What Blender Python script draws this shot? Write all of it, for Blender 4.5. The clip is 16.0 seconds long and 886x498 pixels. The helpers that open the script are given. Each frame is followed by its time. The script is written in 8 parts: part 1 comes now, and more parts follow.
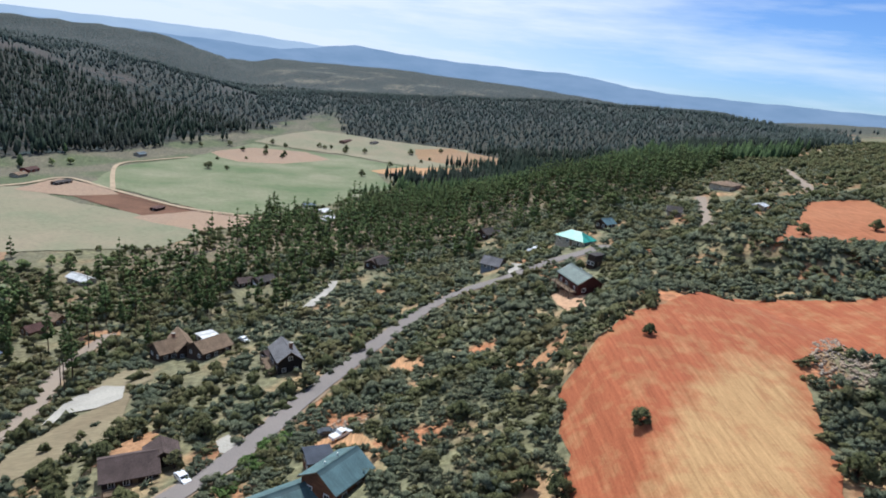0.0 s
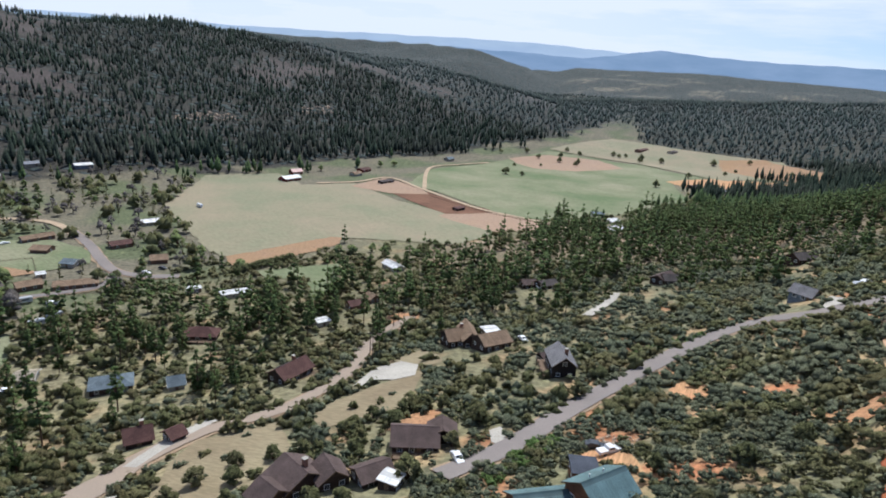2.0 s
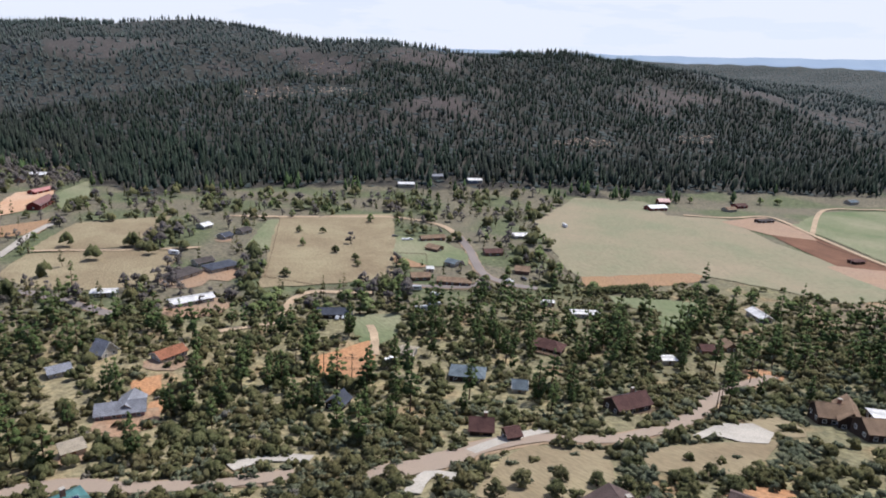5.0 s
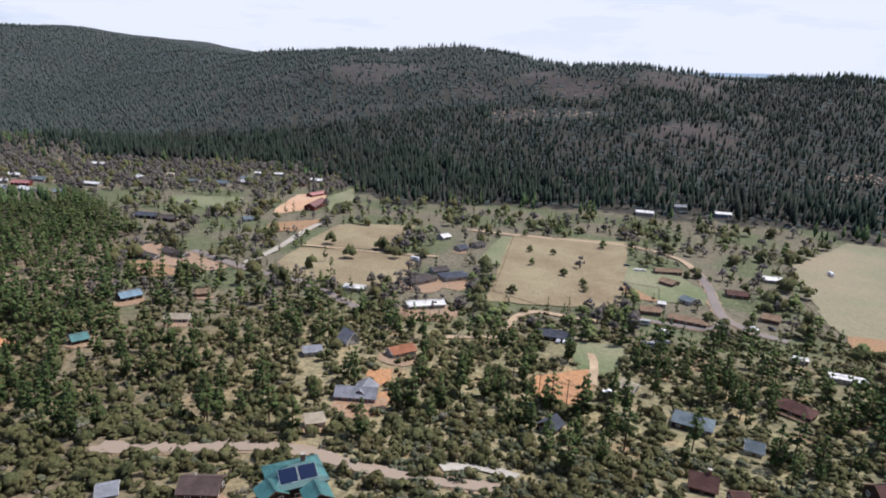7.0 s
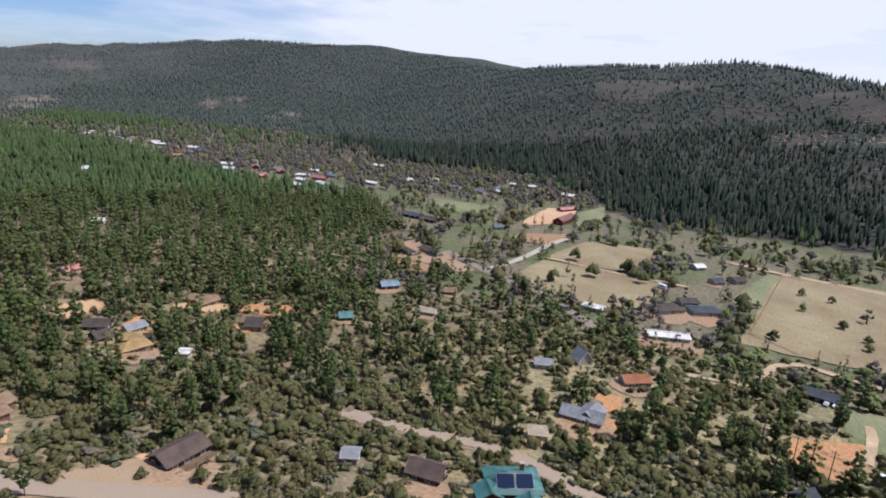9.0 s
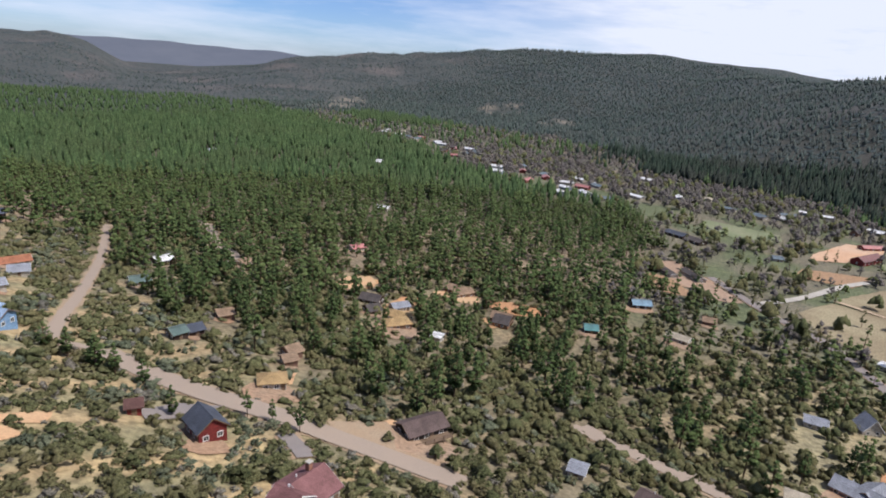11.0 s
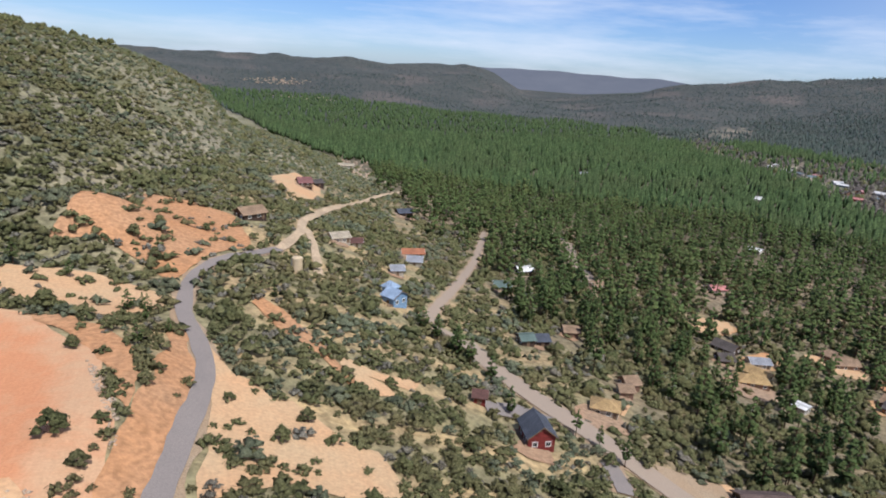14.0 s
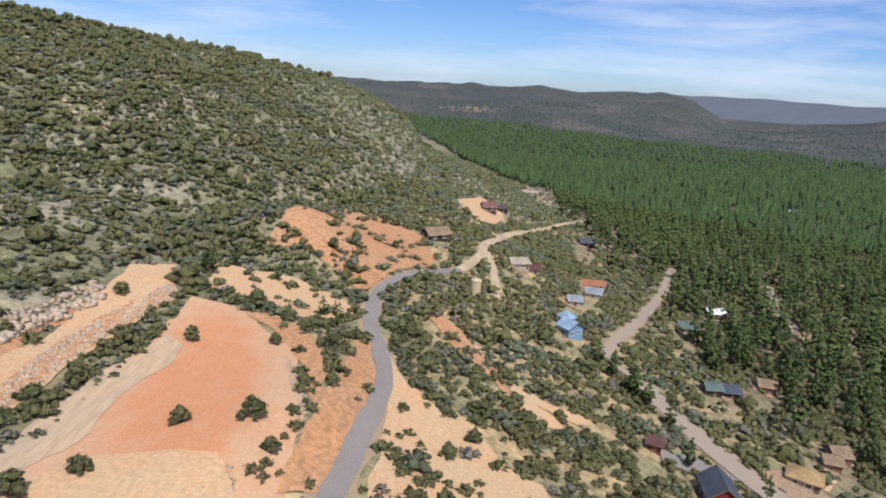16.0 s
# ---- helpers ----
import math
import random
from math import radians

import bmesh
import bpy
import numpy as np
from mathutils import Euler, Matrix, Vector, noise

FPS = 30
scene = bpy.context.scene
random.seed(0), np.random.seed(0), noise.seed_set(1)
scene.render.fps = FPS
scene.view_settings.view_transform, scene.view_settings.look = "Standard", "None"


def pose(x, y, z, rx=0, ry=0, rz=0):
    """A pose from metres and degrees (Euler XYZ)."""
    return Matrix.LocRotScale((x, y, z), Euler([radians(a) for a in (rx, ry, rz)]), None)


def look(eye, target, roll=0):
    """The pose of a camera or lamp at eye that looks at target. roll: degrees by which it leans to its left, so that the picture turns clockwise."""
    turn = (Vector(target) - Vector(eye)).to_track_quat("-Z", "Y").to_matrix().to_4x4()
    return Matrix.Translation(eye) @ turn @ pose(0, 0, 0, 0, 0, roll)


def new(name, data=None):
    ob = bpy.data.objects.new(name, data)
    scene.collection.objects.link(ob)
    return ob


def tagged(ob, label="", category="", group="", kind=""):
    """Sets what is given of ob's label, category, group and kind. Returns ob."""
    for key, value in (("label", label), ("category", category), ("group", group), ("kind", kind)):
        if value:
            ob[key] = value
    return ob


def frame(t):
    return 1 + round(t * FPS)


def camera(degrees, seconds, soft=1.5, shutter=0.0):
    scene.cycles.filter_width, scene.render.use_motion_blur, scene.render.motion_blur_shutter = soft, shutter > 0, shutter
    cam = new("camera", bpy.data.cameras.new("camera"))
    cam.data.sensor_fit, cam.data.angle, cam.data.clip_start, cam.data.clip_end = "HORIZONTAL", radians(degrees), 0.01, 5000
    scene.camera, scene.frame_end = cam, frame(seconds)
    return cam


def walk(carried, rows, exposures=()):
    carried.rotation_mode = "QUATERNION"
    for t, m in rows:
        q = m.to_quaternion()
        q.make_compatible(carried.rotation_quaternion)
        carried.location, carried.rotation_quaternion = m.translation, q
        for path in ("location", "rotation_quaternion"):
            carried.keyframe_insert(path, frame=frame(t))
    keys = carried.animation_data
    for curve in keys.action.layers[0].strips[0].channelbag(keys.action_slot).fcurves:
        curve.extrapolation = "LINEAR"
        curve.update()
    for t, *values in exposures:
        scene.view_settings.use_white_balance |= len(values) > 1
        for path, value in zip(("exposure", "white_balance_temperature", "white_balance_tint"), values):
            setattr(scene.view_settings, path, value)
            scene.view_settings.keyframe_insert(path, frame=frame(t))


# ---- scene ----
EYE_Z = 115.0
cam = camera(70.73, 16.0, soft=1.85)
PATH = [
    (0.0, pose(0, 0, EYE_Z, 75.10, -6.10, 0.10)),
    (0.5, pose(0, 0, EYE_Z, 74.44, -5.62, 7.24)),
    (1.0, pose(0, 0, EYE_Z, 73.96, -5.03, 13.72)),
    (1.5, pose(0, 0, EYE_Z, 73.66, -4.58, 20.15)),
    (2.0, pose(0, 0, EYE_Z, 73.47, -4.08, 26.33)),
    (2.5, pose(0, 0, EYE_Z, 73.46, -3.73, 32.12)),
    (3.0, pose(0, 0, EYE_Z, 73.53, -3.40, 37.32)),
    (3.5, pose(0, 0, EYE_Z, 73.62, -3.02, 42.30)),
    (4.0, pose(0, 0, EYE_Z, 73.74, -2.78, 47.74)),
    (4.2, pose(0, 0, EYE_Z, 73.70, -2.85, 50.09)),
    (6.3, pose(0, 0, EYE_Z, 74.46, -3.03, 73.42)),
    (6.5, pose(0, 0, EYE_Z, 74.52, -3.04, 75.55)),
    (7.0, pose(0, 0, EYE_Z, 74.66, -3.23, 80.98)),
    (7.5, pose(0, 0, EYE_Z, 74.71, -3.43, 86.73)),
    (8.0, pose(0, 0, EYE_Z, 74.73, -3.67, 92.77)),
    (8.5, pose(0, 0, EYE_Z, 74.68, -3.78, 98.48)),
    (9.0, pose(0, 0, EYE_Z, 74.58, -3.94, 104.16)),
    (9.2, pose(0, 0, EYE_Z, 74.52, -3.97, 106.41)),
    (11.3, pose(0, 0, EYE_Z, 73.31, -4.69, 131.83)),
    (11.5, pose(0, 0, EYE_Z, 73.21, -4.65, 134.03)),
    (12.0, pose(0, 0, EYE_Z, 72.95, -4.60, 139.64)),
    (12.5, pose(0, 0, EYE_Z, 72.71, -4.45, 145.37)),
    (13.0, pose(0, 0, EYE_Z, 72.73, -4.31, 151.01)),
    (13.5, pose(0, 0, EYE_Z, 73.00, -4.16, 156.59)),
    (14.0, pose(0, 0, EYE_Z, 73.33, -4.00, 161.39)),
    (14.5, pose(0, 0, EYE_Z, 73.67, -3.87, 166.10)),
    (15.0, pose(0, 0, EYE_Z, 74.06, -3.72, 170.77)),
    (15.5, pose(0, 0, EYE_Z, 74.52, -3.61, 174.58)),
    (16.0, pose(0, 0, EYE_Z, 74.67, -3.50, 178.28)),
]
walk(cam, PATH, [(0.0, 0.0, 5950, 6), (3.5, 0.0, 6200, 11), (6.5, 0.0, 6330, 14), (9.0, 0.0, 6330, 14), (12.5, 0.0, 6270, 13), (16.0, 0.0, 6200, 11)])

# ---- sky and sun ----
SUN_AZ, SUN_EL = radians(14), radians(58)
world = bpy.data.worlds.new("sky")
scene.world = world
world.use_nodes = True
wn, wl = world.node_tree.nodes, world.node_tree.links
wn.clear()
w_out, w_back, w_sky = wn.new("ShaderNodeOutputWorld"), wn.new("ShaderNodeBackground"), wn.new("ShaderNodeTexSky")
w_sky.sky_type, w_sky.sun_disc, w_sky.sun_elevation, w_sky.sun_rotation = "NISHITA", False, SUN_EL, -SUN_AZ
w_sky.altitude, w_sky.air_density, w_sky.dust_density, w_sky.ozone_density = 1600, 1.0, 0.7, 3.0
w_back.inputs["Strength"].default_value = 0.098
# thin streaks of high cloud
w_co, w_map, w_no, w_ramp, w_mix = (wn.new("ShaderNodeTexCoord"), wn.new("ShaderNodeMapping"), wn.new("ShaderNodeTexNoise"),
                                    wn.new("ShaderNodeValToRGB"), wn.new("ShaderNodeMix"))
w_map.inputs["Scale"].default_value = (1.6, 2.2, 13)
w_map.inputs["Rotation"].default_value = (0.05, 0.12, 0.4)
w_no.inputs["Scale"].default_value, w_no.inputs["Detail"].default_value, w_no.inputs["Roughness"].default_value = 1.5, 7, 0.6
w_ramp.color_ramp.elements[0].position, w_ramp.color_ramp.elements[1].position = 0.44, 0.75
w_ramp.color_ramp.elements[1].color = (0.75, 0.75, 0.75, 1)
w_mix.data_type = "RGBA"
w_mix.inputs[7].default_value = (8.4, 9.0, 10.2, 1)
wl.new(w_co.outputs["Generated"], w_map.inputs["Vector"])
wl.new(w_map.outputs[0], w_no.inputs["Vector"])
wl.new(w_no.outputs["Fac"], w_ramp.inputs[0])
# a wide milky veil over the western valley
w_dot, w_veil, w_sum = wn.new("ShaderNodeVectorMath"), wn.new("ShaderNodeMapRange"), wn.new("ShaderNodeMath")
w_dot.operation, w_sum.operation, w_sum.use_clamp = "DOT_PRODUCT", "ADD", True
w_dot.inputs[1].default_value = (-0.82, 0.57, 0.0)
w_veil.interpolation_type = "SMOOTHSTEP"
w_veil.inputs[1].default_value, w_veil.inputs[2].default_value, w_veil.inputs[4].default_value = 0.10, 0.85, 0.9
wl.new(w_co.outputs["Generated"], w_dot.inputs[0])
wl.new(w_dot.outputs["Value"], w_veil.inputs[0])
wl.new(w_veil.outputs[0], w_sum.inputs[0])
wl.new(w_ramp.outputs[0], w_sum.inputs[1])
wl.new(w_sum.outputs[0], w_mix.inputs[0])
w_tint = wn.new("ShaderNodeMix")
w_tint.data_type, w_tint.blend_type = "RGBA", "MULTIPLY"
w_tint.inputs[0].default_value = 1.0
w_tint.inputs[7].default_value = (0.72, 0.88, 1.20, 1)
wl.new(w_sky.outputs[0], w_tint.inputs[6])
wl.new(w_tint.outputs[2], w_mix.inputs[6])
wl.new(w_mix.outputs[2], w_back.inputs["Color"])
wl.new(w_back.outputs[0], w_out.inputs[0])
sun = new("sun", bpy.data.lights.new("sun", "SUN"))
sun.data.energy, sun.data.angle, sun.data.color = 4.6, radians(0.5), (1.0, 0.965, 0.91)
sun.matrix_world = look((-200 * math.sin(SUN_AZ) * math.cos(SUN_EL), 200 * math.cos(SUN_AZ) * math.cos(SUN_EL), 200 * math.sin(SUN_EL) + 200), (0, 0, 200))
# ---- terrain ----



def smooth(a, b, v):
    t = np.clip((v - a) / (b - a), 0, 1)
    return t * t * (3 - 2 * t)


def wave(x, y, size, seed):
    """Cheap smooth noise, about -1 to 1, of that size in metres."""
    r = np.random.RandomState(seed)
    s = 0
    for k in range(5):
        a, p, q = r.uniform(0, 6.28), r.uniform(0, 6.28), r.uniform(0.6, 1.6)
        s = s + np.sin((x * math.cos(a) + y * math.sin(a)) * 6.28 / size * q + p)
    return s / 2.6


SLOPE_X = [-900, -420, -300, -195, -115, -65, -30, 0, 40, 120, 250, 500, 1200, 5200]
SLOPE_Z = [0, 0, 1, 8, 25, 36, 51, 62, 68, 80, 97, 120, 150, 170]


def ridge(x, y, crest, width, power=1.0):
    """A hill along a crest of (azimuth, distance, elevation angle) corners, seen from the hover point; falls to nothing at width."""
    best = np.zeros_like(x)
    pts = [(-r * math.sin(radians(a)), r * math.cos(radians(a)), EYE_Z + r * math.tan(radians(e))) for a, r, e in crest]
    for (ax, ay, az), (bx, by, bz) in zip(pts, pts[1:]):
        dx, dy = bx - ax, by - ay
        u = np.clip(((x - ax) * dx + (y - ay) * dy) / (dx * dx + dy * dy), 0, 1)
        d = np.hypot(x - ax - u * dx, y - ay - u * dy)
        h = np.clip(1 - d / width, 0, 1)
        h = h * h * (3 - 2 * h) * 0.5 + h * 0.5
        best = np.maximum(best, (az + (bz - az) * u) * h ** power)
    return best


WEST = [(22, 1560, -3.6), (27, 1500, -1.9), (31.6, 1450, -.2), (39, 1400, .6), (45, 1350, 1.2), (50, 1300, 1.55), (60, 1250, 1.6),
        (69, 1300, 1.6), (76, 1400, 2.2), (80, 1500, 2.7), (83, 1500, 2.5), (86, 1600, 1.8), (97, 2000, 1.1), (105, 2500, 1.0)]
MESA = [(60, 3200, 1.3), (34, 3200, 1.5), (27.7, 3200, 1.6), (23.7, 3200, 1.4), (21.7, 3250, .9), (18.6, 3300, .3), (16.5, 3300, -.6)]
NORTH_FAR = [(18.6, 3900, .1), (16.4, 3900, .05), (14.4, 3900, .5), (9.3, 3900, .6), (4.4, 3900, .75), (359.4, 3900, .57), (354.3, 3900, .47), (349.3, 3900, .23), (344, 3900, -.1), (336.3, 3900, .15), (335, 3900, -.3), (331, 3900, -.95), (325, 3900, -1.6)]
NORTH = [(10, 1850, -3.4), (7, 1800, -2.5), (4, 1750, -1.75), (359, 1720, -1.35), (354, 1700, -1.0), (349, 1680, -.55), (344, 1650, -.45), (337, 1600, -.2), (333, 1500, -.6), (328, 1350, -1.4), (318, 1200, -1.3), (300, 1100, 0)]
SOUTH_WEST = [(90, 3000, .5), (97, 2900, 1.2), (104, 2850, 1.85), (110, 2800, 2.15), (116, 2800, 1.95), (122, 2850, 1.55), (127, 2900, 1.0), (131, 3000, -.1)]
DOME = [(130.5, 2750, -1), (132.1, 2750, -.1), (134.8, 2750, .4), (138.6, 2700, 0), (142, 2700, -.7), (144.5, 2650, -1.6), (148.4, 2600, -2.5), (152, 2550, -3.1), (156, 2500, -3.6)]
SOUTH = [(152, 2750, -3.4), (153.5, 2800, -2.7), (155.3, 2850, -1.5), (157, 2900, -.55), (159, 2900, -.05), (164, 2950, -.35), (168, 3000, -.3), (172, 3000, -.3), (180, 3000, -.4), (187, 3000, -.4), (193, 2950, -.5), (205, 2900, 0)]
SPUR = [(177, 430, -6.4), (182, 450, -4.0), (187.4, 465, -2.4), (193, 470, -.7), (197, 470, .7), (201, 465, 1.9), (205, 455, 2.3), (212, 430, 3.1), (225, 450, 4), (245, 500, 5), (275, 600, 5)]


def scarp(x, y, crest, front, back, power=1.0):
    """A long escarpment along a crest of (azimuth, distance, elevation angle) corners: rises over front metres, falls over back."""
    mid = crest[len(crest) // 2][0]
    az = (np.degrees(np.arctan2(-x, y)) - mid + 180) % 360 - 180
    c = sorted([((a - mid + 180) % 360 - 180, r, e) for a, r, e in crest])
    ca, cr, ce = ([q[k] for q in c] for k in range(3))
    az = az + wave(x, y, 500, 9) * .35
    rc = np.interp(az, ca, cr) + wave(x, y, 900, 8) * 90
    top = EYE_Z + rc * np.tan(np.radians(np.interp(az, ca, ce)))
    d = np.hypot(x, y) - rc
    h = np.clip(np.where(d < 0, 1 + d / front, 1 - d / back), 0, 1)
    return np.maximum(top, 0) * h ** power * smooth(ca[0] - 2, ca[0], az) * smooth(ca[-1] + 2, ca[-1], az)


def height(x, y):
    x, y = np.asarray(x, float), np.asarray(y, float)
    lean = np.where(y > 0, 0.35 * 260 * np.tanh(np.maximum(y, 0) / 260), 0) + 0.5 * np.maximum(y - 400, 0)
    lean = lean + 0.25 * np.maximum(-y - 480, 0)
    xe = x - lean
    z = 0
    for k in (-14, -5, 5, 14):
        z = z + np.interp(xe + k, SLOPE_X, SLOPE_Z) / 4
    rel = wave(x, y, 240, 3) * 2.2 * smooth(-250, -60, xe) + wave(x, y, 70, 4) * 0.8 * smooth(-200, -60, xe)
    far = np.hypot(x, y)
    rough = wave(x, y, 420, 5) * 14 + wave(x, y, 150, 6) * 5 + wave(x, y, 60, 7) * 1.6
    hills = [(ridge(x, y, c, w, p), g) for c, w, p, g in ((WEST, 690, 1, .6), (NORTH, 800, .8, .25), (SOUTH_WEST, 1100, .8, .8))]
    hills += [(scarp(x, y, c, w, b, p), g) for c, w, b, p, g in ((MESA, 1000, 700, .8, .5), (NORTH_FAR, 2000, 800, .9, .15), (DOME, 1050, 900, .85, .7), (SOUTH, 1100, 900, .85, .7))]
    for h, grit in hills:
        z = np.maximum(z, h + rough * grit * smooth(15, 120, h) * (1 - smooth(.80, 1., h / (h.max() + 1e-9)) * .6))
    spur = ridge(x, y, SPUR, 420, .75) * smooth(-150, 70, x)
    z = np.maximum(z, spur * smooth(0, 1, (spur - 20) / 60))
    # the cut bank beside the upper road
    z = z + 11 * np.exp(-((x - 34) / 20) ** 2 - ((y + 186) / 17) ** 2)
    # levelled building lots
    for px, py, ax, ay, lz, tilt in ((60, 95, 30, 62, 70.5, .03), (38, -96, 27, 36, 68.5, .0), (128, 205, 34, 28, 79, .02)):
        m = 1 - smooth(.75, 1.25, np.sqrt(((x - px) / ax) ** 2 + ((y - py) / ay) ** 2))
        z = z * (1 - m) + (lz + tilt * (x - px) + tilt * (y - py)) * m
    return z + rel
# ---- end of terrain ----

# ---- materials ----
MATS = {}


def nodes_of(name, rough, metal=0.0):
    m = bpy.data.materials.new(name)
    m.use_nodes = True
    b = m.node_tree.nodes["Principled BSDF"]
    b.inputs["Roughness"].default_value, b.inputs["Metallic"].default_value = rough, metal
    b.inputs["Specular IOR Level"].default_value = 0.25
    MATS[name] = m
    return m, m.node_tree.nodes, m.node_tree.links, b


def mixed(nodes, links, kind, fac, a, b):
    """A colour mix node; each of fac, a, b is a socket or a value."""
    n = nodes.new("ShaderNodeMix")
    n.data_type, n.blend_type = "RGBA", kind
    for slot, v in ((0, fac), (6, a), (7, b)):
        if hasattr(v, "is_linked"):
            links.new(v, n.inputs[slot])
        else:
            n.inputs[slot].default_value = (*v, 1) if isinstance(v, tuple) else v
    return n.outputs[2]


def noise_of(nodes, links, scale, detail=4, stretch=(1, 1, 1), turn=0.0, low=0.35, high=0.65, rough=0.6):
    co, mp, no, rg = (nodes.new("ShaderNodeTexCoord"), nodes.new("ShaderNodeMapping"), nodes.new("ShaderNodeTexNoise"), nodes.new("ShaderNodeMapRange"))
    mp.inputs["Scale"].default_value, mp.inputs["Rotation"].default_value = stretch, (0, 0, turn)
    no.inputs["Scale"].default_value, no.inputs["Detail"].default_value, no.inputs["Roughness"].default_value = scale, detail, rough
    rg.inputs[1].default_value, rg.inputs[2].default_value = low, high
    links.new(co.outputs["Object"], mp.inputs["Vector"])
    links.new(mp.outputs[0], no.inputs["Vector"])
    links.new(no.outputs[0], rg.inputs[0])
    return rg.outputs[0]


def bumped(nodes, links, b, height_socket, strength, distance):
    n = nodes.new("ShaderNodeBump")
    n.inputs["Strength"].default_value, n.inputs["Distance"].default_value = strength, distance
    links.new(height_socket, n.inputs["Height"])
    links.new(n.outputs[0], b.inputs["Normal"])


def dim(c, k):
    return tuple(min(1, v * k) for v in c)


def surface(name, base, rough=0.85, wide=0.1, fine=2.0, spread=0.3, second=None, metal=0.0, bump=0.3, drop=0.05, stretch=(1, 1, 1), turn=0.0, each=0.0):
    """Weathered surface: wide stains, fine grain and relief; second: another colour that shows in patches; each: how far alike things differ."""
    m, n, l, b = nodes_of(name, rough, metal)
    big = noise_of(n, l, wide, 5)
    small = noise_of(n, l, fine, 5, stretch, turn)
    c = mixed(n, l, "MIX", big, dim(base, 1 - spread * 0.6), second or dim(base, 1 + spread * 0.6))
    c = mixed(n, l, "MULTIPLY", 1.0, c, mixed(n, l, "MIX", small, (1 - spread,) * 3, (1 + spread * 0.5,) * 3))
    if each:
        oi, rg = n.new("ShaderNodeObjectInfo"), n.new("ShaderNodeMapRange")
        rg.inputs[3].default_value, rg.inputs[4].default_value = 1 - each, 1 + each
        l.new(oi.outputs["Random"], rg.inputs[0])
        cc = n.new("ShaderNodeCombineColor")
        for k in range(3):
            l.new(rg.outputs[0], cc.inputs[k])
        c = mixed(n, l, "MULTIPLY", 1.0, c, cc.outputs[0])
    l.new(c, b.inputs["Base Color"])
    bumped(n, l, b, small, bump, drop)
    return m


def foliage(name, dark, light, odd, clump=0.03, grain=2.6, relief=0.45):
    """Leaves: every plant has its own tone between dark and light, patches of the wood lean to the odd tone, noise
    paints bright sprays and shaded gaps onto each crown.
    """
    m, n, l, b = nodes_of(name, 0.8)
    geo, one, single, oi = n.new("ShaderNodeNewGeometry"), n.new("ShaderNodeAttribute"), n.new("ShaderNodeAttribute"), n.new("ShaderNodeObjectInfo")
    one.attribute_name, single.attribute_name = "tone", "single"
    tone, mott, spray = n.new("ShaderNodeMath"), n.new("ShaderNodeMath"), n.new("ShaderNodeTexNoise")
    tone.operation = mott.operation = "MULTIPLY_ADD"
    l.new(single.outputs["Fac"], tone.inputs[0])
    l.new(oi.outputs["Random"], tone.inputs[1])
    l.new(one.outputs["Fac"], tone.inputs[2])
    l.new(geo.outputs["Random Per Island"], mott.inputs[0])
    mott.inputs[1].default_value = 0.3
    less = n.new("ShaderNodeMath")
    less.operation = "MULTIPLY"
    less.inputs[1].default_value = 0.75
    l.new(tone.outputs[0], less.inputs[0])
    l.new(less.outputs[0], mott.inputs[2])
    c = mixed(n, l, "MIX", mott.outputs[0], dark, light)
    far = noise_of(n, l, clump, 3, low=0.45, high=0.7)
    c = mixed(n, l, "MIX", far, c, odd)
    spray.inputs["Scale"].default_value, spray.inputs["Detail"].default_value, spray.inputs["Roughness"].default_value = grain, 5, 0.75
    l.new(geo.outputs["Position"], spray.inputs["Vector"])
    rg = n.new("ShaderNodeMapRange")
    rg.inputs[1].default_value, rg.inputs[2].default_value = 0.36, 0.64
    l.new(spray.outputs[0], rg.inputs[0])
    # the shade of gaps between sprays, painted into the colour by noise
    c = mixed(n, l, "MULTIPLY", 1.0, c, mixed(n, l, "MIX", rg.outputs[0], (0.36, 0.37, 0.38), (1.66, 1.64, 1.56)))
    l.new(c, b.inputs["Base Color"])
    b.inputs["Specular IOR Level"].default_value = 0.08
    bumped(n, l, b, spray.outputs[0], 1.0, relief)
    tr, mx = n.new("ShaderNodeBsdfTranslucent"), n.new("ShaderNodeMixShader")
    mx.inputs[0].default_value = 0.12
    l.new(c, tr.inputs["Color"])
    l.new(b.outputs[0], mx.inputs[1])
    l.new(tr.outputs[0], mx.inputs[2])
    l.new(mx.outputs[0], n["Material Output"].inputs["Surface"])
    return m


def roofing(name, base, metal=False):
    """Shingle courses, or standing seams for sheet metal, along the ridge."""
    m, n, l, b = nodes_of(name, 0.45 if metal else 0.9, 0.0)
    b.inputs["Specular IOR Level"].default_value = 0.5 if metal else 0.2
    co, mp, br = n.new("ShaderNodeTexCoord"), n.new("ShaderNodeMapping"), n.new("ShaderNodeTexBrick")
    l.new(co.outputs["Object"], mp.inputs["Vector"])
    l.new(mp.outputs[0], br.inputs["Vector"])
    if metal:
        mp.inputs["Scale"].default_value = (1.6, 0.05, 0.05)
    else:
        mp.inputs["Scale"].default_value = (1, 2.0, 0.0)
    br.inputs["Scale"].default_value = 1.0
    br.inputs["Mortar Size"].default_value = 0.04
    br.inputs["Color1"].default_value, br.inputs["Color2"].default_value = (*dim(base, 0.86), 1), (*dim(base, 1.14), 1)
    br.inputs["Mortar"].default_value = (*dim(base, 0.6), 1)
    st = noise_of(n, l, 0.35, 5)
    c = mixed(n, l, "MULTIPLY", 1.0, br.outputs[0], mixed(n, l, "MIX", st, (0.72, 0.72, 0.72), (1.12, 1.12, 1.12)))
    l.new(c, b.inputs["Base Color"])
    bumped(n, l, b, br.outputs["Fac"], 0.4, -0.03)
    return m


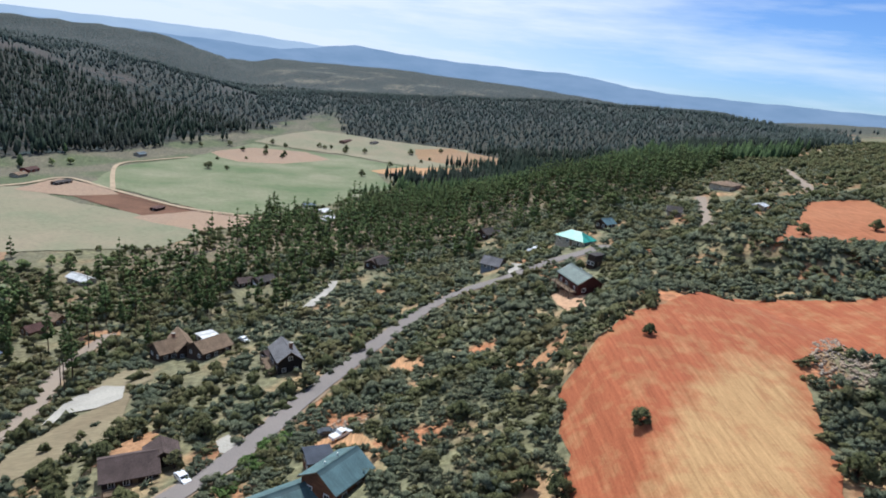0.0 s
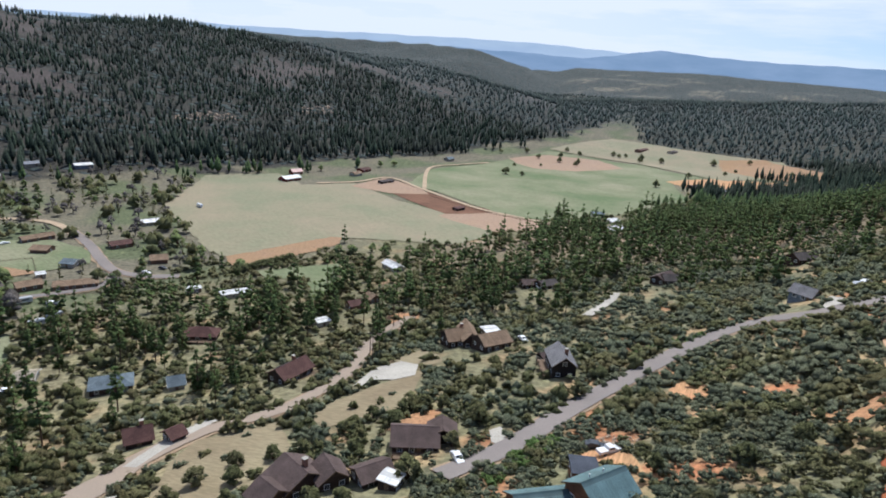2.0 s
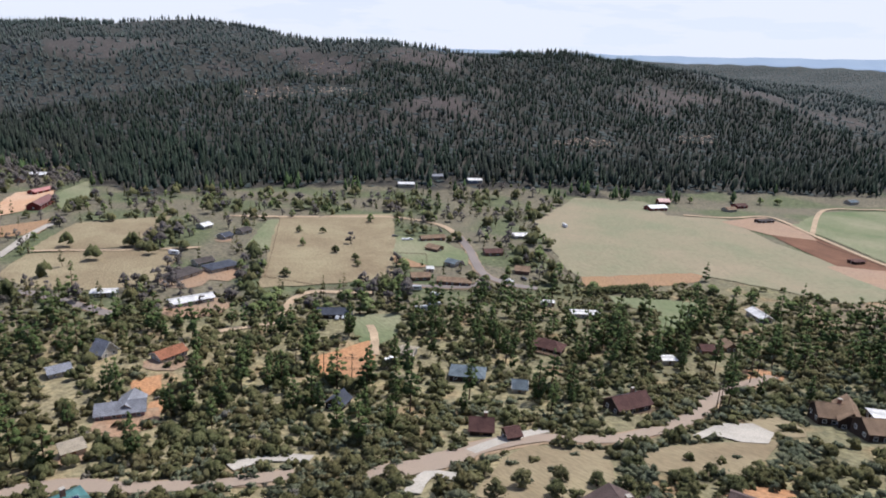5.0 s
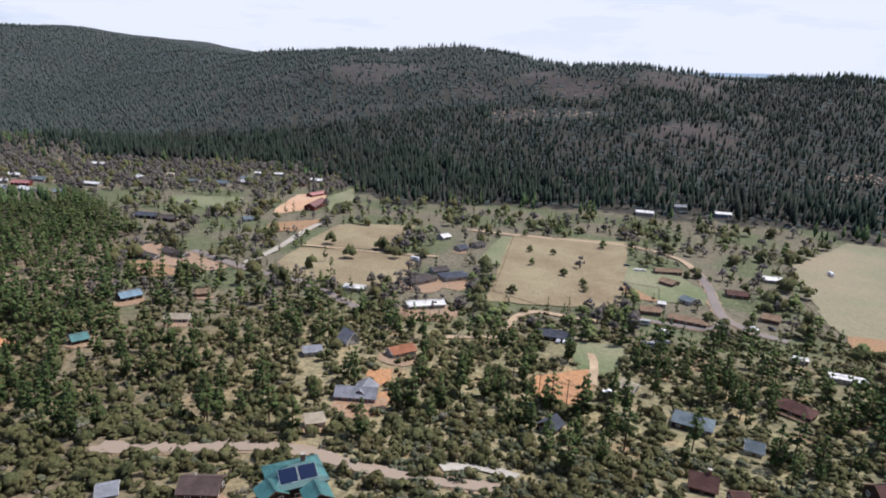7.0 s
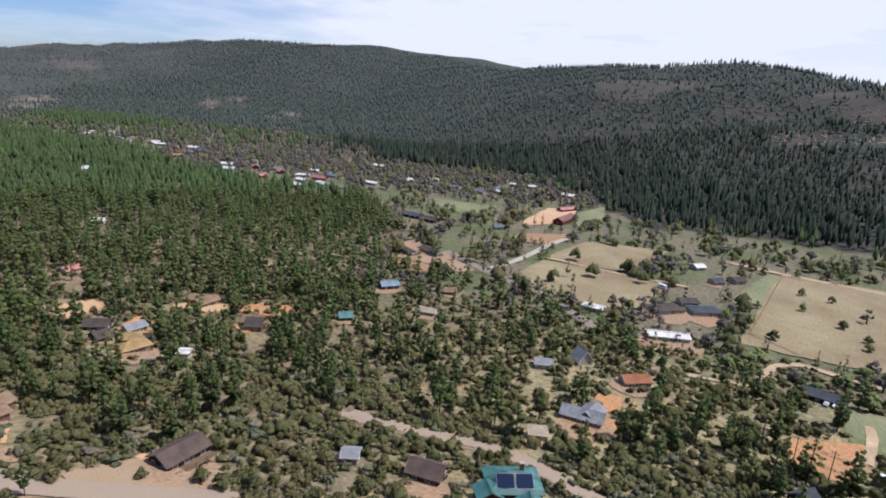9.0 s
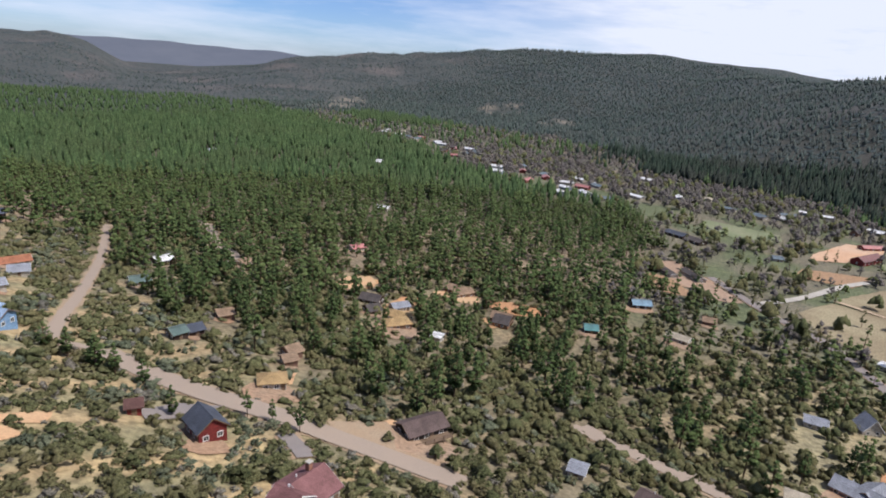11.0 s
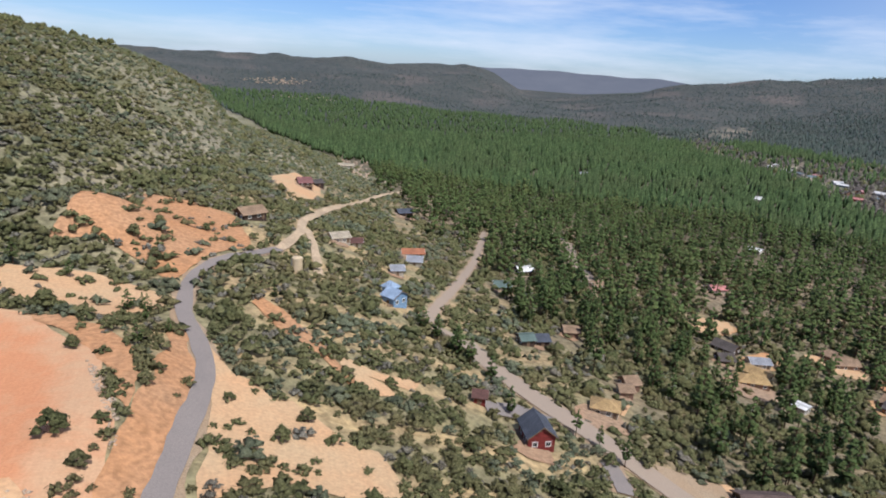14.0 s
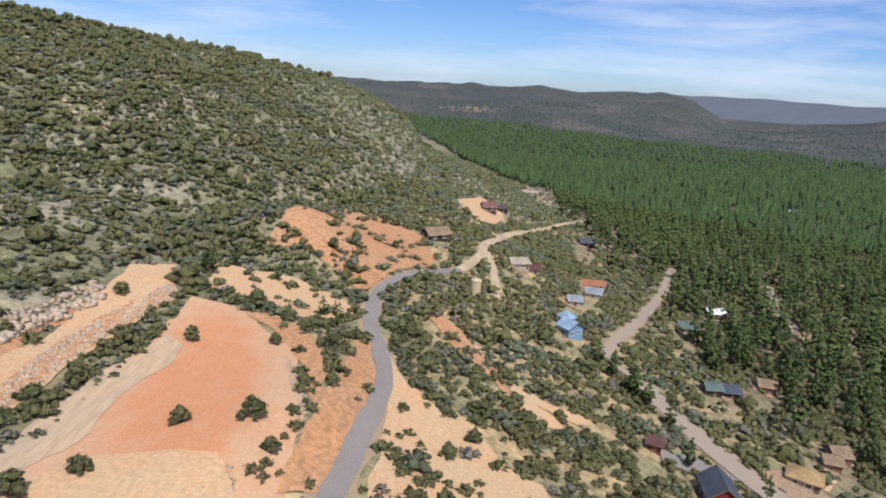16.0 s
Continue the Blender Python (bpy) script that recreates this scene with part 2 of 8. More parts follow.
def siding(name, base):
    """Horizontal boards with weathered paint."""
    m, n, l, b = nodes_of(name, 0.75)
    co, wv = n.new("ShaderNodeTexCoord"), n.new("ShaderNodeTexWave")
    wv.bands_direction = "Z"
    wv.inputs["Scale"].default_value = 1.6
    l.new(co.outputs["Object"], wv.inputs["Vector"])
    st = noise_of(n, l, 0.8, 5, (1, 1, 3))
    c = mixed(n, l, "MIX", st, dim(base, 0.7), dim(base, 1.25))
    c = mixed(n, l, "MULTIPLY", 0.35, c, wv.outputs[0])
    l.new(c, b.inputs["Base Color"])
    bumped(n, l, b, wv.outputs[1], 0.4, 0.03)
    return m


RED, TAN, SAND = (0.50, 0.185, 0.085), (0.47, 0.31, 0.165), (0.56, 0.375, 0.195)
surface("pasture", (0.345, 0.285, 0.19), 0.95, 0.016, 0.3, 0.2, (0.225, 0.225, 0.138), bump=0.1, stretch=(1, 4, 1), turn=0.5)
surface("meadow", (0.145, 0.19, 0.086), 0.95, 0.012, 0.3, 0.22, (0.26, 0.25, 0.155), bump=0.1, stretch=(1, 3, 1))
surface("straw", (0.255, 0.195, 0.118), 0.95, 0.03, 0.35, 0.2, (0.31, 0.26, 0.158), bump=0.1, stretch=(1, 4, 1))
surface("earth", (0.40, 0.25, 0.15), 0.95, 0.03, 0.8, 0.3, (0.34, 0.21, 0.11))
surface("plough", (0.17, 0.085, 0.05), 0.95, 0.05, 1.2, 0.3, stretch=(0.3, 3, 1), turn=0.6)
surface("lot_red", RED, 0.95, 0.035, 0.9, 0.34, (0.44, 0.18, 0.085), bump=0.7, drop=0.12, stretch=(2.6, 0.16, 1), turn=0.32)
surface("lot_tan", (0.60, 0.38, 0.19), 0.95, 0.05, 0.9, 0.34, (0.55, 0.28, 0.14), bump=0.7, drop=0.12, stretch=(2.6, 0.16, 1), turn=0.25)
surface("lot_pink", (0.60, 0.36, 0.215), 0.95, 0.035, 0.7, 0.2, (0.54, 0.37, 0.25), bump=0.4, drop=0.08)
for lot_name, earth_a, earth_b, streak in (("lot_two", (0.41, 0.128, 0.058), (0.53, 0.325, 0.15), -0.45), ("lot_warm", (0.51, 0.315, 0.185), (0.52, 0.235, 0.118), 0.9)):
    m, n, l, b = nodes_of(lot_name, 0.95)
    at = n.new("ShaderNodeAttribute")
    at.attribute_name = "blend"
    ad = n.new("ShaderNodeMath")
    ad.operation, ad.use_clamp = "MULTIPLY_ADD", True
    l.new(noise_of(n, l, 0.25, 6), ad.inputs[0])
    ad.inputs[1].default_value = 0.7
    sb = n.new("ShaderNodeMath")
    sb.operation = "SUBTRACT"
    l.new(at.outputs["Fac"], sb.inputs[0])
    sb.inputs[1].default_value = 0.3
    l.new(sb.outputs[0], ad.inputs[2])
    ruts = noise_of(n, l, 0.8, 6, (1.9, 0.11, 1), streak, rough=0.72)
    clods = noise_of(n, l, 2.6, 6)
    c = mixed(n, l, "MIX", ad.outputs[0], earth_a, earth_b)
    c = mixed(n, l, "MULTIPLY", 1.0, c, mixed(n, l, "MIX", ruts, (0.70, 0.66, 0.63) if lot_name == "lot_two" else (0.97, 0.965, 0.96), (1.04, 1.04, 1.04)))
    c = mixed(n, l, "MULTIPLY", 1.0, c, mixed(n, l, "MIX", clods, (0.90, 0.89, 0.88), (1.06, 1.06, 1.06)))
    l.new(c, b.inputs["Base Color"])
    bumped(n, l, b, ruts if lot_name == "lot_two" else clods, 0.5 if lot_name == "lot_two" else 0.25, 0.1)
surface("yard_soil", (0.37, 0.27, 0.185), 0.95, 0.06, 0.9, 0.28, (0.35, 0.215, 0.130), bump=0.3, drop=0.08)
surface("bank", (0.52, 0.29, 0.155), 0.95, 0.06, 0.9, 0.3, (0.47, 0.235, 0.11), bump=0.5, drop=0.15)
surface("lot_sand", (0.55, 0.38, 0.22), 0.95, 0.09, 1.6, 0.16, (0.545, 0.325, 0.175), bump=0.3, drop=0.08)
surface("lot_track", (0.55, 0.375, 0.225), 0.95, 0.07, 1.1, 0.16, (0.43, 0.325, 0.225), bump=0.3, drop=0.06, stretch=(1.8, 0.2, 1), turn=-0.1)
surface("asphalt", (0.275, 0.235, 0.212), 0.9, 0.09, 5.0, 0.16, (0.215, 0.186, 0.17), bump=0.05)
surface("lane", (0.36, 0.28, 0.212), 0.9, 0.09, 5.0, 0.16, (0.31, 0.245, 0.19), bump=0.05)
surface("verge_sand", (0.40, 0.30, 0.20), 0.95, 0.12, 3.0, 0.25, (0.34, 0.235, 0.145), bump=0.2)
surface("concrete", (0.42, 0.385, 0.33), 0.9, 0.1, 2.0, 0.2)
surface("farm_dirt", (0.40, 0.28, 0.195), 0.95, 0.05, 0.8, 0.25, (0.36, 0.24, 0.16))
surface("track", (0.44, 0.33, 0.22), 0.95, 0.08, 1.2, 0.25)
surface("bark", (0.115, 0.07, 0.045), 0.95, 0.3, 4, 0.4, each=0.2)
surface("rock", (0.60, 0.43, 0.29), 0.95, 0.3, 2, 0.35, (0.46, 0.38, 0.30), each=0.2)
surface("wood", (0.17, 0.115, 0.075), 0.85, 0.5, 6, 0.3)
surface("pole_wood", (0.10, 0.075, 0.055), 0.9, 0.5, 6, 0.3)
surface("white_paint", (0.75, 0.74, 0.71), 0.5, 0.5, 3, 0.08)
surface("car_white", (0.78, 0.78, 0.78), 0.3, 0.5, 3, 0.04, bump=0)
surface("car_silver", (0.45, 0.46, 0.48), 0.3, 0.5, 3, 0.05, bump=0)
surface("car_dark", (0.05, 0.055, 0.065), 0.3, 0.5, 3, 0.05, bump=0)
surface("rubber", (0.03, 0.03, 0.03), 0.9, 0.5, 3, 0.1)
surface("steel", (0.35, 0.35, 0.36), 0.45, 0.5, 3, 0.1, metal=0.6)
surface("brickwork", (0.30, 0.15, 0.10), 0.9, 0.4, 3, 0.3)
surface("beige_tank", (0.55, 0.43, 0.28), 0.6, 0.3, 2, 0.12)
m, n, l, b = nodes_of("pane", 0.08)
b.inputs["Base Color"].default_value, b.inputs["Specular IOR Level"].default_value = (0.03, 0.035, 0.04, 1), 0.7
m, n, l, b = nodes_of("solar", 0.12)
b.inputs["Base Color"].default_value, b.inputs["Specular IOR Level"].default_value = (0.012, 0.02, 0.05, 1), 0.6
for name, col, metal in (("teal", (0.06, 0.19, 0.185), True), ("greyteal", (0.12, 0.20, 0.205), True), ("aqua", (0.05, 0.42, 0.32), True), ("slate", (0.085, 0.095, 0.12), False), ("brown", (0.135, 0.096, 0.086), False),
                         ("tan", (0.30, 0.205, 0.135), False), ("grey", (0.22, 0.21, 0.215), False), ("dgrey", (0.10, 0.085, 0.08), False), ("green", (0.10, 0.145, 0.125), True),
                         ("redbrown", (0.135, 0.07, 0.06), False), ("bluegrey", (0.17, 0.21, 0.235), False), ("beige", (0.42, 0.36, 0.27), False), ("white_metal", (0.72, 0.71, 0.69), True),
                         ("lgrey", (0.30, 0.31, 0.34), False), ("terracotta", (0.38, 0.16, 0.09), False), ("steelblue", (0.17, 0.27, 0.34), True), ("darkred_roof", (0.18, 0.06, 0.05), True),
                         ("pinkred", (0.45, 0.18, 0.16), True), ("maroon", (0.24, 0.115, 0.11), False), ("gold", (0.43, 0.29, 0.14), False), ("paleblue", (0.32, 0.42, 0.56), False)):
    roofing("roof_" + name, col, metal)
for name, col in (("rust", (0.20, 0.085, 0.045)), ("dark", (0.06, 0.038, 0.03)), ("black", (0.03, 0.024, 0.022)), ("darkred", (0.10, 0.03, 0.025)), ("cream", (0.48, 0.43, 0.35)),
                  ("bluegrey", (0.20, 0.24, 0.29)), ("brick", (0.24, 0.14, 0.10)), ("red", (0.19, 0.032, 0.028)), ("pink", (0.36, 0.23, 0.20)), ("orange", (0.30, 0.13, 0.06)), ("blue", (0.22, 0.36, 0.54))):
    siding("wall_" + name, col)
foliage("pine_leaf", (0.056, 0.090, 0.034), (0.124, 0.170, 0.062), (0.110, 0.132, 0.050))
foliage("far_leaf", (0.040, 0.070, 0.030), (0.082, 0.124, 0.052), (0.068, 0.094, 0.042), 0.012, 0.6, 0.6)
# darker, bluer copy of far_leaf: the western slope's shade put into the colour
foliage("hill_leaf_shaded", (0.015, 0.028, 0.022), (0.046, 0.065, 0.046), (0.044, 0.050, 0.042), 0.012, 0.6, 0.6)
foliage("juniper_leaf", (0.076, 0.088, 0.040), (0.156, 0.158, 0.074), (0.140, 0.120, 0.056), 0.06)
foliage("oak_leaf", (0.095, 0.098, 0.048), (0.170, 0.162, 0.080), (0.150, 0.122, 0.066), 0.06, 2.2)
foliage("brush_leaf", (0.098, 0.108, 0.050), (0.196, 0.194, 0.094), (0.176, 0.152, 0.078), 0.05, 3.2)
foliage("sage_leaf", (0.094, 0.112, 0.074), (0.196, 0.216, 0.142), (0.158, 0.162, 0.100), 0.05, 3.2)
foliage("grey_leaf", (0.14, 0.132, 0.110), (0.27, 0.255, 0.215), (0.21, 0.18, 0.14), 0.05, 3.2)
# far copy of the leaves, lightened and blued: distance haze in the colour
foliage("distant_leaf_hazed", (0.042, 0.062, 0.060), (0.096, 0.120, 0.106), (0.090, 0.098, 0.088), 0.012, 0.6, 0.6)
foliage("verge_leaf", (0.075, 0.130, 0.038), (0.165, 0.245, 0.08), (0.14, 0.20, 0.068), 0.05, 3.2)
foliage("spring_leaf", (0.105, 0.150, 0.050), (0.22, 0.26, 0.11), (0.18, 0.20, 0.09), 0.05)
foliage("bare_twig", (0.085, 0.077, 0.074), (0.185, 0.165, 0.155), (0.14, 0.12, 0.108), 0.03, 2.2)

# ground: the soil's own colours, by place, with stones, litter and dry grass; distance haze painted into the far land
m, n, l, b = nodes_of("soil", 0.95)
at = n.new("ShaderNodeAttribute")
at.attribute_name = "soil"
c = mixed(n, l, "MULTIPLY", 1.0, at.outputs["Color"], mixed(n, l, "MIX", noise_of(n, l, 0.5, 6), (0.6, 0.6, 0.6), (1.3, 1.3, 1.3)))
c = mixed(n, l, "MIX", noise_of(n, l, 0.11, 6, low=0.5, high=0.8), c, mixed(n, l, "MULTIPLY", 1.0, c, (1.55, 1.5, 1.35)))
# the closed canopy of the most distant woods, haze blue put into its colour
geo, vor, cov, crown, rise = n.new("ShaderNodeNewGeometry"), n.new("ShaderNodeTexVoronoi"), n.new("ShaderNodeAttribute"), n.new("ShaderNodeMapRange"), n.new("ShaderNodeMath")
cov.attribute_name, vor.inputs["Scale"].default_value = "cover", 0.11
l.new(geo.outputs["Position"], vor.inputs["Vector"])
crown.inputs[1].default_value, crown.inputs[2].default_value, crown.inputs[3].default_value, crown.inputs[4].default_value = 0.75, 0.35, 0.0, 1.0
l.new(vor.outputs["Distance"], crown.inputs[0])
rise.operation = "MULTIPLY"
l.new(crown.outputs[0], rise.inputs[0])
chance, here = n.new("ShaderNodeSeparateColor"), n.new("ShaderNodeMath")
l.new(vor.outputs["Color"], chance.inputs[0])
here.operation = "LESS_THAN"
l.new(chance.outputs[0], here.inputs[0])
l.new(cov.outputs["Fac"], here.inputs[1])
l.new(here.outputs[0], rise.inputs[1])
hazed_canopy = mixed(n, l, "MIX", chance.outputs[1], (0.030, 0.045, 0.047), (0.062, 0.082, 0.077))
c = mixed(n, l, "MIX", rise.outputs[0], c, hazed_canopy)
l.new(c, b.inputs["Base Color"])
bumped(n, l, b, noise_of(n, l, 0.8, 6), 0.6, 0.25)
canopy = n.new("ShaderNodeBump")
canopy.inputs["Strength"].default_value, canopy.inputs["Distance"].default_value = 0.8, 5.0
l.new(rise.outputs[0], canopy.inputs["Height"])
l.new(b.inputs["Normal"].links[0].from_socket, canopy.inputs["Normal"])
l.new(canopy.outputs[0], b.inputs["Normal"])
# backdrop materials: they glow, the blue of distance haze painted into their colour
m, n, l, b = nodes_of("range_haze_glow", 1.0)
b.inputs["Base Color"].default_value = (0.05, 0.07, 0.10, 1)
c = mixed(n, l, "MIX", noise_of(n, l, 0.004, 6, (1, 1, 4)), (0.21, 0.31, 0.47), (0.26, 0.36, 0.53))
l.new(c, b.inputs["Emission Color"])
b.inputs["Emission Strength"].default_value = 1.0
m, n, l, b = nodes_of("faint_haze_glow", 1.0)
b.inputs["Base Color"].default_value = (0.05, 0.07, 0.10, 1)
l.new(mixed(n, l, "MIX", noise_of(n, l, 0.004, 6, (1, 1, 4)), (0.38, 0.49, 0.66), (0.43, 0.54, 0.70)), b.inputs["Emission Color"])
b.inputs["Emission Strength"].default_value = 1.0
m, n, l, b = nodes_of("rim_haze_glow", 1.0)
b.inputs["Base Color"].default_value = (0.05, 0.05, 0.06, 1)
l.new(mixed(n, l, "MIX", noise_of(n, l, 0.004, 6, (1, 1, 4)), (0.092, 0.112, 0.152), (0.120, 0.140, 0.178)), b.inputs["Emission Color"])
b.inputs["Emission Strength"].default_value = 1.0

# ---- ground ----
SIDE = 400
GRID_U = np.linspace(-1, 1, SIDE)
GX = -90 + 5150 * np.sinh(GRID_U * 4) / math.sinh(4)
GY = 5150 * np.sinh(GRID_U * 4) / math.sinh(4)
GXX, GYY = np.meshgrid(GX, GY)
GZ = height(GXX.ravel(), GYY.ravel()).reshape(SIDE, SIDE)


def gz(x, y):
    """Height of the ground sheet, between its corners."""
    x, y = np.asarray(x, float), np.asarray(y, float)
    i = np.clip(np.searchsorted(GX, x) - 1, 0, SIDE - 2)
    j = np.clip(np.searchsorted(GY, y) - 1, 0, SIDE - 2)
    u, v = (x - GX[i]) / (GX[i + 1] - GX[i]), (y - GY[j]) / (GY[j + 1] - GY[j])
    return (GZ[j, i] * (1 - u) + GZ[j, i + 1] * u) * (1 - v) + (GZ[j + 1, i] * (1 - u) + GZ[j + 1, i + 1] * u) * v


def fast_mesh(name, co, tri, mats, index=None, flat=True, normals=None):
    me = bpy.data.meshes.new(name)
    co, tri = np.asarray(co, np.float32), np.asarray(tri, np.int32)
    k = tri.shape[1]
    me.vertices.add(len(co))
    me.vertices.foreach_set("co", co.ravel())
    me.loops.add(tri.size)
    me.loops.foreach_set("vertex_index", tri.ravel())
    me.polygons.add(len(tri))
    me.polygons.foreach_set("loop_start", np.arange(0, tri.size, k, dtype=np.int32))
    if index is not None:
        me.polygons.foreach_set("material_index", np.asarray(index, np.int32))
    if not flat or normals is not None:
        me.polygons.foreach_set("use_smooth", np.ones(len(tri), bool))
    for mt in mats:
        me.materials.append(mt)
    me.update(calc_edges=True)
    if normals is not None:
        me.normals_split_custom_set_from_vertices(normals)
    return me


def uphill(x, y):
    """The slope's cross coordinate: about -400 on the valley floor, 0 under the hover point."""
    lean = np.where(y > 0, 0.35 * 260 * np.tanh(np.maximum(y, 0) / 260), 0) + 0.5 * np.maximum(y - 400, 0) + 0.25 * np.maximum(-y - 480, 0)
    return x - lean


def inside(x, y, pts):
    r = np.zeros(len(x), bool)
    for (ax, ay), (bx, by) in zip(pts, pts[1:] + pts[:1]):
        if ay != by:
            r ^= ((ay > y) != (by > y)) & (x < (bx - ax) * (y - ay) / (by - ay) + ax)
    return r


SOUTH_WOOD = [(-104, -310), (-137, -240), (-187, -245), (-275, -200), (-321, -117), (-400, -138), (-454, -142), (-549, -209), (-566, -342), (-611, -470), (-720, -800),
              (-1000, -1500), (-1600, -2600), (300, -2600), (60, -1500), (-60, -700), (-120, -480)]
NORTH_WOOD = [(-257, 163), (-236, 229), (-224, 294), (-175, 307), (-141, 386), (-115, 438), (-71, 428), (-20, 560), (-40, 720), (60, 835), (-150, 1050), (-250, 1500), (900, 1500), (500, 760), (210, 476),
              (101, 290), (60, 272), (-45, 252), (-67, 226), (-125, 224), (-137, 185), (-173, 144), (-230, 120)]


PASTURE_EDGE = [(-300, 240), (-268, 255), (-241, 243), (-225, 274), (-219, 309), (-233, 324), (-195, 340), (-153, 349), (-145, 398), (-108, 385), (-118, 322), (-168, 288), (-186, 252), (-200, 220), (-235, 205), (-270, 215)]


WEST_WOOD = [(-273, 1019), (-304, 879), (-352, 727), (-390, 595), (-412, 521), (-447, 429), (-477, 382), (-510, 310), (-540, 237), (-575, 165), (-560, 46), (-672, 6), (-770, -77),
             (-792, -219), (-768, -344), (-767, -473), (-720, -640), (-900, -1100), (-1500, -2000), (-2600, -2600), (-3000, 1500), (-600, 2500), (-240, 1500)]


VALLEY = [(-641, -213), (-619, -345), (-675, -514), (-689, -661), (-746, -890), (-910, -1050), (-845, -815), (-1000, -720), (-1050, -555), (-900, -326)]
GLADES = ([(-1418, -1016), (-1536, -1017), (-1576, -943), (-1484, -897), (-1354, -905)], [(-1215, -705), (-1482, -807), (-1536, -754), (-1397, -670)], [(-931, -1105), (-1198, -1318), (-1272, -1260), (-1026, -1030)])


def beyond(x, y):
    """The brown, thinly wooded hills behind the southern plateau wood."""
    az = np.degrees(np.arctan2(-x, y)) % 360
    edge = np.interp(az, [90, 130, 142, 156, 165, 180, 200], [2300, 2000, 1440, 1460, 1600, 1850, 1900]) + wave(x, y, 300, 37) * 70
    return smooth(0, 170, np.hypot(x, y) - edge) * smooth(121, 131, az) * smooth(225, 215, az)


def scrub(x, y):
    """The pale grassland with scattered junipers on the far northern bench."""
    az = (np.degrees(np.arctan2(-x, y)) + 180) % 360 - 180
    r = np.hypot(x, y) + wave(x, y, 420, 38) * 260
    return smooth(2000, 2300, r) * smooth(3500, 3250, r) * smooth(18, 14, az) * smooth(-16, -10, az) * (.15 + .85 * smooth(-.1, .6, wave(x, y, 350, 39) + .4 * wave(x, y, 120, 78)))


def soil_colour(x, y, z):
    xe = uphill(x, y)
    red, tan, sand = np.array(RED), np.array(TAN), np.array(SAND)
    litter = np.array((0.262, 0.226, 0.132))
    def blend(a, b, w):
        return a * (1 - w[:, None]) + b * w[:, None]
    herb = np.array((0.185, 0.176, 0.100))
    jx, jy = x + wave(x, y, 45, 61) * 9, y + wave(x, y, 45, 62) * 9
    c = blend(np.tile(tan, (len(x), 1)), red[None], smooth(-.3, .5, wave(x, y, 45, 21)) * smooth(-60, 40, y))
    c = blend(c, sand[None], smooth(60, -80, y) * smooth(-130, -60, xe) * .8 * (.3 + .7 * smooth(-300, -200, y)))
    c = blend(c, herb[None], (.25 + .75 * smooth(.75, .25, wave(x, y, 24, 42))) * smooth(-20, 60, y) + (.45 + .45 * smooth(-.6, .3, wave(x, y, 26, 43))) * smooth(60, -20, y))
    litter = blend(np.tile(litter, (len(x), 1)), np.array((0.185, 0.150, 0.095))[None], smooth(0, -60, y))
    litter = blend(litter, np.array((0.182, 0.166, 0.096))[None], smooth(60, 180, y))
    c = blend(c, litter, smooth(-60, -120, xe) * (0.65 + 0.3 * smooth(-.3, .6, wave(x, y, 50, 26))))
    valley = smooth(-250, -330, xe)
    c = blend(c, blend(np.tile(np.array((0.160, 0.142, 0.098)), (len(x), 1)), np.array((0.112, 0.128, 0.066))[None], smooth(-.3, .6, wave(x, y, 90, 23))), valley)
    spur = smooth(0, 60, x + .8 * np.maximum(-y - 250, 0)) * smooth(-60, -120, y)
    c = blend(c, blend(np.tile(np.array((0.255, 0.228, 0.158)), (len(x), 1)), (herb * .9)[None], smooth(-.5, .5, wave(x, y, 50, 24))), spur)
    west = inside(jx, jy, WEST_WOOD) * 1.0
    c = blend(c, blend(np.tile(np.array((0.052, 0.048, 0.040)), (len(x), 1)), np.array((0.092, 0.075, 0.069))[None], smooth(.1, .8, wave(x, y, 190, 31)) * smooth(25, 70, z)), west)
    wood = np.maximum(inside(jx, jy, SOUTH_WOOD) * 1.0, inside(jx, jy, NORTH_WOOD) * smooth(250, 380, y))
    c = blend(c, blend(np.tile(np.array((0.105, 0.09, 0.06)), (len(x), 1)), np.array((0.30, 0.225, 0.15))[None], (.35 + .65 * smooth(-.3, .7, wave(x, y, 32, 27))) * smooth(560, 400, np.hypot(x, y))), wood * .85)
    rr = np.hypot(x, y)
    # far forest floor and southern hills, greyed: distance haze put into the colour
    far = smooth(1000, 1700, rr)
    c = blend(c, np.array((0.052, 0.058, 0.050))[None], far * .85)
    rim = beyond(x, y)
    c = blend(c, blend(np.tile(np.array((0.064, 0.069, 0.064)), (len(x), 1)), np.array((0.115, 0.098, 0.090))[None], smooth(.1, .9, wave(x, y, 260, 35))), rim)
    c = blend(c, np.array((0.30, 0.25, 0.18))[None], scrub(x, y) * .8)
    c = blend(c, blend(np.tile(np.array((0.215, 0.172, 0.132)), (len(x), 1)), np.array((0.150, 0.148, 0.095))[None], smooth(-.3, .6, wave(x, y, 80, 68))), inside(jx, jy, VALLEY) * .9)
    for glade in GLADES:
        c = blend(c, np.array((0.25, 0.205, 0.155))[None], inside(jx, jy, glade) * .75 * smooth(-.5, .4, wave(x, y, 110, 72)))
    return c


gi = np.arange(SIDE * SIDE).reshape(SIDE, SIDE)
ground_quads = np.stack([gi[:-1, :-1], gi[:-1, 1:], gi[1:, 1:], gi[1:, :-1]], -1).reshape(-1, 4)
gco = np.stack([GXX.ravel(), GYY.ravel(), GZ.ravel()], -1)
gme = fast_mesh("ground", gco, ground_quads, [MATS["soil"]], flat=False)
gme.attributes.new("soil", "FLOAT_COLOR", "POINT")
ground = tagged(new("ground", gme), "red and tan soil slopes, valley floor and wooded hills", "ground", kind="structure")

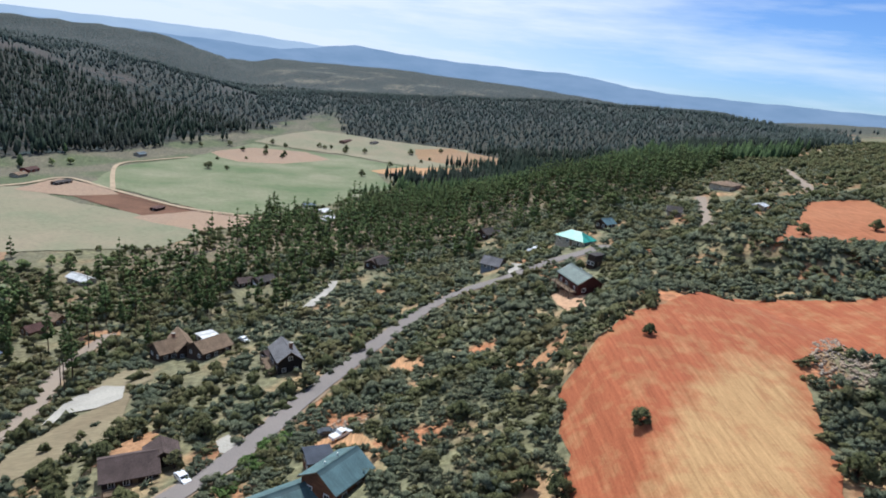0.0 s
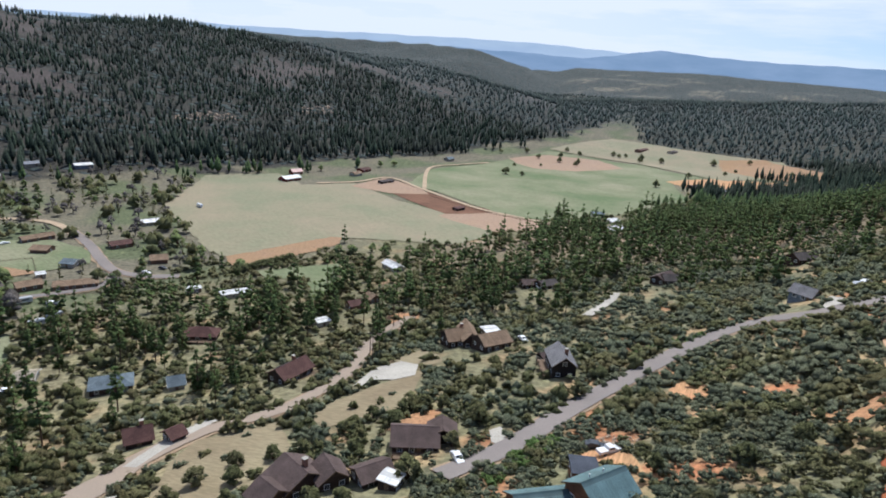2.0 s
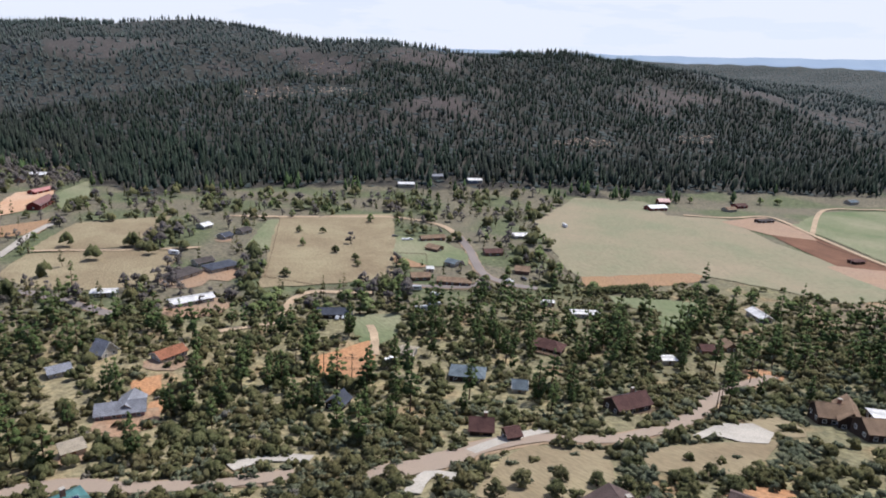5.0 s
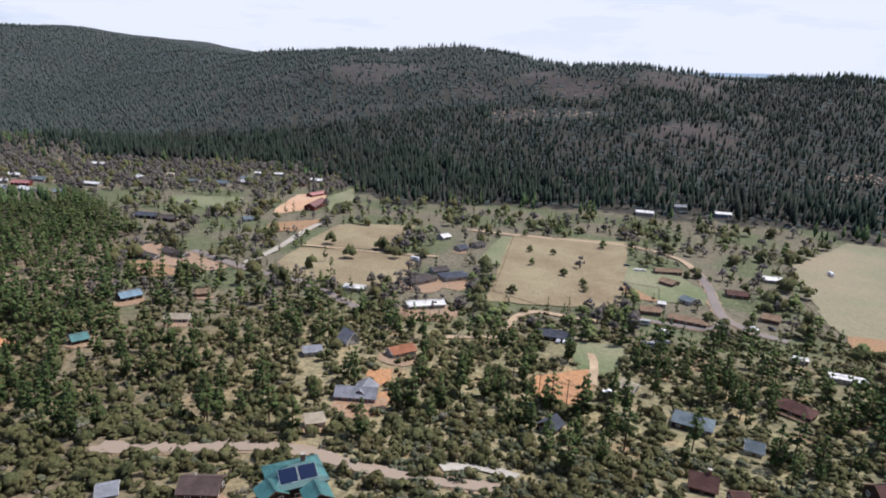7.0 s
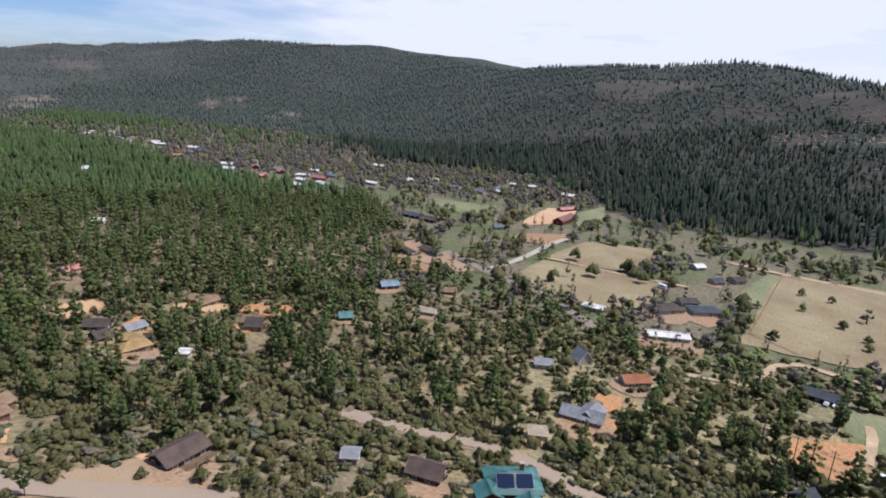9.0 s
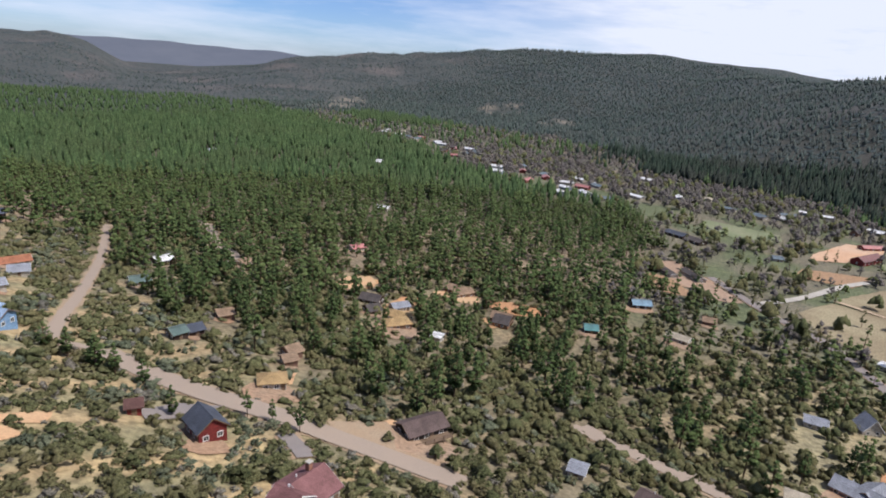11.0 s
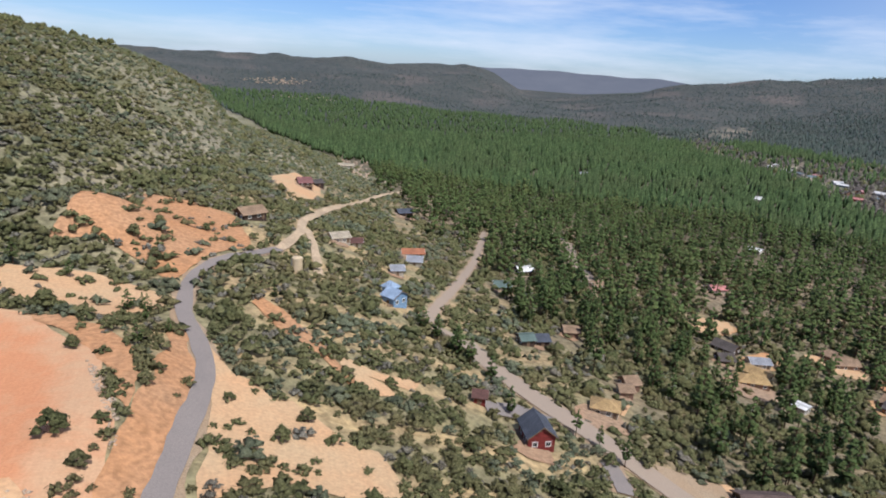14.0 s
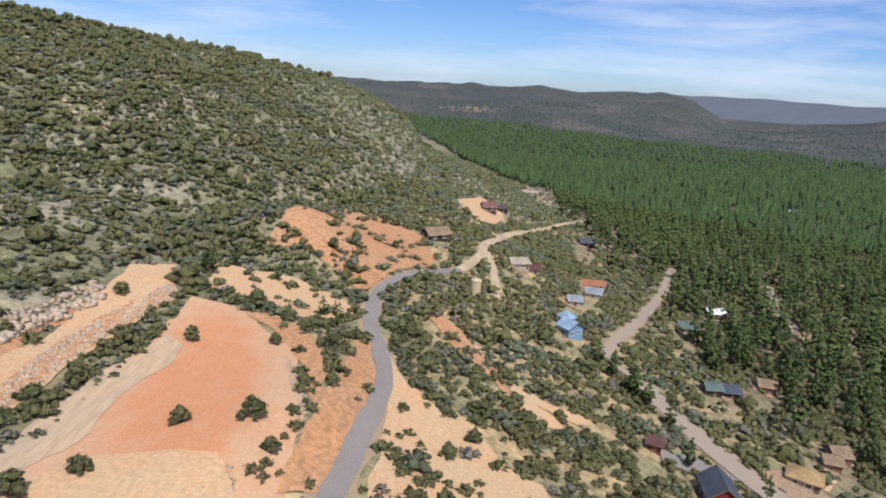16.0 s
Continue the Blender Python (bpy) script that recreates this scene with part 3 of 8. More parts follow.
# the pale range at the end of the valley: glowing backdrop, haze blue painted in
ra = np.radians(np.linspace(-50, 34, 150))
rd = 4820.0
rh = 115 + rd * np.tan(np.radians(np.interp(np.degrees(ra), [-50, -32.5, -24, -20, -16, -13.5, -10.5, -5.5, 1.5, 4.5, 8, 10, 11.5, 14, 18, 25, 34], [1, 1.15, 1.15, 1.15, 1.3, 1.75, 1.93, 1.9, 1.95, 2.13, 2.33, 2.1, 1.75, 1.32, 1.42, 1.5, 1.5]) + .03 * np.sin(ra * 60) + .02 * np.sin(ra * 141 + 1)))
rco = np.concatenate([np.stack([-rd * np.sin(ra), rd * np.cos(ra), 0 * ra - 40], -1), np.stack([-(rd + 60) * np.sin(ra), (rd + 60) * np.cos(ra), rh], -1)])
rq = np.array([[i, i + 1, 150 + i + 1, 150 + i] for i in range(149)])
tagged(new("backdrop", fast_mesh("backdrop", rco, rq, [MATS["range_haze_glow"]], flat=False)), "pale blue distant mountain range", "mountains", kind="structure")

# the fainter range behind it: glowing too, with thicker haze in its colour
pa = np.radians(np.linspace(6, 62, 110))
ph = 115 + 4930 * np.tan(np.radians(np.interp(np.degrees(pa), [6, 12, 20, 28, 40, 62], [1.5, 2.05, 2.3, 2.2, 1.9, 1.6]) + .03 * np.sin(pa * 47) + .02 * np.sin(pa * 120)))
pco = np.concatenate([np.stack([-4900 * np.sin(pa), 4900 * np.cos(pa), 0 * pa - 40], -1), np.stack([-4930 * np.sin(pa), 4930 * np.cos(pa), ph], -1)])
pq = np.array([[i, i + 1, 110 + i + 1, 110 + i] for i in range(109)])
tagged(new("backdrop", fast_mesh("backdrop", pco, pq, [MATS["faint_haze_glow"]], flat=False)), "faint pale blue range on the horizon", "mountains", kind="structure")

# the dim blue plateau rim behind the southern notch: glowing, haze painted in
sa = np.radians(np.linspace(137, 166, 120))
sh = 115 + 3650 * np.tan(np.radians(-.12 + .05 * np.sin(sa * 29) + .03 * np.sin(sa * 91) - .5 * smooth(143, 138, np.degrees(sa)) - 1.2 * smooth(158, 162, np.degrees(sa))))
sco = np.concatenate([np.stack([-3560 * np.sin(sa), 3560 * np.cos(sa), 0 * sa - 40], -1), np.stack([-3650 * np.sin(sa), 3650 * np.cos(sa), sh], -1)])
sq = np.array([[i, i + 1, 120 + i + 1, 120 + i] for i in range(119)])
tagged(new("backdrop", fast_mesh("backdrop", sco, sq, [MATS["rim_haze_glow"]], flat=False)), "dim violet-blue plateau rim in the distance", "mountains", kind="structure")

# what is kept clear of trees: a map of one-metre cells
CLEAR0, CLEARN = (-1500.0, -1100.0), (2000, 2600)
CLEAR = np.zeros(CLEARN, np.float32)


def clear_polygon(pts, grow=0.0, much=1.0):
    p = np.array(pts)
    lo, hi = p.min(0) - grow - 1, p.max(0) + grow + 1
    xs, ys = np.arange(math.floor(lo[0]), hi[0]), np.arange(math.floor(lo[1]), hi[1])
    X, Y = np.meshgrid(xs + .5, ys + .5, indexing="ij")
    inside = np.zeros(X.shape, bool)
    for (ax, ay), (bx, by) in zip(p, np.roll(p, -1, 0)):
        if ay != by:
            inside ^= ((ay > Y) != (by > Y)) & (X < (bx - ax) * (Y - ay) / (by - ay) + ax)
        if grow > 0:
            u = np.clip(((X - ax) * (bx - ax) + (Y - ay) * (by - ay)) / ((bx - ax) ** 2 + (by - ay) ** 2 + 1e-9), 0, 1)
            inside |= np.hypot(X - ax - u * (bx - ax), Y - ay - u * (by - ay)) < grow
    i, j = (xs - CLEAR0[0]).astype(int), (ys - CLEAR0[1]).astype(int)
    ok_i, ok_j = (i >= 0) & (i < CLEARN[0]), (j >= 0) & (j < CLEARN[1])
    part_of = np.ix_(i[ok_i], j[ok_j])
    CLEAR[part_of] = np.maximum(CLEAR[part_of], inside[np.ix_(ok_i, ok_j)] * much)


def is_clear(x, y):
    i, j = np.floor(x - CLEAR0[0]).astype(int), np.floor(y - CLEAR0[1]).astype(int)
    ok = (i >= 0) & (i < CLEARN[0]) & (j >= 0) & (j < CLEARN[1])
    r = np.zeros(len(x))
    r[ok] = CLEAR[i[ok], j[ok]]
    return r


from mathutils.geometry import delaunay_2d_cdt
LAYER = {"n": 0}


def draped(name, label, category, outline, material, lift, step, blend=None):
    """A sheet laid on the ground inside an outline."""
    p = np.array(outline)
    lo, hi = p.min(0), p.max(0)
    step = max(step, math.sqrt((hi[0] - lo[0]) * (hi[1] - lo[1]) / 2600))
    inner = []
    for x in np.arange(lo[0], hi[0], step):
        for y in np.arange(lo[1], hi[1], step):
            inner.append((x + random.uniform(-.2, .2) * step, y + random.uniform(-.2, .2) * step))
    vs = [Vector(q) for q in outline] + [Vector(q) for q in inner]
    edges = [(i, (i + 1) % len(outline)) for i in range(len(outline))]
    v2, _, faces, _, _, _ = delaunay_2d_cdt(vs, edges, [list(range(len(outline)))], 1, 0.01)
    xy = np.array([tuple(v) for v in v2])
    used = sorted({i for f in faces for i in f})
    at = {k: i for i, k in enumerate(used)}
    xy = xy[used]
    co = np.stack([xy[:, 0], xy[:, 1], gz(xy[:, 0], xy[:, 1]) + lift], -1)
    tri = np.array([[at[i] for i in f] for f in faces if len(f) == 3])
    me = fast_mesh(name, co, tri, [MATS[material]], flat=False)
    if blend is not None:
        cx, cy, ax, ay, turn = blend
        u = (co[:, 0] - cx) * math.cos(turn) + (co[:, 1] - cy) * math.sin(turn)
        v = -(co[:, 0] - cx) * math.sin(turn) + (co[:, 1] - cy) * math.cos(turn)
        w = 1 - smooth(.45, 1.25, np.sqrt((u / ax) ** 2 + (v / ay) ** 2))
        me.attributes.new("blend", "FLOAT", "POINT").data.foreach_set("value", w.astype(np.float32))
    return tagged(new(name, me), label, category, kind="structure")


def ragged(pts, edge):
    """The outline with its straight runs broken into a natural, uneven edge."""
    res = []
    n = len(pts)
    sm = []
    for i in range(n):
        a, b, c, d = (Vector(pts[(i + k - 1) % n]) for k in range(4))
        steps = max(2, int((c - b).length / max(2.0, edge * 2)))
        for s in range(min(steps, 40)):
            t = s / min(steps, 40)
            q = 0.5 * ((2 * b) + (c - a) * t * .6 + (2 * a - 5 * b + 4 * c - d) * t * t * .6 + (3 * b - a - 3 * c + d) * t ** 3 * .6)
            q = q * 0 + b.lerp(c, t) + (q - b.lerp(c, t)) * 0.25
            k = edge * noise.noise(Vector((q.x * .12, q.y * .12, 3.0))) * 1.2 + edge * .5 * noise.noise(Vector((q.x * .5, q.y * .5, 7.0)))
            out = (c - b).normalized()
            sm.append((q.x + out.y * k, q.y - out.x * k))
    return sm


def patch(name, label, material, pts, edge, blend=None):
    LAYER["n"] += 1
    line = ragged(pts, edge)
    clear_polygon(line, 0.3, 0.96 if material == "straw" else 0.80 if name == "slope" and material in ("bank", "lot_sand") else 0.8 if name in ("slope", "cut_bank") else 0.86 if material == "yard_soil" else 1.0)
    far = math.hypot(*pts[0])
    hard = material in ("asphalt", "concrete")
    return draped(name, label, name.replace("_", " "), line, material, 0.16 + 0.012 * (LAYER["n"] % 9) + 0.0004 * far + (0.1 if hard else 0.2 if name == "lot_surface" else 0.06 if name == "wheel_track" else 0), 2.0, blend)


def road(label, material, pts, width):
    """A ribbon along a smoothed line, with a worn, uneven edge."""
    n = len(pts)
    line = []
    for i in range(n - 1):
        a, b, c, d = (Vector(pts[min(max(i + k - 1, 0), n - 1)]) for k in range(4))
        steps = max(2, int((c - b).length / 2.5))
        for s in range(steps):
            t = s / steps
            line.append(0.5 * ((2 * b) + (c - a) * t + (2 * a - 5 * b + 4 * c - d) * t * t + (3 * b - a - 3 * c + d) * t ** 3))
    line.append(Vector(pts[-1]))
    co, q = [], []
    cols = 5
    left, right = [], []
    for i, p in enumerate(line):
        t = (line[min(i + 1, len(line) - 1)] - line[max(i - 1, 0)]).normalized()
        nrm = Vector((t.y, -t.x))
        for k in range(cols):
            u = (k / (cols - 1) - .5) * width
            if k in (0, cols - 1):
                u += noise.noise(Vector((p.x * .25, p.y * .25, k))) * .45
            v = p + nrm * u
            if k == 0:
                left.append(tuple(v))
            if k == cols - 1:
                right.append(tuple(v))
            co.append((v.x, v.y, 0))
        if i:
            for k in range(cols - 1):
                a = (i - 1) * cols + k
                q.append((a, a + 1, a + cols + 1, a + cols))
    co = np.array(co)
    LAYER["n"] += 1
    co[:, 2] = gz(co[:, 0], co[:, 1]) + 0.38 + 0.008 * (LAYER["n"] % 6) + 0.0005 * np.hypot(co[:, 0], co[:, 1])
    clear_polygon(left + right[::-1], 1.0)
    if material in ("asphalt", "lane"):
        vc, vq = [], []
        for i, p in enumerate(line):
            t = (line[min(i + 1, len(line) - 1)] - line[max(i - 1, 0)]).normalized()
            for k in (-1, -.55, .55, 1):
                u = k * (width * .5 + .9 + (noise.noise(Vector((p.x * .16, p.y * .16, k * 5))) * 1.3 if abs(k) == 1 else 0))
                vc.append((p.x + t.y * u, p.y - t.x * u, 0))
            if i:
                vq += [((i - 1) * 4 + k, (i - 1) * 4 + k + 1, i * 4 + k + 1, i * 4 + k) for k in range(3)]
        vc = np.array(vc)
        vc[:, 2] = gz(vc[:, 0], vc[:, 1]) + co[0, 2] - gz(co[0, 0], co[0, 1]) - .26 - .0005 * np.hypot(co[0, 0], co[0, 1]) + .0005 * np.hypot(vc[:, 0], vc[:, 1])
        tagged(new("road_verge", fast_mesh("road_verge", vc, vq, [MATS["verge_sand"]], flat=False)), "pale sandy gravel verge along the road", "verge", kind="structure")
    return tagged(new("road", fast_mesh("road", co, q, [MATS[material]], flat=False)), label, "road", kind="structure")

# ---- building blocks ----
def part(name, bm, material, parent, label="", matrix=None):
    """Links a bmesh, or shares a mesh, as one part under a thing or part."""
    if isinstance(bm, bpy.types.Mesh):
        me = bm
    else:
        me = bpy.data.meshes.new(name)
        bm.to_mesh(me)
        bm.free()
        me.materials.append(MATS[material])
    ob = new(name, me)
    ob.parent = parent
    if matrix is not None:
        ob.matrix_basis = matrix
    return tagged(ob, label) if label else ob


def thing(name, label, category, m, group=""):
    ob = new(name)
    ob.empty_display_size = 0.5
    ob.matrix_basis = m
    return tagged(ob, label, category, group)


def add_box(bm, x0, y0, z0, x1, y1, z1):
    v = [bm.verts.new(p) for p in ((x0, y0, z0), (x1, y0, z0), (x1, y1, z0), (x0, y1, z0), (x0, y0, z1), (x1, y0, z1), (x1, y1, z1), (x0, y1, z1))]
    for f in ((3, 2, 1, 0), (4, 5, 6, 7), (0, 1, 5, 4), (1, 2, 6, 5), (2, 3, 7, 6), (3, 0, 4, 7)):
        bm.faces.new([v[i] for i in f])


def box(*a):
    bm = bmesh.new()
    add_box(bm, *a)
    return bm


def extruded(profile, x0, x1):
    """A profile of (y, z) corners drawn out along x."""
    bm = bmesh.new()
    a = [bm.verts.new((x0, y, z)) for y, z in profile]
    b = [bm.verts.new((x1, y, z)) for y, z in profile]
    k = len(profile)
    bm.faces.new(a[::-1])
    bm.faces.new(b)
    for i in range(k):
        bm.faces.new((a[i], a[(i + 1) % k], b[(i + 1) % k], b[i]))
    bmesh.ops.recalc_face_normals(bm, faces=bm.faces)
    return bm


def tube(r0, r1, z0, z1, sides=8):
    bm = bmesh.new()
    a = [bm.verts.new((r0 * math.cos(6.2832 * i / sides), r0 * math.sin(6.2832 * i / sides), z0)) for i in range(sides)]
    b = [bm.verts.new((r1 * math.cos(6.2832 * i / sides), r1 * math.sin(6.2832 * i / sides), z1)) for i in range(sides)]
    bm.faces.new(a[::-1])
    bm.faces.new(b)
    for i in range(sides):
        bm.faces.new((a[i], a[(i + 1) % sides], b[(i + 1) % sides], b[i]))
    return bm


SHARED = {}


def shared(key, bm_maker, material):
    if key not in SHARED:
        me = bpy.data.meshes.new(key)
        bm = bm_maker()
        bm.to_mesh(me)
        bm.free()
        me.materials.append(MATS[material])
        SHARED[key] = me
    return SHARED[key]


def window_frame_bm():
    bm = bmesh.new()
    add_box(bm, -.62, -.06, -.62, .62, .07, -.5)
    add_box(bm, -.62, -.06, .5, .62, .07, .62)
    add_box(bm, -.62, -.06, -.5, -.5, .07, .5)
    add_box(bm, .5, -.06, -.5, .62, .07, .5)
    add_box(bm, -.03, -.04, -.5, .03, .05, .5)
    return bm


def add_window(house_ob, m):
    w = part("window", shared("window_frame", window_frame_bm, "white_paint"), None, house_ob, "white-framed window", m)
    part("pane", shared("window_pane", lambda: box(-.5, -.03, -.5, .5, .02, .5), "pane"), None, w)


HOUSES = []


def house(x, y, rot, length, width, wall, ridge, roof, colour, style, label, chimney=0, deck=0, vents=0, solar=0):
    """A house on the slope: walls down to the ground, a roof with thickness and eaves, windows, doors, and what stands on the roof."""
    c, s = math.cos(radians(rot)), math.sin(radians(rot))
    L, W = length / 2, width / 2
    corners = [(x + c * u - s * v, y + s * u + c * v) for u, v in ((-L, -W), (L, -W), (L, W), (-L, W))]
    zs = gz([p[0] for p in corners], [p[1] for p in corners])
    z0 = float(gz(x, y))
    low = float(min(zs)) - z0 - 0.6
    HOUSES.append((x, y, max(L, W)))
    clear_polygon(corners, 2.6)
    far = math.hypot(x, y)
    # the open yard on the uphill side
    ux, uy, q = -x / far, -y / far, min(L, W) + 1.5
    run = min(42, 12 * far / 100)
    clear_polygon([(x + uy * q, y - ux * q), (x - uy * q, y + ux * q), (x - uy * q + ux * run, y + ux * q + uy * run), (x + uy * q + ux * run, y - ux * q + uy * run)], 0, .85)
    ob = thing("shed" if "shed" in label or "carport" in label else "barn" if "barn" in label or "stable" in label else "mobile_home" if "mobile" in label else "house",
               label, "shed" if "shed" in label else "barn" if "barn" in label else "house", pose(x, y, z0, 0, 0, rot), "houses of the village")
    over, thick = (0.55, 0.2) if far < 330 else (0.6, 0.25)
    if style == "f":
        part("wall", box(-L, -W, low, L, W, wall), "wall_" + colour, ob)
        part("roof", extruded([(-W - .35, wall + .02), (W + .35, wall + .02), (W + .35, wall + .2), (0, ridge + .1), (-W - .35, wall + .2)], -L - .35, L + .35), "roof_" + roof, ob)
        slope = 0.0
    elif style == "g":
        slope = (ridge - wall) / W
        part("wall", extruded([(-W, low), (W, low), (W, wall), (0, ridge - .02), (-W, wall)], -L, L), "wall_" + colour, ob)
        e = W + over
        ze = wall - slope * over
        part("roof", extruded([(-e, ze), (0, ridge), (e, ze), (e, ze + thick), (0, ridge + thick * 1.1), (-e, ze + thick)], -L - over, L + over), "roof_" + roof, ob)
        if far < 420:
            part("ridge_cap", extruded([(-.28, ridge + thick * 1.1 - .28 * slope), (0, ridge + thick * 1.1), (.28, ridge + thick * 1.1 - .28 * slope), (0, ridge + thick * 1.1 + .08)], -L - over, L + over), "roof_" + roof, ob)
            for sx in (-1, 1):
                xx = sx * (L + over + .004)
                for sy in (-1, 1):
                    part("fascia", extruded([(sy * e, ze - .08), (0, ridge - .08), (0, ridge + thick), (sy * e, ze + thick * .9)], xx - .04, xx + .04), "wood" if colour != "cream" else "white_paint", ob)
    else:
        slope = (ridge - wall) / W
        part("wall", box(-L, -W, low, L, W, wall), "wall_" + colour, ob)
        bm = bmesh.new()
        e, ex, rl = W + over, L + over, max(L - W * .95, .3)
        zb = wall - slope * over * .5
        v = [bm.verts.new(p) for p in ((-ex, -e, zb), (ex, -e, zb), (ex, e, zb), (-ex, e, zb), (-rl, 0, ridge), (rl, 0, ridge), (-ex, -e, zb + thick), (ex, -e, zb + thick), (ex, e, zb + thick), (-ex, e, zb + thick))]
        for f in ((3, 2, 1, 0), (0, 1, 7, 6), (1, 2, 8, 7), (2, 3, 9, 8), (3, 0, 6, 9), (6, 7, 5, 4), (7, 8, 5), (8, 9, 4, 5), (9, 6, 4)):
            bm.faces.new([v[i] for i in f])
        part("roof", bm, "roof_" + roof, ob)
    # windows and doors
    if far < 700:
        near = far < 330
        count = max(1, int(length / (3.2 if near else 5)))
        zw = min(1.6, wall - 1.0)
        for sy in (-1, 1):
            for k in range(count):
                u = -L + length * (k + .5) / count
                if k == count // 2 and sy == -1:
                    door = part("door", box(-.5, -.05, 0, .5, .06, 2.05), "wood", ob, matrix=pose(u + .9 if count > 1 else u, sy * (W + .03), 0.02))
                    if near:
                        part("door_handle", shared("handle", lambda: box(-.04, -.12, -.04, .04, .12, .04), "steel"), None, door, matrix=pose(.38, 0, 1.0))
                if count > 1 or sy == 1:
                    add_window(ob, pose(u - (.7 if k == count // 2 and sy == -1 else 0), sy * (W + .02), zw))
                if wall > 4.4 and near:
                    add_window(ob, pose(u, sy * (W + .02), wall - 1.0))
        for sx in (-1, 1):
            for v in ((-W * .5, W * .5) if near else (0,)):
                add_window(ob, pose(sx * (L + .02), v, zw, 0, 0, 90))
            if style == "g" and near and ridge > 6.4:
                add_window(ob, pose(sx * (L + .02), 0, wall + .6, 0, 0, 90))
    if chimney:
        ch = part("chimney", box(-.45, -.45, wall, .45, .45, ridge + 1.3), "brickwork", ob, "brick chimney", pose(L * .35, W * .25, 0))
        part("chimney_cap", box(-.55, -.55, ridge + 1.3, .55, .55, ridge + 1.45), "concrete", ch)
    for k in range(vents):
        part("roof_vent", tube(.14, .14, 0, .7, 8), "white_paint", ob, "white roof vent", pose(-L * .4 + k * L * .7, W * .35, ridge - slope * W * .35 + .1))
    if solar:
        for k in range(2):
            a = math.degrees(math.atan(slope))
            m = pose((k * 2 - 1) * 2.2, -solar * W * .5, ridge - slope * W * .5 + thick + .12, solar * a)
            p = part("solar_panel", box(-2.0, -W * .36, 0, 2.0, W * .36, .06), "solar", ob, "dark blue solar panel", m)
            part("panel_frame", box(-2.06, -W * .37, -.03, 2.06, W * .37, .03), "steel", p)
    if deck:
        side = -1
        part("deck", box(-L, side * (W + 2.6), .9, L, side * (W + .05), 1.05), "wood", ob, "wooden deck")
        for k in range(5):
            u = -L + .15 + (length - .3) * k / 4
            part("deck_post", box(u - .08, side * (W + 2.5) - .08, low - 1.5, u + .08, side * (W + 2.5) + .08, 2.0), "wood", ob)
        part("deck_rail", box(-L, side * (W + 2.55), 1.95, L, side * (W + 2.45), 2.05), "wood", ob)
    return ob


def car(x, y, rot, paint, label, kind="car", lift=0.25):
    z = float(gz(x, y)) + lift
    ob = thing(kind, label, kind, pose(x, y, z, 0, 0, rot), "parked vehicles")
    if kind == "car":
        body = [(-2.25, .35), (2.2, .35), (2.28, .62), (2.1, .86), (1.0, .98), (.35, 1.42), (-1.1, 1.45), (-1.75, 1.02), (-2.2, .95), (-2.3, .6)]
    elif kind == "pickup":
        body = [(-2.7, .5), (2.6, .5), (2.7, .8), (2.6, 1.1), (1.4, 1.2), (.8, 1.82), (-.5, 1.84), (-.7, 1.2), (-2.7, 1.2)]
    else:
        body = [(-3.2, .5), (3.0, .5), (3.1, .9), (3.0, 2.4), (2.6, 2.75), (-3.1, 2.75), (-3.25, 2.5)]
    bm = extruded([(-a, h) for a, h in body], -.88, .88)
    bmesh.ops.rotate(bm, verts=bm.verts, cent=(0, 0, 0), matrix=Matrix.Rotation(radians(90), 3, "Z"))
    bmesh.ops.bevel(bm, geom=list(bm.edges), offset=.07, segments=1, affect="EDGES")
    part("body", bm, paint, ob)
    if kind in ("car", "pickup"):
        q = (1.0, .35, -1.1, -1.75, .98, 1.40) if kind == "car" else (1.35, .8, -.45, -.66, 1.22, 1.76)
        for sy in (-1, 1):
            part("side_window", box(q[2], sy * .885 - .01, q[4] + .06, q[1] - .05, sy * .885 + .01, q[5] - .06), "pane", ob)
        a = math.degrees(math.atan2(q[5] - q[4], q[0] - q[1]))
        part("windscreen", box(-.3, -.7, -.012, .3, .7, .012), "pane", ob, matrix=pose((q[0] + q[1]) / 2 + .015, 0, (q[4] + q[5]) / 2 + .02, 0, a, 0))
        for sy in (-1, 1):
            part("headlight", box(2.2 if kind == "car" else 2.62, sy * .6 - .18, .6, 2.3 if kind == "car" else 2.72, sy * .6 + .18, .76), "white_paint", ob)
    else:
        for sy in (-1, 1):
            part("side_window", box(-1.2, sy * .885 - .01, 1.4, 1.6, sy * .885 + .01, 2.0), "pane", ob)
    for sx in (-1.35, 1.4):
        for sy in (-.8, .8):
            w = part("wheel", shared("tyre", lambda: tube(.34, .34, -.11, .11, 14), "rubber"), None, ob, matrix=pose(sx, sy, .34, 90))
            part("rim", shared("rim", lambda: tube(.2, .2, -.12, .12, 10), "steel"), None, w)
    return ob

# ---- plants ----
rng = np.random.RandomState(11)


def quads(centres, normals, sizes, r):
    """Small four-cornered leaf tufts, each its own island."""
    k = len(centres)
    nrm = normals / (np.linalg.norm(normals, axis=1)[:, None] + 1e-9)
    a = np.cross(nrm, r.randn(k, 3))
    a /= np.linalg.norm(a, axis=1)[:, None] + 1e-9
    b = np.cross(nrm, a)
    s = sizes[:, None]
    j = lambda: 1 + r.uniform(-.35, .35, (k, 1))
    v = np.stack([centres - a * s * j(), centres - b * s * .7 * j() + nrm * s * .2, centres + a * s * j(), centres + b * s * .7 * j() + nrm * s * .2], 1).reshape(-1, 3)
    i = np.arange(k)[:, None] * 4
    f = np.concatenate([i + np.array([[0, 1, 2]]), i + np.array([[0, 2, 3]])], 0)
    return v, f


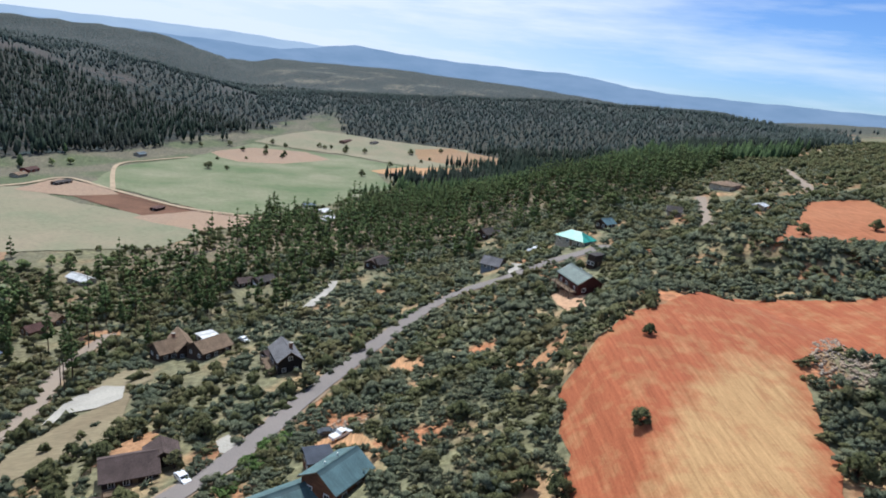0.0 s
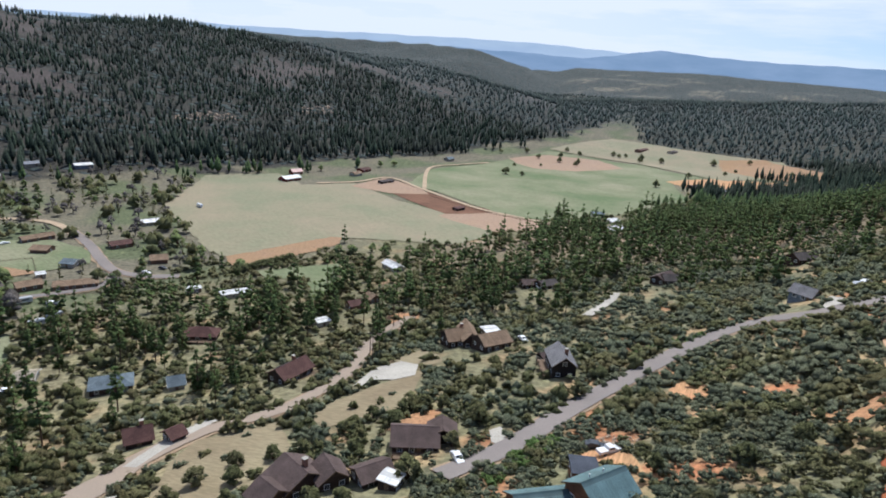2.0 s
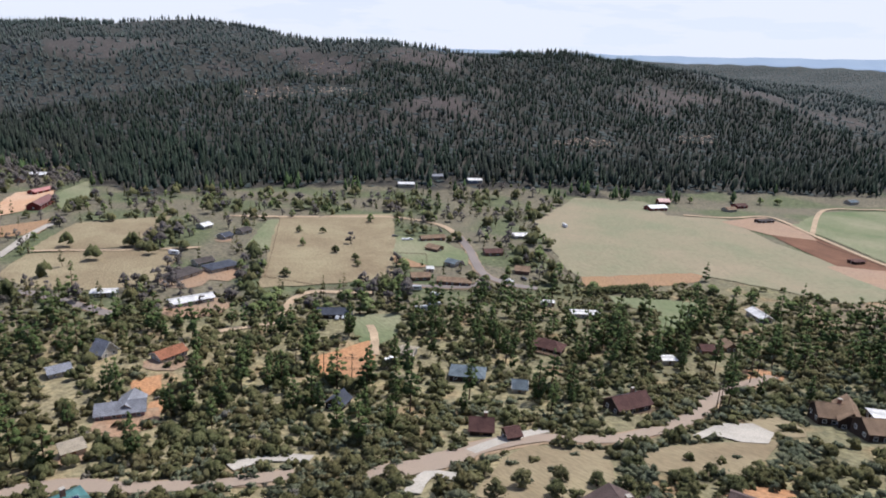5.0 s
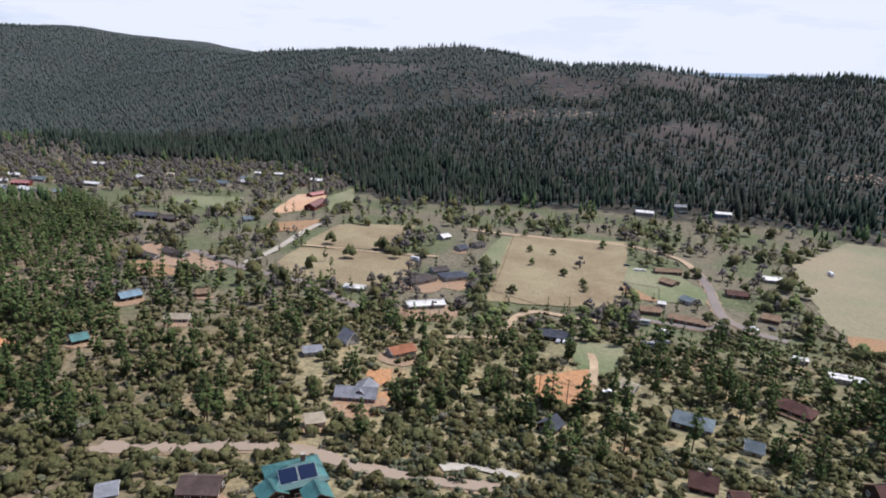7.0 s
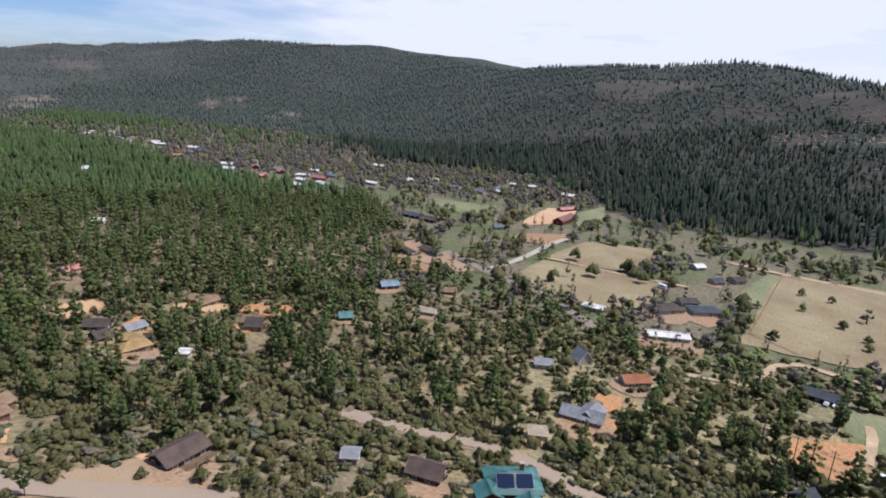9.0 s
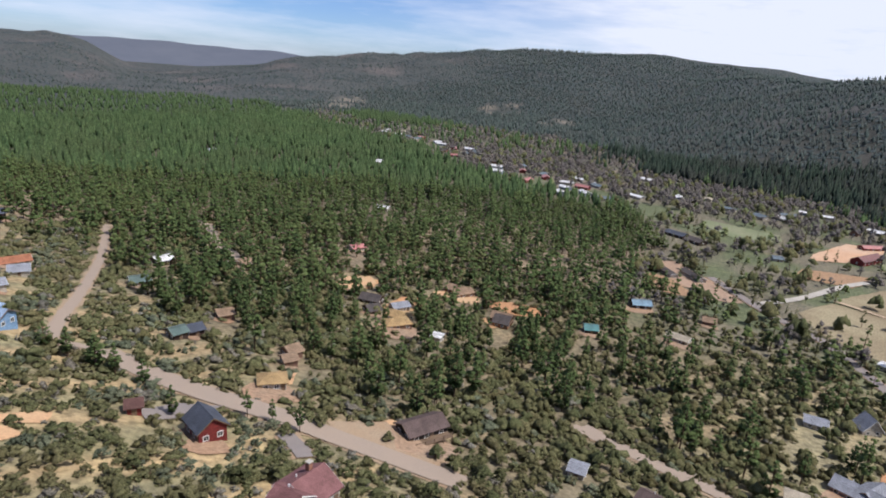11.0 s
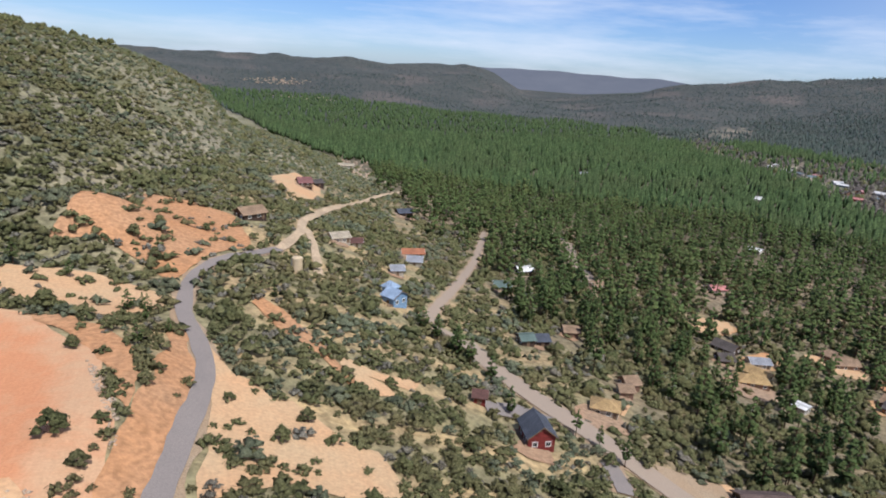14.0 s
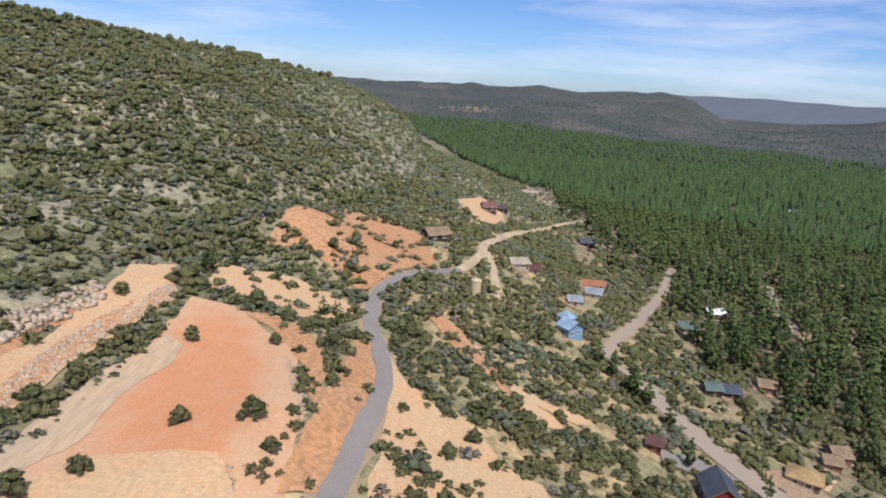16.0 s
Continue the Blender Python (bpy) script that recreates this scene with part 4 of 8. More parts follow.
def trunk(h, r0, sides, bend=0.0, r1=0.3):
    t = np.arange(sides) * 2 * np.pi / sides
    rings = [(0, r0), (h * .5, r0 * .7), (h, r0 * r1)]
    v = np.concatenate([np.stack([np.cos(t) * r + bend * (z / h) ** 2, np.sin(t) * r, 0 * t + z], -1) for z, r in rings])
    f = []
    for k in range(2):
        for i in range(sides):
            a, b = k * sides + i, k * sides + (i + 1) % sides
            f += [(a, b, b + sides), (a, b + sides, a + sides)]
    return v, np.array(f)


def limb(p0, p1, r):
    d = p1 - p0
    a = np.cross(d, (0.3, 0.2, 1.0))
    a /= np.linalg.norm(a) + 1e-9
    b = np.cross(d, a)
    b /= np.linalg.norm(b) + 1e-9
    v = np.array([p0 + a * r, p0 - a * r * .5 + b * r, p0 - a * r * .5 - b * r, p1])
    return v, np.array([(0, 1, 3), (1, 2, 3), (2, 0, 3)])


def joined(pieces, centre):
    """Joins trunk, limbs, clumps and loose tufts; the tufts are shaded like the rounded crown that they make up."""
    v, f, m, o, nn = [], [], [], 0, []
    for piece, k in pieces:
        pv, pf = piece[0], piece[1]
        if len(piece) == 3:
            w = piece[2]
        else:
            w = pv - np.array([0, 0, centre]) if k else pv * (1, 1, 0) + 1e-4
            w = w / (np.abs(w).max() + 1e-9)
            if k:
                w = w * (1.15, 1.15, .9) + np.array([0, 0, .16]) + np.random.RandomState(len(pv)).randn(len(pv) // 4, 1, 3).repeat(4, 1).reshape(-1, 3) * .13
        nn.append(w / (np.linalg.norm(w, axis=1)[:, None] + 1e-9))
        v.append(pv)
        f.append(pf + o)
        m.append(np.full(len(pf), k))
        o += len(pv)
    return np.concatenate(v), np.concatenate(f), np.concatenate(m), np.concatenate(nn)


def clumps(centres, sizes, r, sides=5, flat=.75, closed=True, centre=.5, lean=.6):
    """Uneven rounded sprays of leaves, one at each centre: a wavering ring with a top, and closed below or left open."""
    v, f, nn, o = [], [], [], 0
    mid = np.array([0, 0, centre])
    for c, s in zip(centres, sizes):
        a = (np.arange(sides) + r.uniform(-.32, .32, sides) + r.uniform(0, 1)) * 2 * np.pi / sides
        q = s * r.uniform(.55, 1.35, sides)
        low = -.1 if closed else -.45
        ring = np.stack([np.cos(a) * q, np.sin(a) * q, s * flat * (low + r.uniform(-.28, .28, sides))], -1)
        ends = [np.array([r.uniform(-.3, .3) * s, r.uniform(-.3, .3) * s, s * flat * r.uniform(.75, 1.1)])]
        if closed:
            ends.append(np.array([0, 0, -s * flat * .7]))
        pts = np.concatenate([ring, np.array(ends)])
        for i in range(sides):
            j = (i + 1) % sides
            f.append((o + i, o + j, o + sides))
            if closed:
                f.append((o + j, o + i, o + sides + 1))
        out = r.randn(len(pts), 3) * .22 + pts / (s + 1e-9) * (1, 1, 1.2) * .8 + (c + pts - mid) / (np.abs(c - mid).max() + .12) * lean + np.array([0, 0, .12])
        v.append(pts + c)
        nn.append(out)
        o += len(pts)
    return np.concatenate(v), np.array(f), np.concatenate(nn)


def pine_template(seed, layers, per, size, bare, spread, sides=5, fringe=0, limbs=False, stem=5, tuft=.022):
    """One unit high: a straight tapered trunk, short limbs, and sprays of needles in an uneven, open, tapering crown."""
    r = np.random.RandomState(seed)
    pieces = [(trunk(.95, .015, stem), 0)]
    cs, ss = [], []
    for k in range(layers):
        u = (k + r.uniform(.1, .7)) / layers
        reach = spread * (.6 + 1.6 * u if u < .25 else (1 - (u - .25) / .75) ** .75 + .04)
        count = max(1, int(round(per * (1 - u * .75) + r.uniform(-.4, .4))))
        a0 = r.uniform(0, 6.28)
        for q in range(count):
            a = a0 + q * 6.2832 / count + r.uniform(-.5, .5)
            w = reach * r.uniform(.42, .86) if count > 1 else reach * r.uniform(0, .3)
            c = np.array([math.cos(a) * w, math.sin(a) * w, bare + (1 - bare) * u + r.uniform(-.025, .025)])
            cs.append(c)
            ss.append(size * r.uniform(.75, 1.25) * (1.08 - .42 * u))
            if limbs and w > .05:
                pieces.append((limb(np.array([0, 0, c[2] - .03]), c, .005), 0))
    cs.append(np.array([r.uniform(-.01, .01), r.uniform(-.01, .01), .95]))
    ss.append(size * .5)
    pieces.append((clumps(cs, ss, r, sides, .8, True, .45), 1))
    if fringe:
        pick = r.randint(0, len(cs), fringe)
        d = r.randn(fringe, 3)
        d /= np.linalg.norm(d, axis=1)[:, None]
        at = np.array(cs)[pick] + d * np.array(ss)[pick][:, None] * (1.02, 1.02, .75)
        pieces.append((quads(at, d + np.array([0, 0, .3]), r.uniform(.6, 1.3, fringe) * tuft, r), 1))
    return joined(pieces, .5)


def dome_template(seed, lobes=6, size=.26, wide=.5, stem=.12, sides=5, fringe=0, tuft=.05, closed=False, tall=.72):
    """One unit high: short forked stems and a lumpy, broken dome of leaf sprays."""
    r = np.random.RandomState(seed)
    pieces, cs, ss = [], [], []
    for k in range(lobes):
        a = k * 2.4 + r.uniform(-.5, .5)
        u = math.sqrt((k + .3) / lobes)
        w = wide * u * r.uniform(.75, 1.05)
        cs.append(np.array([math.cos(a) * w, math.sin(a) * w, max(stem + size * .3, tall * (1 - .62 * u * u) * r.uniform(.85, 1.1))]))
        ss.append(size * r.uniform(.75, 1.3))
    if stem > 0:
        pieces.append((trunk(stem + .2, .045, 4), 0))
        for c in cs:
            pieces.append((limb(np.array([0, 0, stem * .6]), c, .02), 0))
    pieces.append((clumps(cs, ss, r, sides, .95, closed, .2), 1))
    if fringe:
        pick = r.randint(0, lobes, fringe)
        d = r.randn(fringe, 3)
        d /= np.linalg.norm(d, axis=1)[:, None]
        d[:, 2] = np.abs(d[:, 2]) - .15
        at = np.array(cs)[pick] + d * np.array(ss)[pick][:, None] * 1.0
        at[:, 2] = np.maximum(at[:, 2], .03)
        pieces.append((quads(at, d + np.array([0, 0, .3]), r.uniform(.6, 1.3, fringe) * tuft, r), 1))
    return joined(pieces, .25)


def far_pine_template(seed, sides=4):
    """A distant conifer: a spindle, widest low down, with an uneven girth."""
    r = np.random.RandomState(seed)
    a = (np.arange(sides) + r.uniform(-.3, .3, sides)) * 2 * np.pi / sides
    q = .155 * r.uniform(.75, 1.3, sides)
    v = np.concatenate([np.stack([np.cos(a) * q, np.sin(a) * q, .34 + r.uniform(-.1, .12, sides)], -1), [(r.uniform(-.02, .02), 0, 1), (0, 0, .03)]])
    f = [(i, (i + 1) % sides, sides) for i in range(sides)] + [((i + 1) % sides, i, sides + 1) for i in range(sides)]
    w = v * (4.2, 4.2, 0) + np.array([0, 0, .12]) + r.randn(len(v), 3) * .08
    w[sides], w[sides + 1] = (0, 0, 1), (0, 0, -1)
    return v, np.array(f), np.ones(len(f), int), w / np.linalg.norm(w, axis=1)[:, None]


def scatter(name, label, category, templates, x, y, size, mats, squash=None, sink=0.1, kind="stuff"):
    """Joins many plants into one object."""
    n = len(x)
    if n == 0:
        return None
    z = gz(x, y) - sink
    pick = rng.randint(0, len(templates), n)
    turn = rng.uniform(0, 6.2832, n)
    wide = size * rng.uniform(.8, 1.25, n) if squash is None else size * squash * rng.uniform(.78, 1.28, n)
    tone = rng.uniform(0, 1, n)
    co, tri, idx, nrm, tones, o = [], [], [], [], [], 0
    for k, (tv, tf, tm, tn) in enumerate(templates):
        s = np.where(pick == k)[0]
        if len(s) == 0:
            continue
        c, d = np.cos(turn[s])[:, None], np.sin(turn[s])[:, None]
        vx = (tv[None, :, 0] * c - tv[None, :, 1] * d) * wide[s][:, None] + x[s][:, None]
        vy = (tv[None, :, 0] * d + tv[None, :, 1] * c) * wide[s][:, None] + y[s][:, None]
        vz = tv[None, :, 2] * size[s][:, None] + z[s][:, None]
        co.append(np.stack([vx, vy, vz], -1).reshape(-1, 3))
        nrm.append(np.stack([tn[None, :, 0] * c - tn[None, :, 1] * d, tn[None, :, 0] * d + tn[None, :, 1] * c, np.repeat(tn[None, :, 2], len(s), 0)], -1).reshape(-1, 3))
        tri.append((tf[None] + (np.arange(len(s)) * len(tv))[:, None, None] + o).reshape(-1, 3))
        idx.append(np.tile(tm, len(s)))
        tones.append(np.repeat(tone[s], len(tv)))
        o += len(s) * len(tv)
    me = fast_mesh(name, np.concatenate(co), np.concatenate(tri), [MATS[k] for k in mats], np.concatenate(idx), normals=np.concatenate(nrm))
    me.attributes.new("tone", "FLOAT", "POINT").data.foreach_set("value", np.concatenate(tones).astype(np.float32))
    return tagged(new(name, me), label, category, kind=kind)


def spots(x0, x1, y0, y1, gap):
    """Jittered places, one in each cell."""
    xs, ys = np.arange(x0, x1, gap), np.arange(y0, y1, gap)
    X, Y = np.meshgrid(xs, ys)
    X, Y = X.ravel(), Y.ravel()
    return X + rng.uniform(-.48, .48, len(X)) * gap, Y + rng.uniform(-.48, .48, len(X)) * gap


def seen_side(x, y):
    """The half of the land that lies round the hover point's open side (the rest is behind the hill)."""
    a = np.degrees(np.arctan2(-x, y)) % 360
    return (a < 222) | (a > 316)


def wooded(x, y):
    """How densely pines stand: the plateau wood to the south, the pine belt, the far hills, thin in the village."""
    xe = uphill(x, y)
    r = np.hypot(x, y)
    z = gz(x, y)
    jx, jy = x + wave(x, y, 45, 61) * 9, y + wave(x, y, 45, 62) * 9
    off = 1 - beyond(x, y)
    open_wood = .16 + .34 * smooth(-.45, .7, wave(x, y, 34, 63))
    south = inside(jx, jy, SOUTH_WOOD) * (open_wood + (.95 - open_wood) * smooth(300, 410, r)) * off * (1 - .55 * smooth(.3, .9, wave(x, y, 23, 91)) * smooth(1000, 700, r))
    north = inside(jx, jy, NORTH_WOOD) * (.45 + .47 * smooth(300, 400, y))
    hills = inside(jx + wave(x, y, 60, 75) * 16, jy + wave(x, y, 26, 76) * 9, WEST_WOOD) * 1.0
    hills = np.maximum(hills, smooth(1150, 1500, r) * smooth(6, 20, z) * smooth(50, 10, xe))
    hills = hills * (.42 + .56 * smooth(-.6, .3, wave(x, y, 31, 33) + .5 * wave(x, y, 13, 71))) * (1 - .72 * smooth(.1, .8, wave(x, y, 190, 31)) * smooth(25, 70, z)) * (1 - .5 * smooth(.5, 1.0, wave(x, y, 75, 73)) * smooth(20, 50, z)) * off
    village = (.12 + .30 * smooth(-.2, .7, wave(x, y, 48, 64))) * smooth(-330, -290, xe) * smooth(-140, -180, xe) * smooth(-330, -150, y) + (.16 + .30 * smooth(-.3, .7, wave(x, y, 40, 70))) * smooth(-50, -110, y) * smooth(-88, -120, x) * smooth(-370, -320, x)
    village = np.maximum(village, (.34 + .42 * smooth(-.6, .4, wave(x, y, 30, 90))) * smooth(-105, -185, y + .35 * (x + 130)) * smooth(-92, -122, x) * smooth(-380, -320, x))
    margin = 1 - .9 * inside(jx, jy, PASTURE_EDGE)
    bottom = .8 * smooth(-480, -540, y) * smooth(-560, -600, x) * smooth(.9, .3, wave(x, y, 170, 34)) * off
    far_wood = smooth(1300, 1800, r) * .9 * smooth(400, 100, xe) * (1 - .55 * scrub(x, y))
    far_wood = far_wood * (off + (1 - off) * (.2 + .55 * smooth(-.3, .7, wave(x, y, 300, 36))))
    glade = inside(jx, jy, GLADES[0]) | inside(jx, jy, GLADES[1]) | inside(jx, jy, GLADES[2])
    thin = np.where(glade, .25, np.where(inside(jx, jy, VALLEY), .10 + .2 * smooth(-.2, .8, wave(x, y, 70, 69)), 1))
    return np.clip(np.maximum.reduce([south, north * margin, hills, village * margin, bottom, far_wood]) * thin, 0, 1)


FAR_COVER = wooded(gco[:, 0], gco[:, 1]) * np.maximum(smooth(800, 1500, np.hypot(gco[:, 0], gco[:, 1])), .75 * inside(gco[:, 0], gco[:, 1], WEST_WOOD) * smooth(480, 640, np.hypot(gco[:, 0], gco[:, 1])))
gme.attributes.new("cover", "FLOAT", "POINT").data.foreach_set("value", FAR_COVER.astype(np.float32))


FLOOR_SOIL = soil_colour(gco[:, 0], gco[:, 1], gco[:, 2])
# wooded floor darkened by tree density; past 1250 m paler, haze in the colour
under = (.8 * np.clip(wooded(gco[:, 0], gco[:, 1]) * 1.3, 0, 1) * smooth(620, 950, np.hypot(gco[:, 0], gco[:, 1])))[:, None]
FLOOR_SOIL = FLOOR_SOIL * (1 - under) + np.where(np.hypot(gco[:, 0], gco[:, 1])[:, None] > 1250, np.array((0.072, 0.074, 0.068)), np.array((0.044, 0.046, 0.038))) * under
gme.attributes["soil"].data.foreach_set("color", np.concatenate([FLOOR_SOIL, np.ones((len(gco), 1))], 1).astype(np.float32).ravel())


def keep(x, y, p):
    ok = (rng.uniform(0, 1, len(x)) < p * (1 - is_clear(x, y))) & seen_side(x, y)
    return x[ok], y[ok]


NEAR_PINES = [pine_template(s, 10, 4, .064, b, w, 5, 90, True, 5, .03) for s, b, w in ((1, .22, .195), (2, .34, .175), (3, .14, .21), (4, .40, .19), (5, .26, .17))]
MID_PINES = [pine_template(s, 5, 3, .10, b, w, 4, 3, False, 3, .06) for s, b, w in ((11, .14, .18), (12, .26, .16), (13, .10, .195), (14, .32, .175))]
FAR_PINES = [far_pine_template(s) for s in range(21, 26)]
JUNIPERS = [dome_template(s, 11, .18, .36, .08, 5, 60, .07, True) for s in (31, 32, 33, 34)]
FAR_JUNIPERS = [dome_template(s, 4, .33, .32, 0, 5, 1, .18) for s in (35, 36, 37)]
BRUSH = [dome_template(s, 7, .225, .48, 0, 4, 14, .10) for s in (41, 42, 43, 44)]
FAR_BRUSH = [dome_template(s, 3, .37, .42, 0, 4, 3, .17) for s in (45, 46, 47)]
TINY_BRUSH = [dome_template(s, 2, .44, .36, 0, 4, 1, .2) for s in (48, 49, 50, 54)]
LONE = [dome_template(s, 16, .16, .38, .08, 5, 150, .05, True) for s in (71, 72, 73, 74)]
TWIGGY = [dome_template(s, 5, .17, .30, .3, 4, 7, .09, False, .85) for s in (51, 52, 53)]


def tree_thing(name, label, category, template, key, mats, x, y, size, group):
    """One tree as a thing of its own: trunk with limbs, and crown."""
    ob = thing(name, label, category, pose(x, y, float(gz(x, y)) - .1, 0, 0, random.uniform(0, 360)), group)
    ob.scale = (size * random.uniform(.9, 1.15), size * random.uniform(.9, 1.15), size)
    v, f, m, tn = template
    for k, pn in ((0, "trunk"), (1, "crown")):
        kk = key + pn
        if kk not in SHARED:
            used = np.unique(f[m == k])
            SHARED[kk] = fast_mesh(kk, v[used], np.searchsorted(used, f[m == k]), [MATS[mats[k]]], normals=tn[used])
            SHARED[kk].attributes.new("single", "FLOAT", "POINT").data.foreach_set("value", np.ones(len(used), np.float32))
        part(pn, SHARED[kk], None, ob)
    return ob


def plant_all():
    # near pines
    x, y = spots(-420, 140, -420, 460, 6.3)
    x, y = keep(x, y, wooded(x, y))
    r = np.hypot(x, y)
    s = rng.uniform(8.5, 17, len(x)) * (1.0 - .14 * smooth(40, 160, y) * smooth(-80, 0, uphill(x, y) + 60))
    close = r < 250
    near = np.argsort(r)[:260]
    order = set(near.tolist())
    for i in near:
        k = rng.randint(0, len(NEAR_PINES))
        tree_thing("pine_tree", "tall green ponderosa pine with a bare lower trunk", "tree", NEAR_PINES[k], "pine%d_" % k, ("bark", "pine_leaf"), float(x[i]), float(y[i]), float(s[i]), "pines of the village")
    rest = np.array([i not in order for i in range(len(x))])
    a = rest & close
    scatter("pine_wood", "open wood of ponderosa pines round the houses", "trees", NEAR_PINES, x[a], y[a], s[a], ("bark", "pine_leaf"), 1.0)
    a = rest & ~close
    scatter("pine_wood", "pine wood at the village edge", "trees", MID_PINES, x[a], y[a], s[a] * 1.05, ("bark", "pine_leaf"), 1.05)
    # middle distance
    x, y = spots(-980, 420, -950, 980, 6.0)
    out = ~((x > -420) & (x < 140) & (y > -420) & (y < 460))
    x, y = x[out], y[out]
    x, y = keep(x, y, wooded(x, y))
    s = rng.uniform(7.5, 16.5, len(x)) * (1 + .16 * wave(x, y, 40, 92))
    r = np.hypot(x, y)
    a = r < 570
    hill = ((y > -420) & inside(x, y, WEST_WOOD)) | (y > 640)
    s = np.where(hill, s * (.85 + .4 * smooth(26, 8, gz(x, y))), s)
    for b, leaf, what in ((a & ~hill, "pine_leaf", "dense green pine wood on the plateau"), (a & hill, "hill_leaf_shaded", "dark pines at the foot of the western hill")):
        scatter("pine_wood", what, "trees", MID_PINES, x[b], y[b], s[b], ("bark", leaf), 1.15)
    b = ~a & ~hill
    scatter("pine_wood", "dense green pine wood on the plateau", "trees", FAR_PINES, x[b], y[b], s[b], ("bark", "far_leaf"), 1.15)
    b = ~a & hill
    scatter("pine_wood", "dark blue-green pines on the western hill", "trees", FAR_PINES, x[b], y[b], s[b], ("bark", "hill_leaf_shaded"), .85)
    # far hills
    for x0, x1, y0, y1, gap, lo, hi in ((-1750, 700, -1500, 1800, 9.8, 8, 14), (-2500, 1000, -2300, 2300, 14.5, 9, 14)):
        x, y = spots(x0, x1, y0, y1, gap)
        out = ~((x > -980) & (x < 420) & (y > -950) & (y < 980)) if gap < 10 else ~((x > -1750) & (x < 700) & (y > -1500) & (y < 1800))
        x, y = x[out], y[out]
        x, y = keep(x, y, wooded(x, y) * .92)
        s = rng.uniform(lo, hi, len(x)) * (1 - .4 * beyond(x, y))
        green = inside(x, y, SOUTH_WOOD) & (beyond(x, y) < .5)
        for a, leaf, what in ((green, "far_leaf", "green pine forest on the far plateau"), (~green, "distant_leaf_hazed", "dark conifer forest covering the far hills")):
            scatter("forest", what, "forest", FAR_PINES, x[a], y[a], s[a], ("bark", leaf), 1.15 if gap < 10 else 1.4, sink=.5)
    def bare(x, y):
        """The rocky, thinly grown slope above the sandy terrace."""
        return smooth(56, 72, x) * smooth(-215, -165, y) * smooth(-40, -75, y) * smooth(-1.1, .2, wave(x, y, 21, 88))
    # brush on the slopes
    def brushy(x, y):
        xe = uphill(x, y)
        p = smooth(-235, -110, xe) * (.34 + .5 * smooth(-.8, .35, wave(x, y, 38, 41)))
        p = np.maximum(p, smooth(-130, -70, xe) * (.97 - .75 * smooth(.55, .95, wave(x, y, 24, 42))) * smooth(-60, 30, y))
        p = np.maximum(p, smooth(-130, -70, xe) * .93 * smooth(-1.2, -.1, wave(x, y, 26, 43) + .4 * wave(x, y, 9, 74)) * smooth(20, -40, y))
        return np.clip(p, 0, .96) * (1 - .55 * bare(x, y))
    x, y = spots(-240, 230, -330, 320, 2.3)
    x, y = keep(x, y, brushy(x, y))
    r = np.hypot(x, y)
    s = rng.uniform(.8, 2.0, len(x)) * np.where(rng.uniform(0, 1, len(x)) < .08, 1.5, 1)
    s = s * np.where(y > 30, 1.32, 1.2)
    sage = (wave(x, y, 34, 44) + rng.randn(len(x)) * .5) > np.where(y > 0, -.35, .75)
    dead = (y < 40) & (rng.uniform(0, 1, len(x)) < .14)
    s = s * np.where(y < 0, 1.05, 1) * np.where(dead, .8, 1)
    for flag, leaf, what in ((sage & ~dead, "sage_leaf", "grey-green chaparral brush on the slope"), (~sage & ~dead, "brush_leaf", "olive manzanita brush on the slope"), (dead, "grey_leaf", "dry grey twiggy shrubs on the sandy slope")):
        a = flag & (r < 135)
        scatter("brush", what, "shrubs", BRUSH, x[a], y[a], s[a], ("bark", leaf), 1.45)
        a = flag & (r >= 135)
        scatter("brush", what, "shrubs", FAR_BRUSH, x[a], y[a], s[a], ("bark", leaf), 1.55)
    x, y = spots(-430, -90, -360, 300, 3.7)
    xe = uphill(x, y)
    x, y = keep(x, y, (.46 + .48 * smooth(-.6, .5, wave(x, y, 30, 66))) * smooth(-345, -300, xe) * smooth(-100, -140, xe))
    s = rng.uniform(1.3, 3.4, len(x))
    k = rng.uniform(0, 1, len(x)) < .5
    for flag, leaf, what in ((k, "oak_leaf", "brownish-green scrub oak between the village houses"), (~k, "brush_leaf", "olive scrub between the village houses")):
        scatter("brush", what, "shrubs", FAR_BRUSH, x[flag], y[flag], s[flag], ("bark", leaf), 1.35)
    x, y = spots(-220, 560, -780, 600, 3.0)
    out = ~((x < 250) & (y > -330) & (y < 330)) & (np.hypot(x, y) < 800)
    x, y = x[out], y[out]
    x, y = keep(x, y, .92 * smooth(-1.8, -.3, wave(x, y, 22, 46)) * smooth(-140, -90, uphill(x, y)) * ~inside(x, y, SOUTH_WOOD))
    s = rng.uniform(.9, 2.1, len(x))
    k = rng.uniform(0, 1, len(x)) < .45
    for flag, leaf, what in ((k, "sage_leaf", "grey-green brush on the upper hill"), (~k, "brush_leaf", "olive brush on the upper hill")):
        scatter("brush", what, "shrubs", TINY_BRUSH, x[flag], y[flag], s[flag], ("bark", leaf), 1.5)
    # junipers and scrub oaks
    def oaky(x, y):
        xe = uphill(x, y)
        p = .52 * smooth(-330, -250, xe) * smooth(-60, -110, xe) * smooth(220, 60, y) * smooth(-260, -160, y)
        p = np.maximum(p, .05 * smooth(-120, -60, xe))
        p = np.maximum(p, .36 * smooth(-300, -230, xe) * smooth(-90, -140, xe)) * (1 - .6 * inside(x, y, SOUTH_WOOD)) * (1 - .5 * smooth(-40, -90, y) * smooth(-60, -90, x))
        p = np.maximum(p, .3 * smooth(50, 100, x) * smooth(-60, -120, y)) * (1 - .85 * bare(x, y))
        p = np.maximum(p, .42 * smooth(200, 300, y) * smooth(-60, 0, xe))
        return p
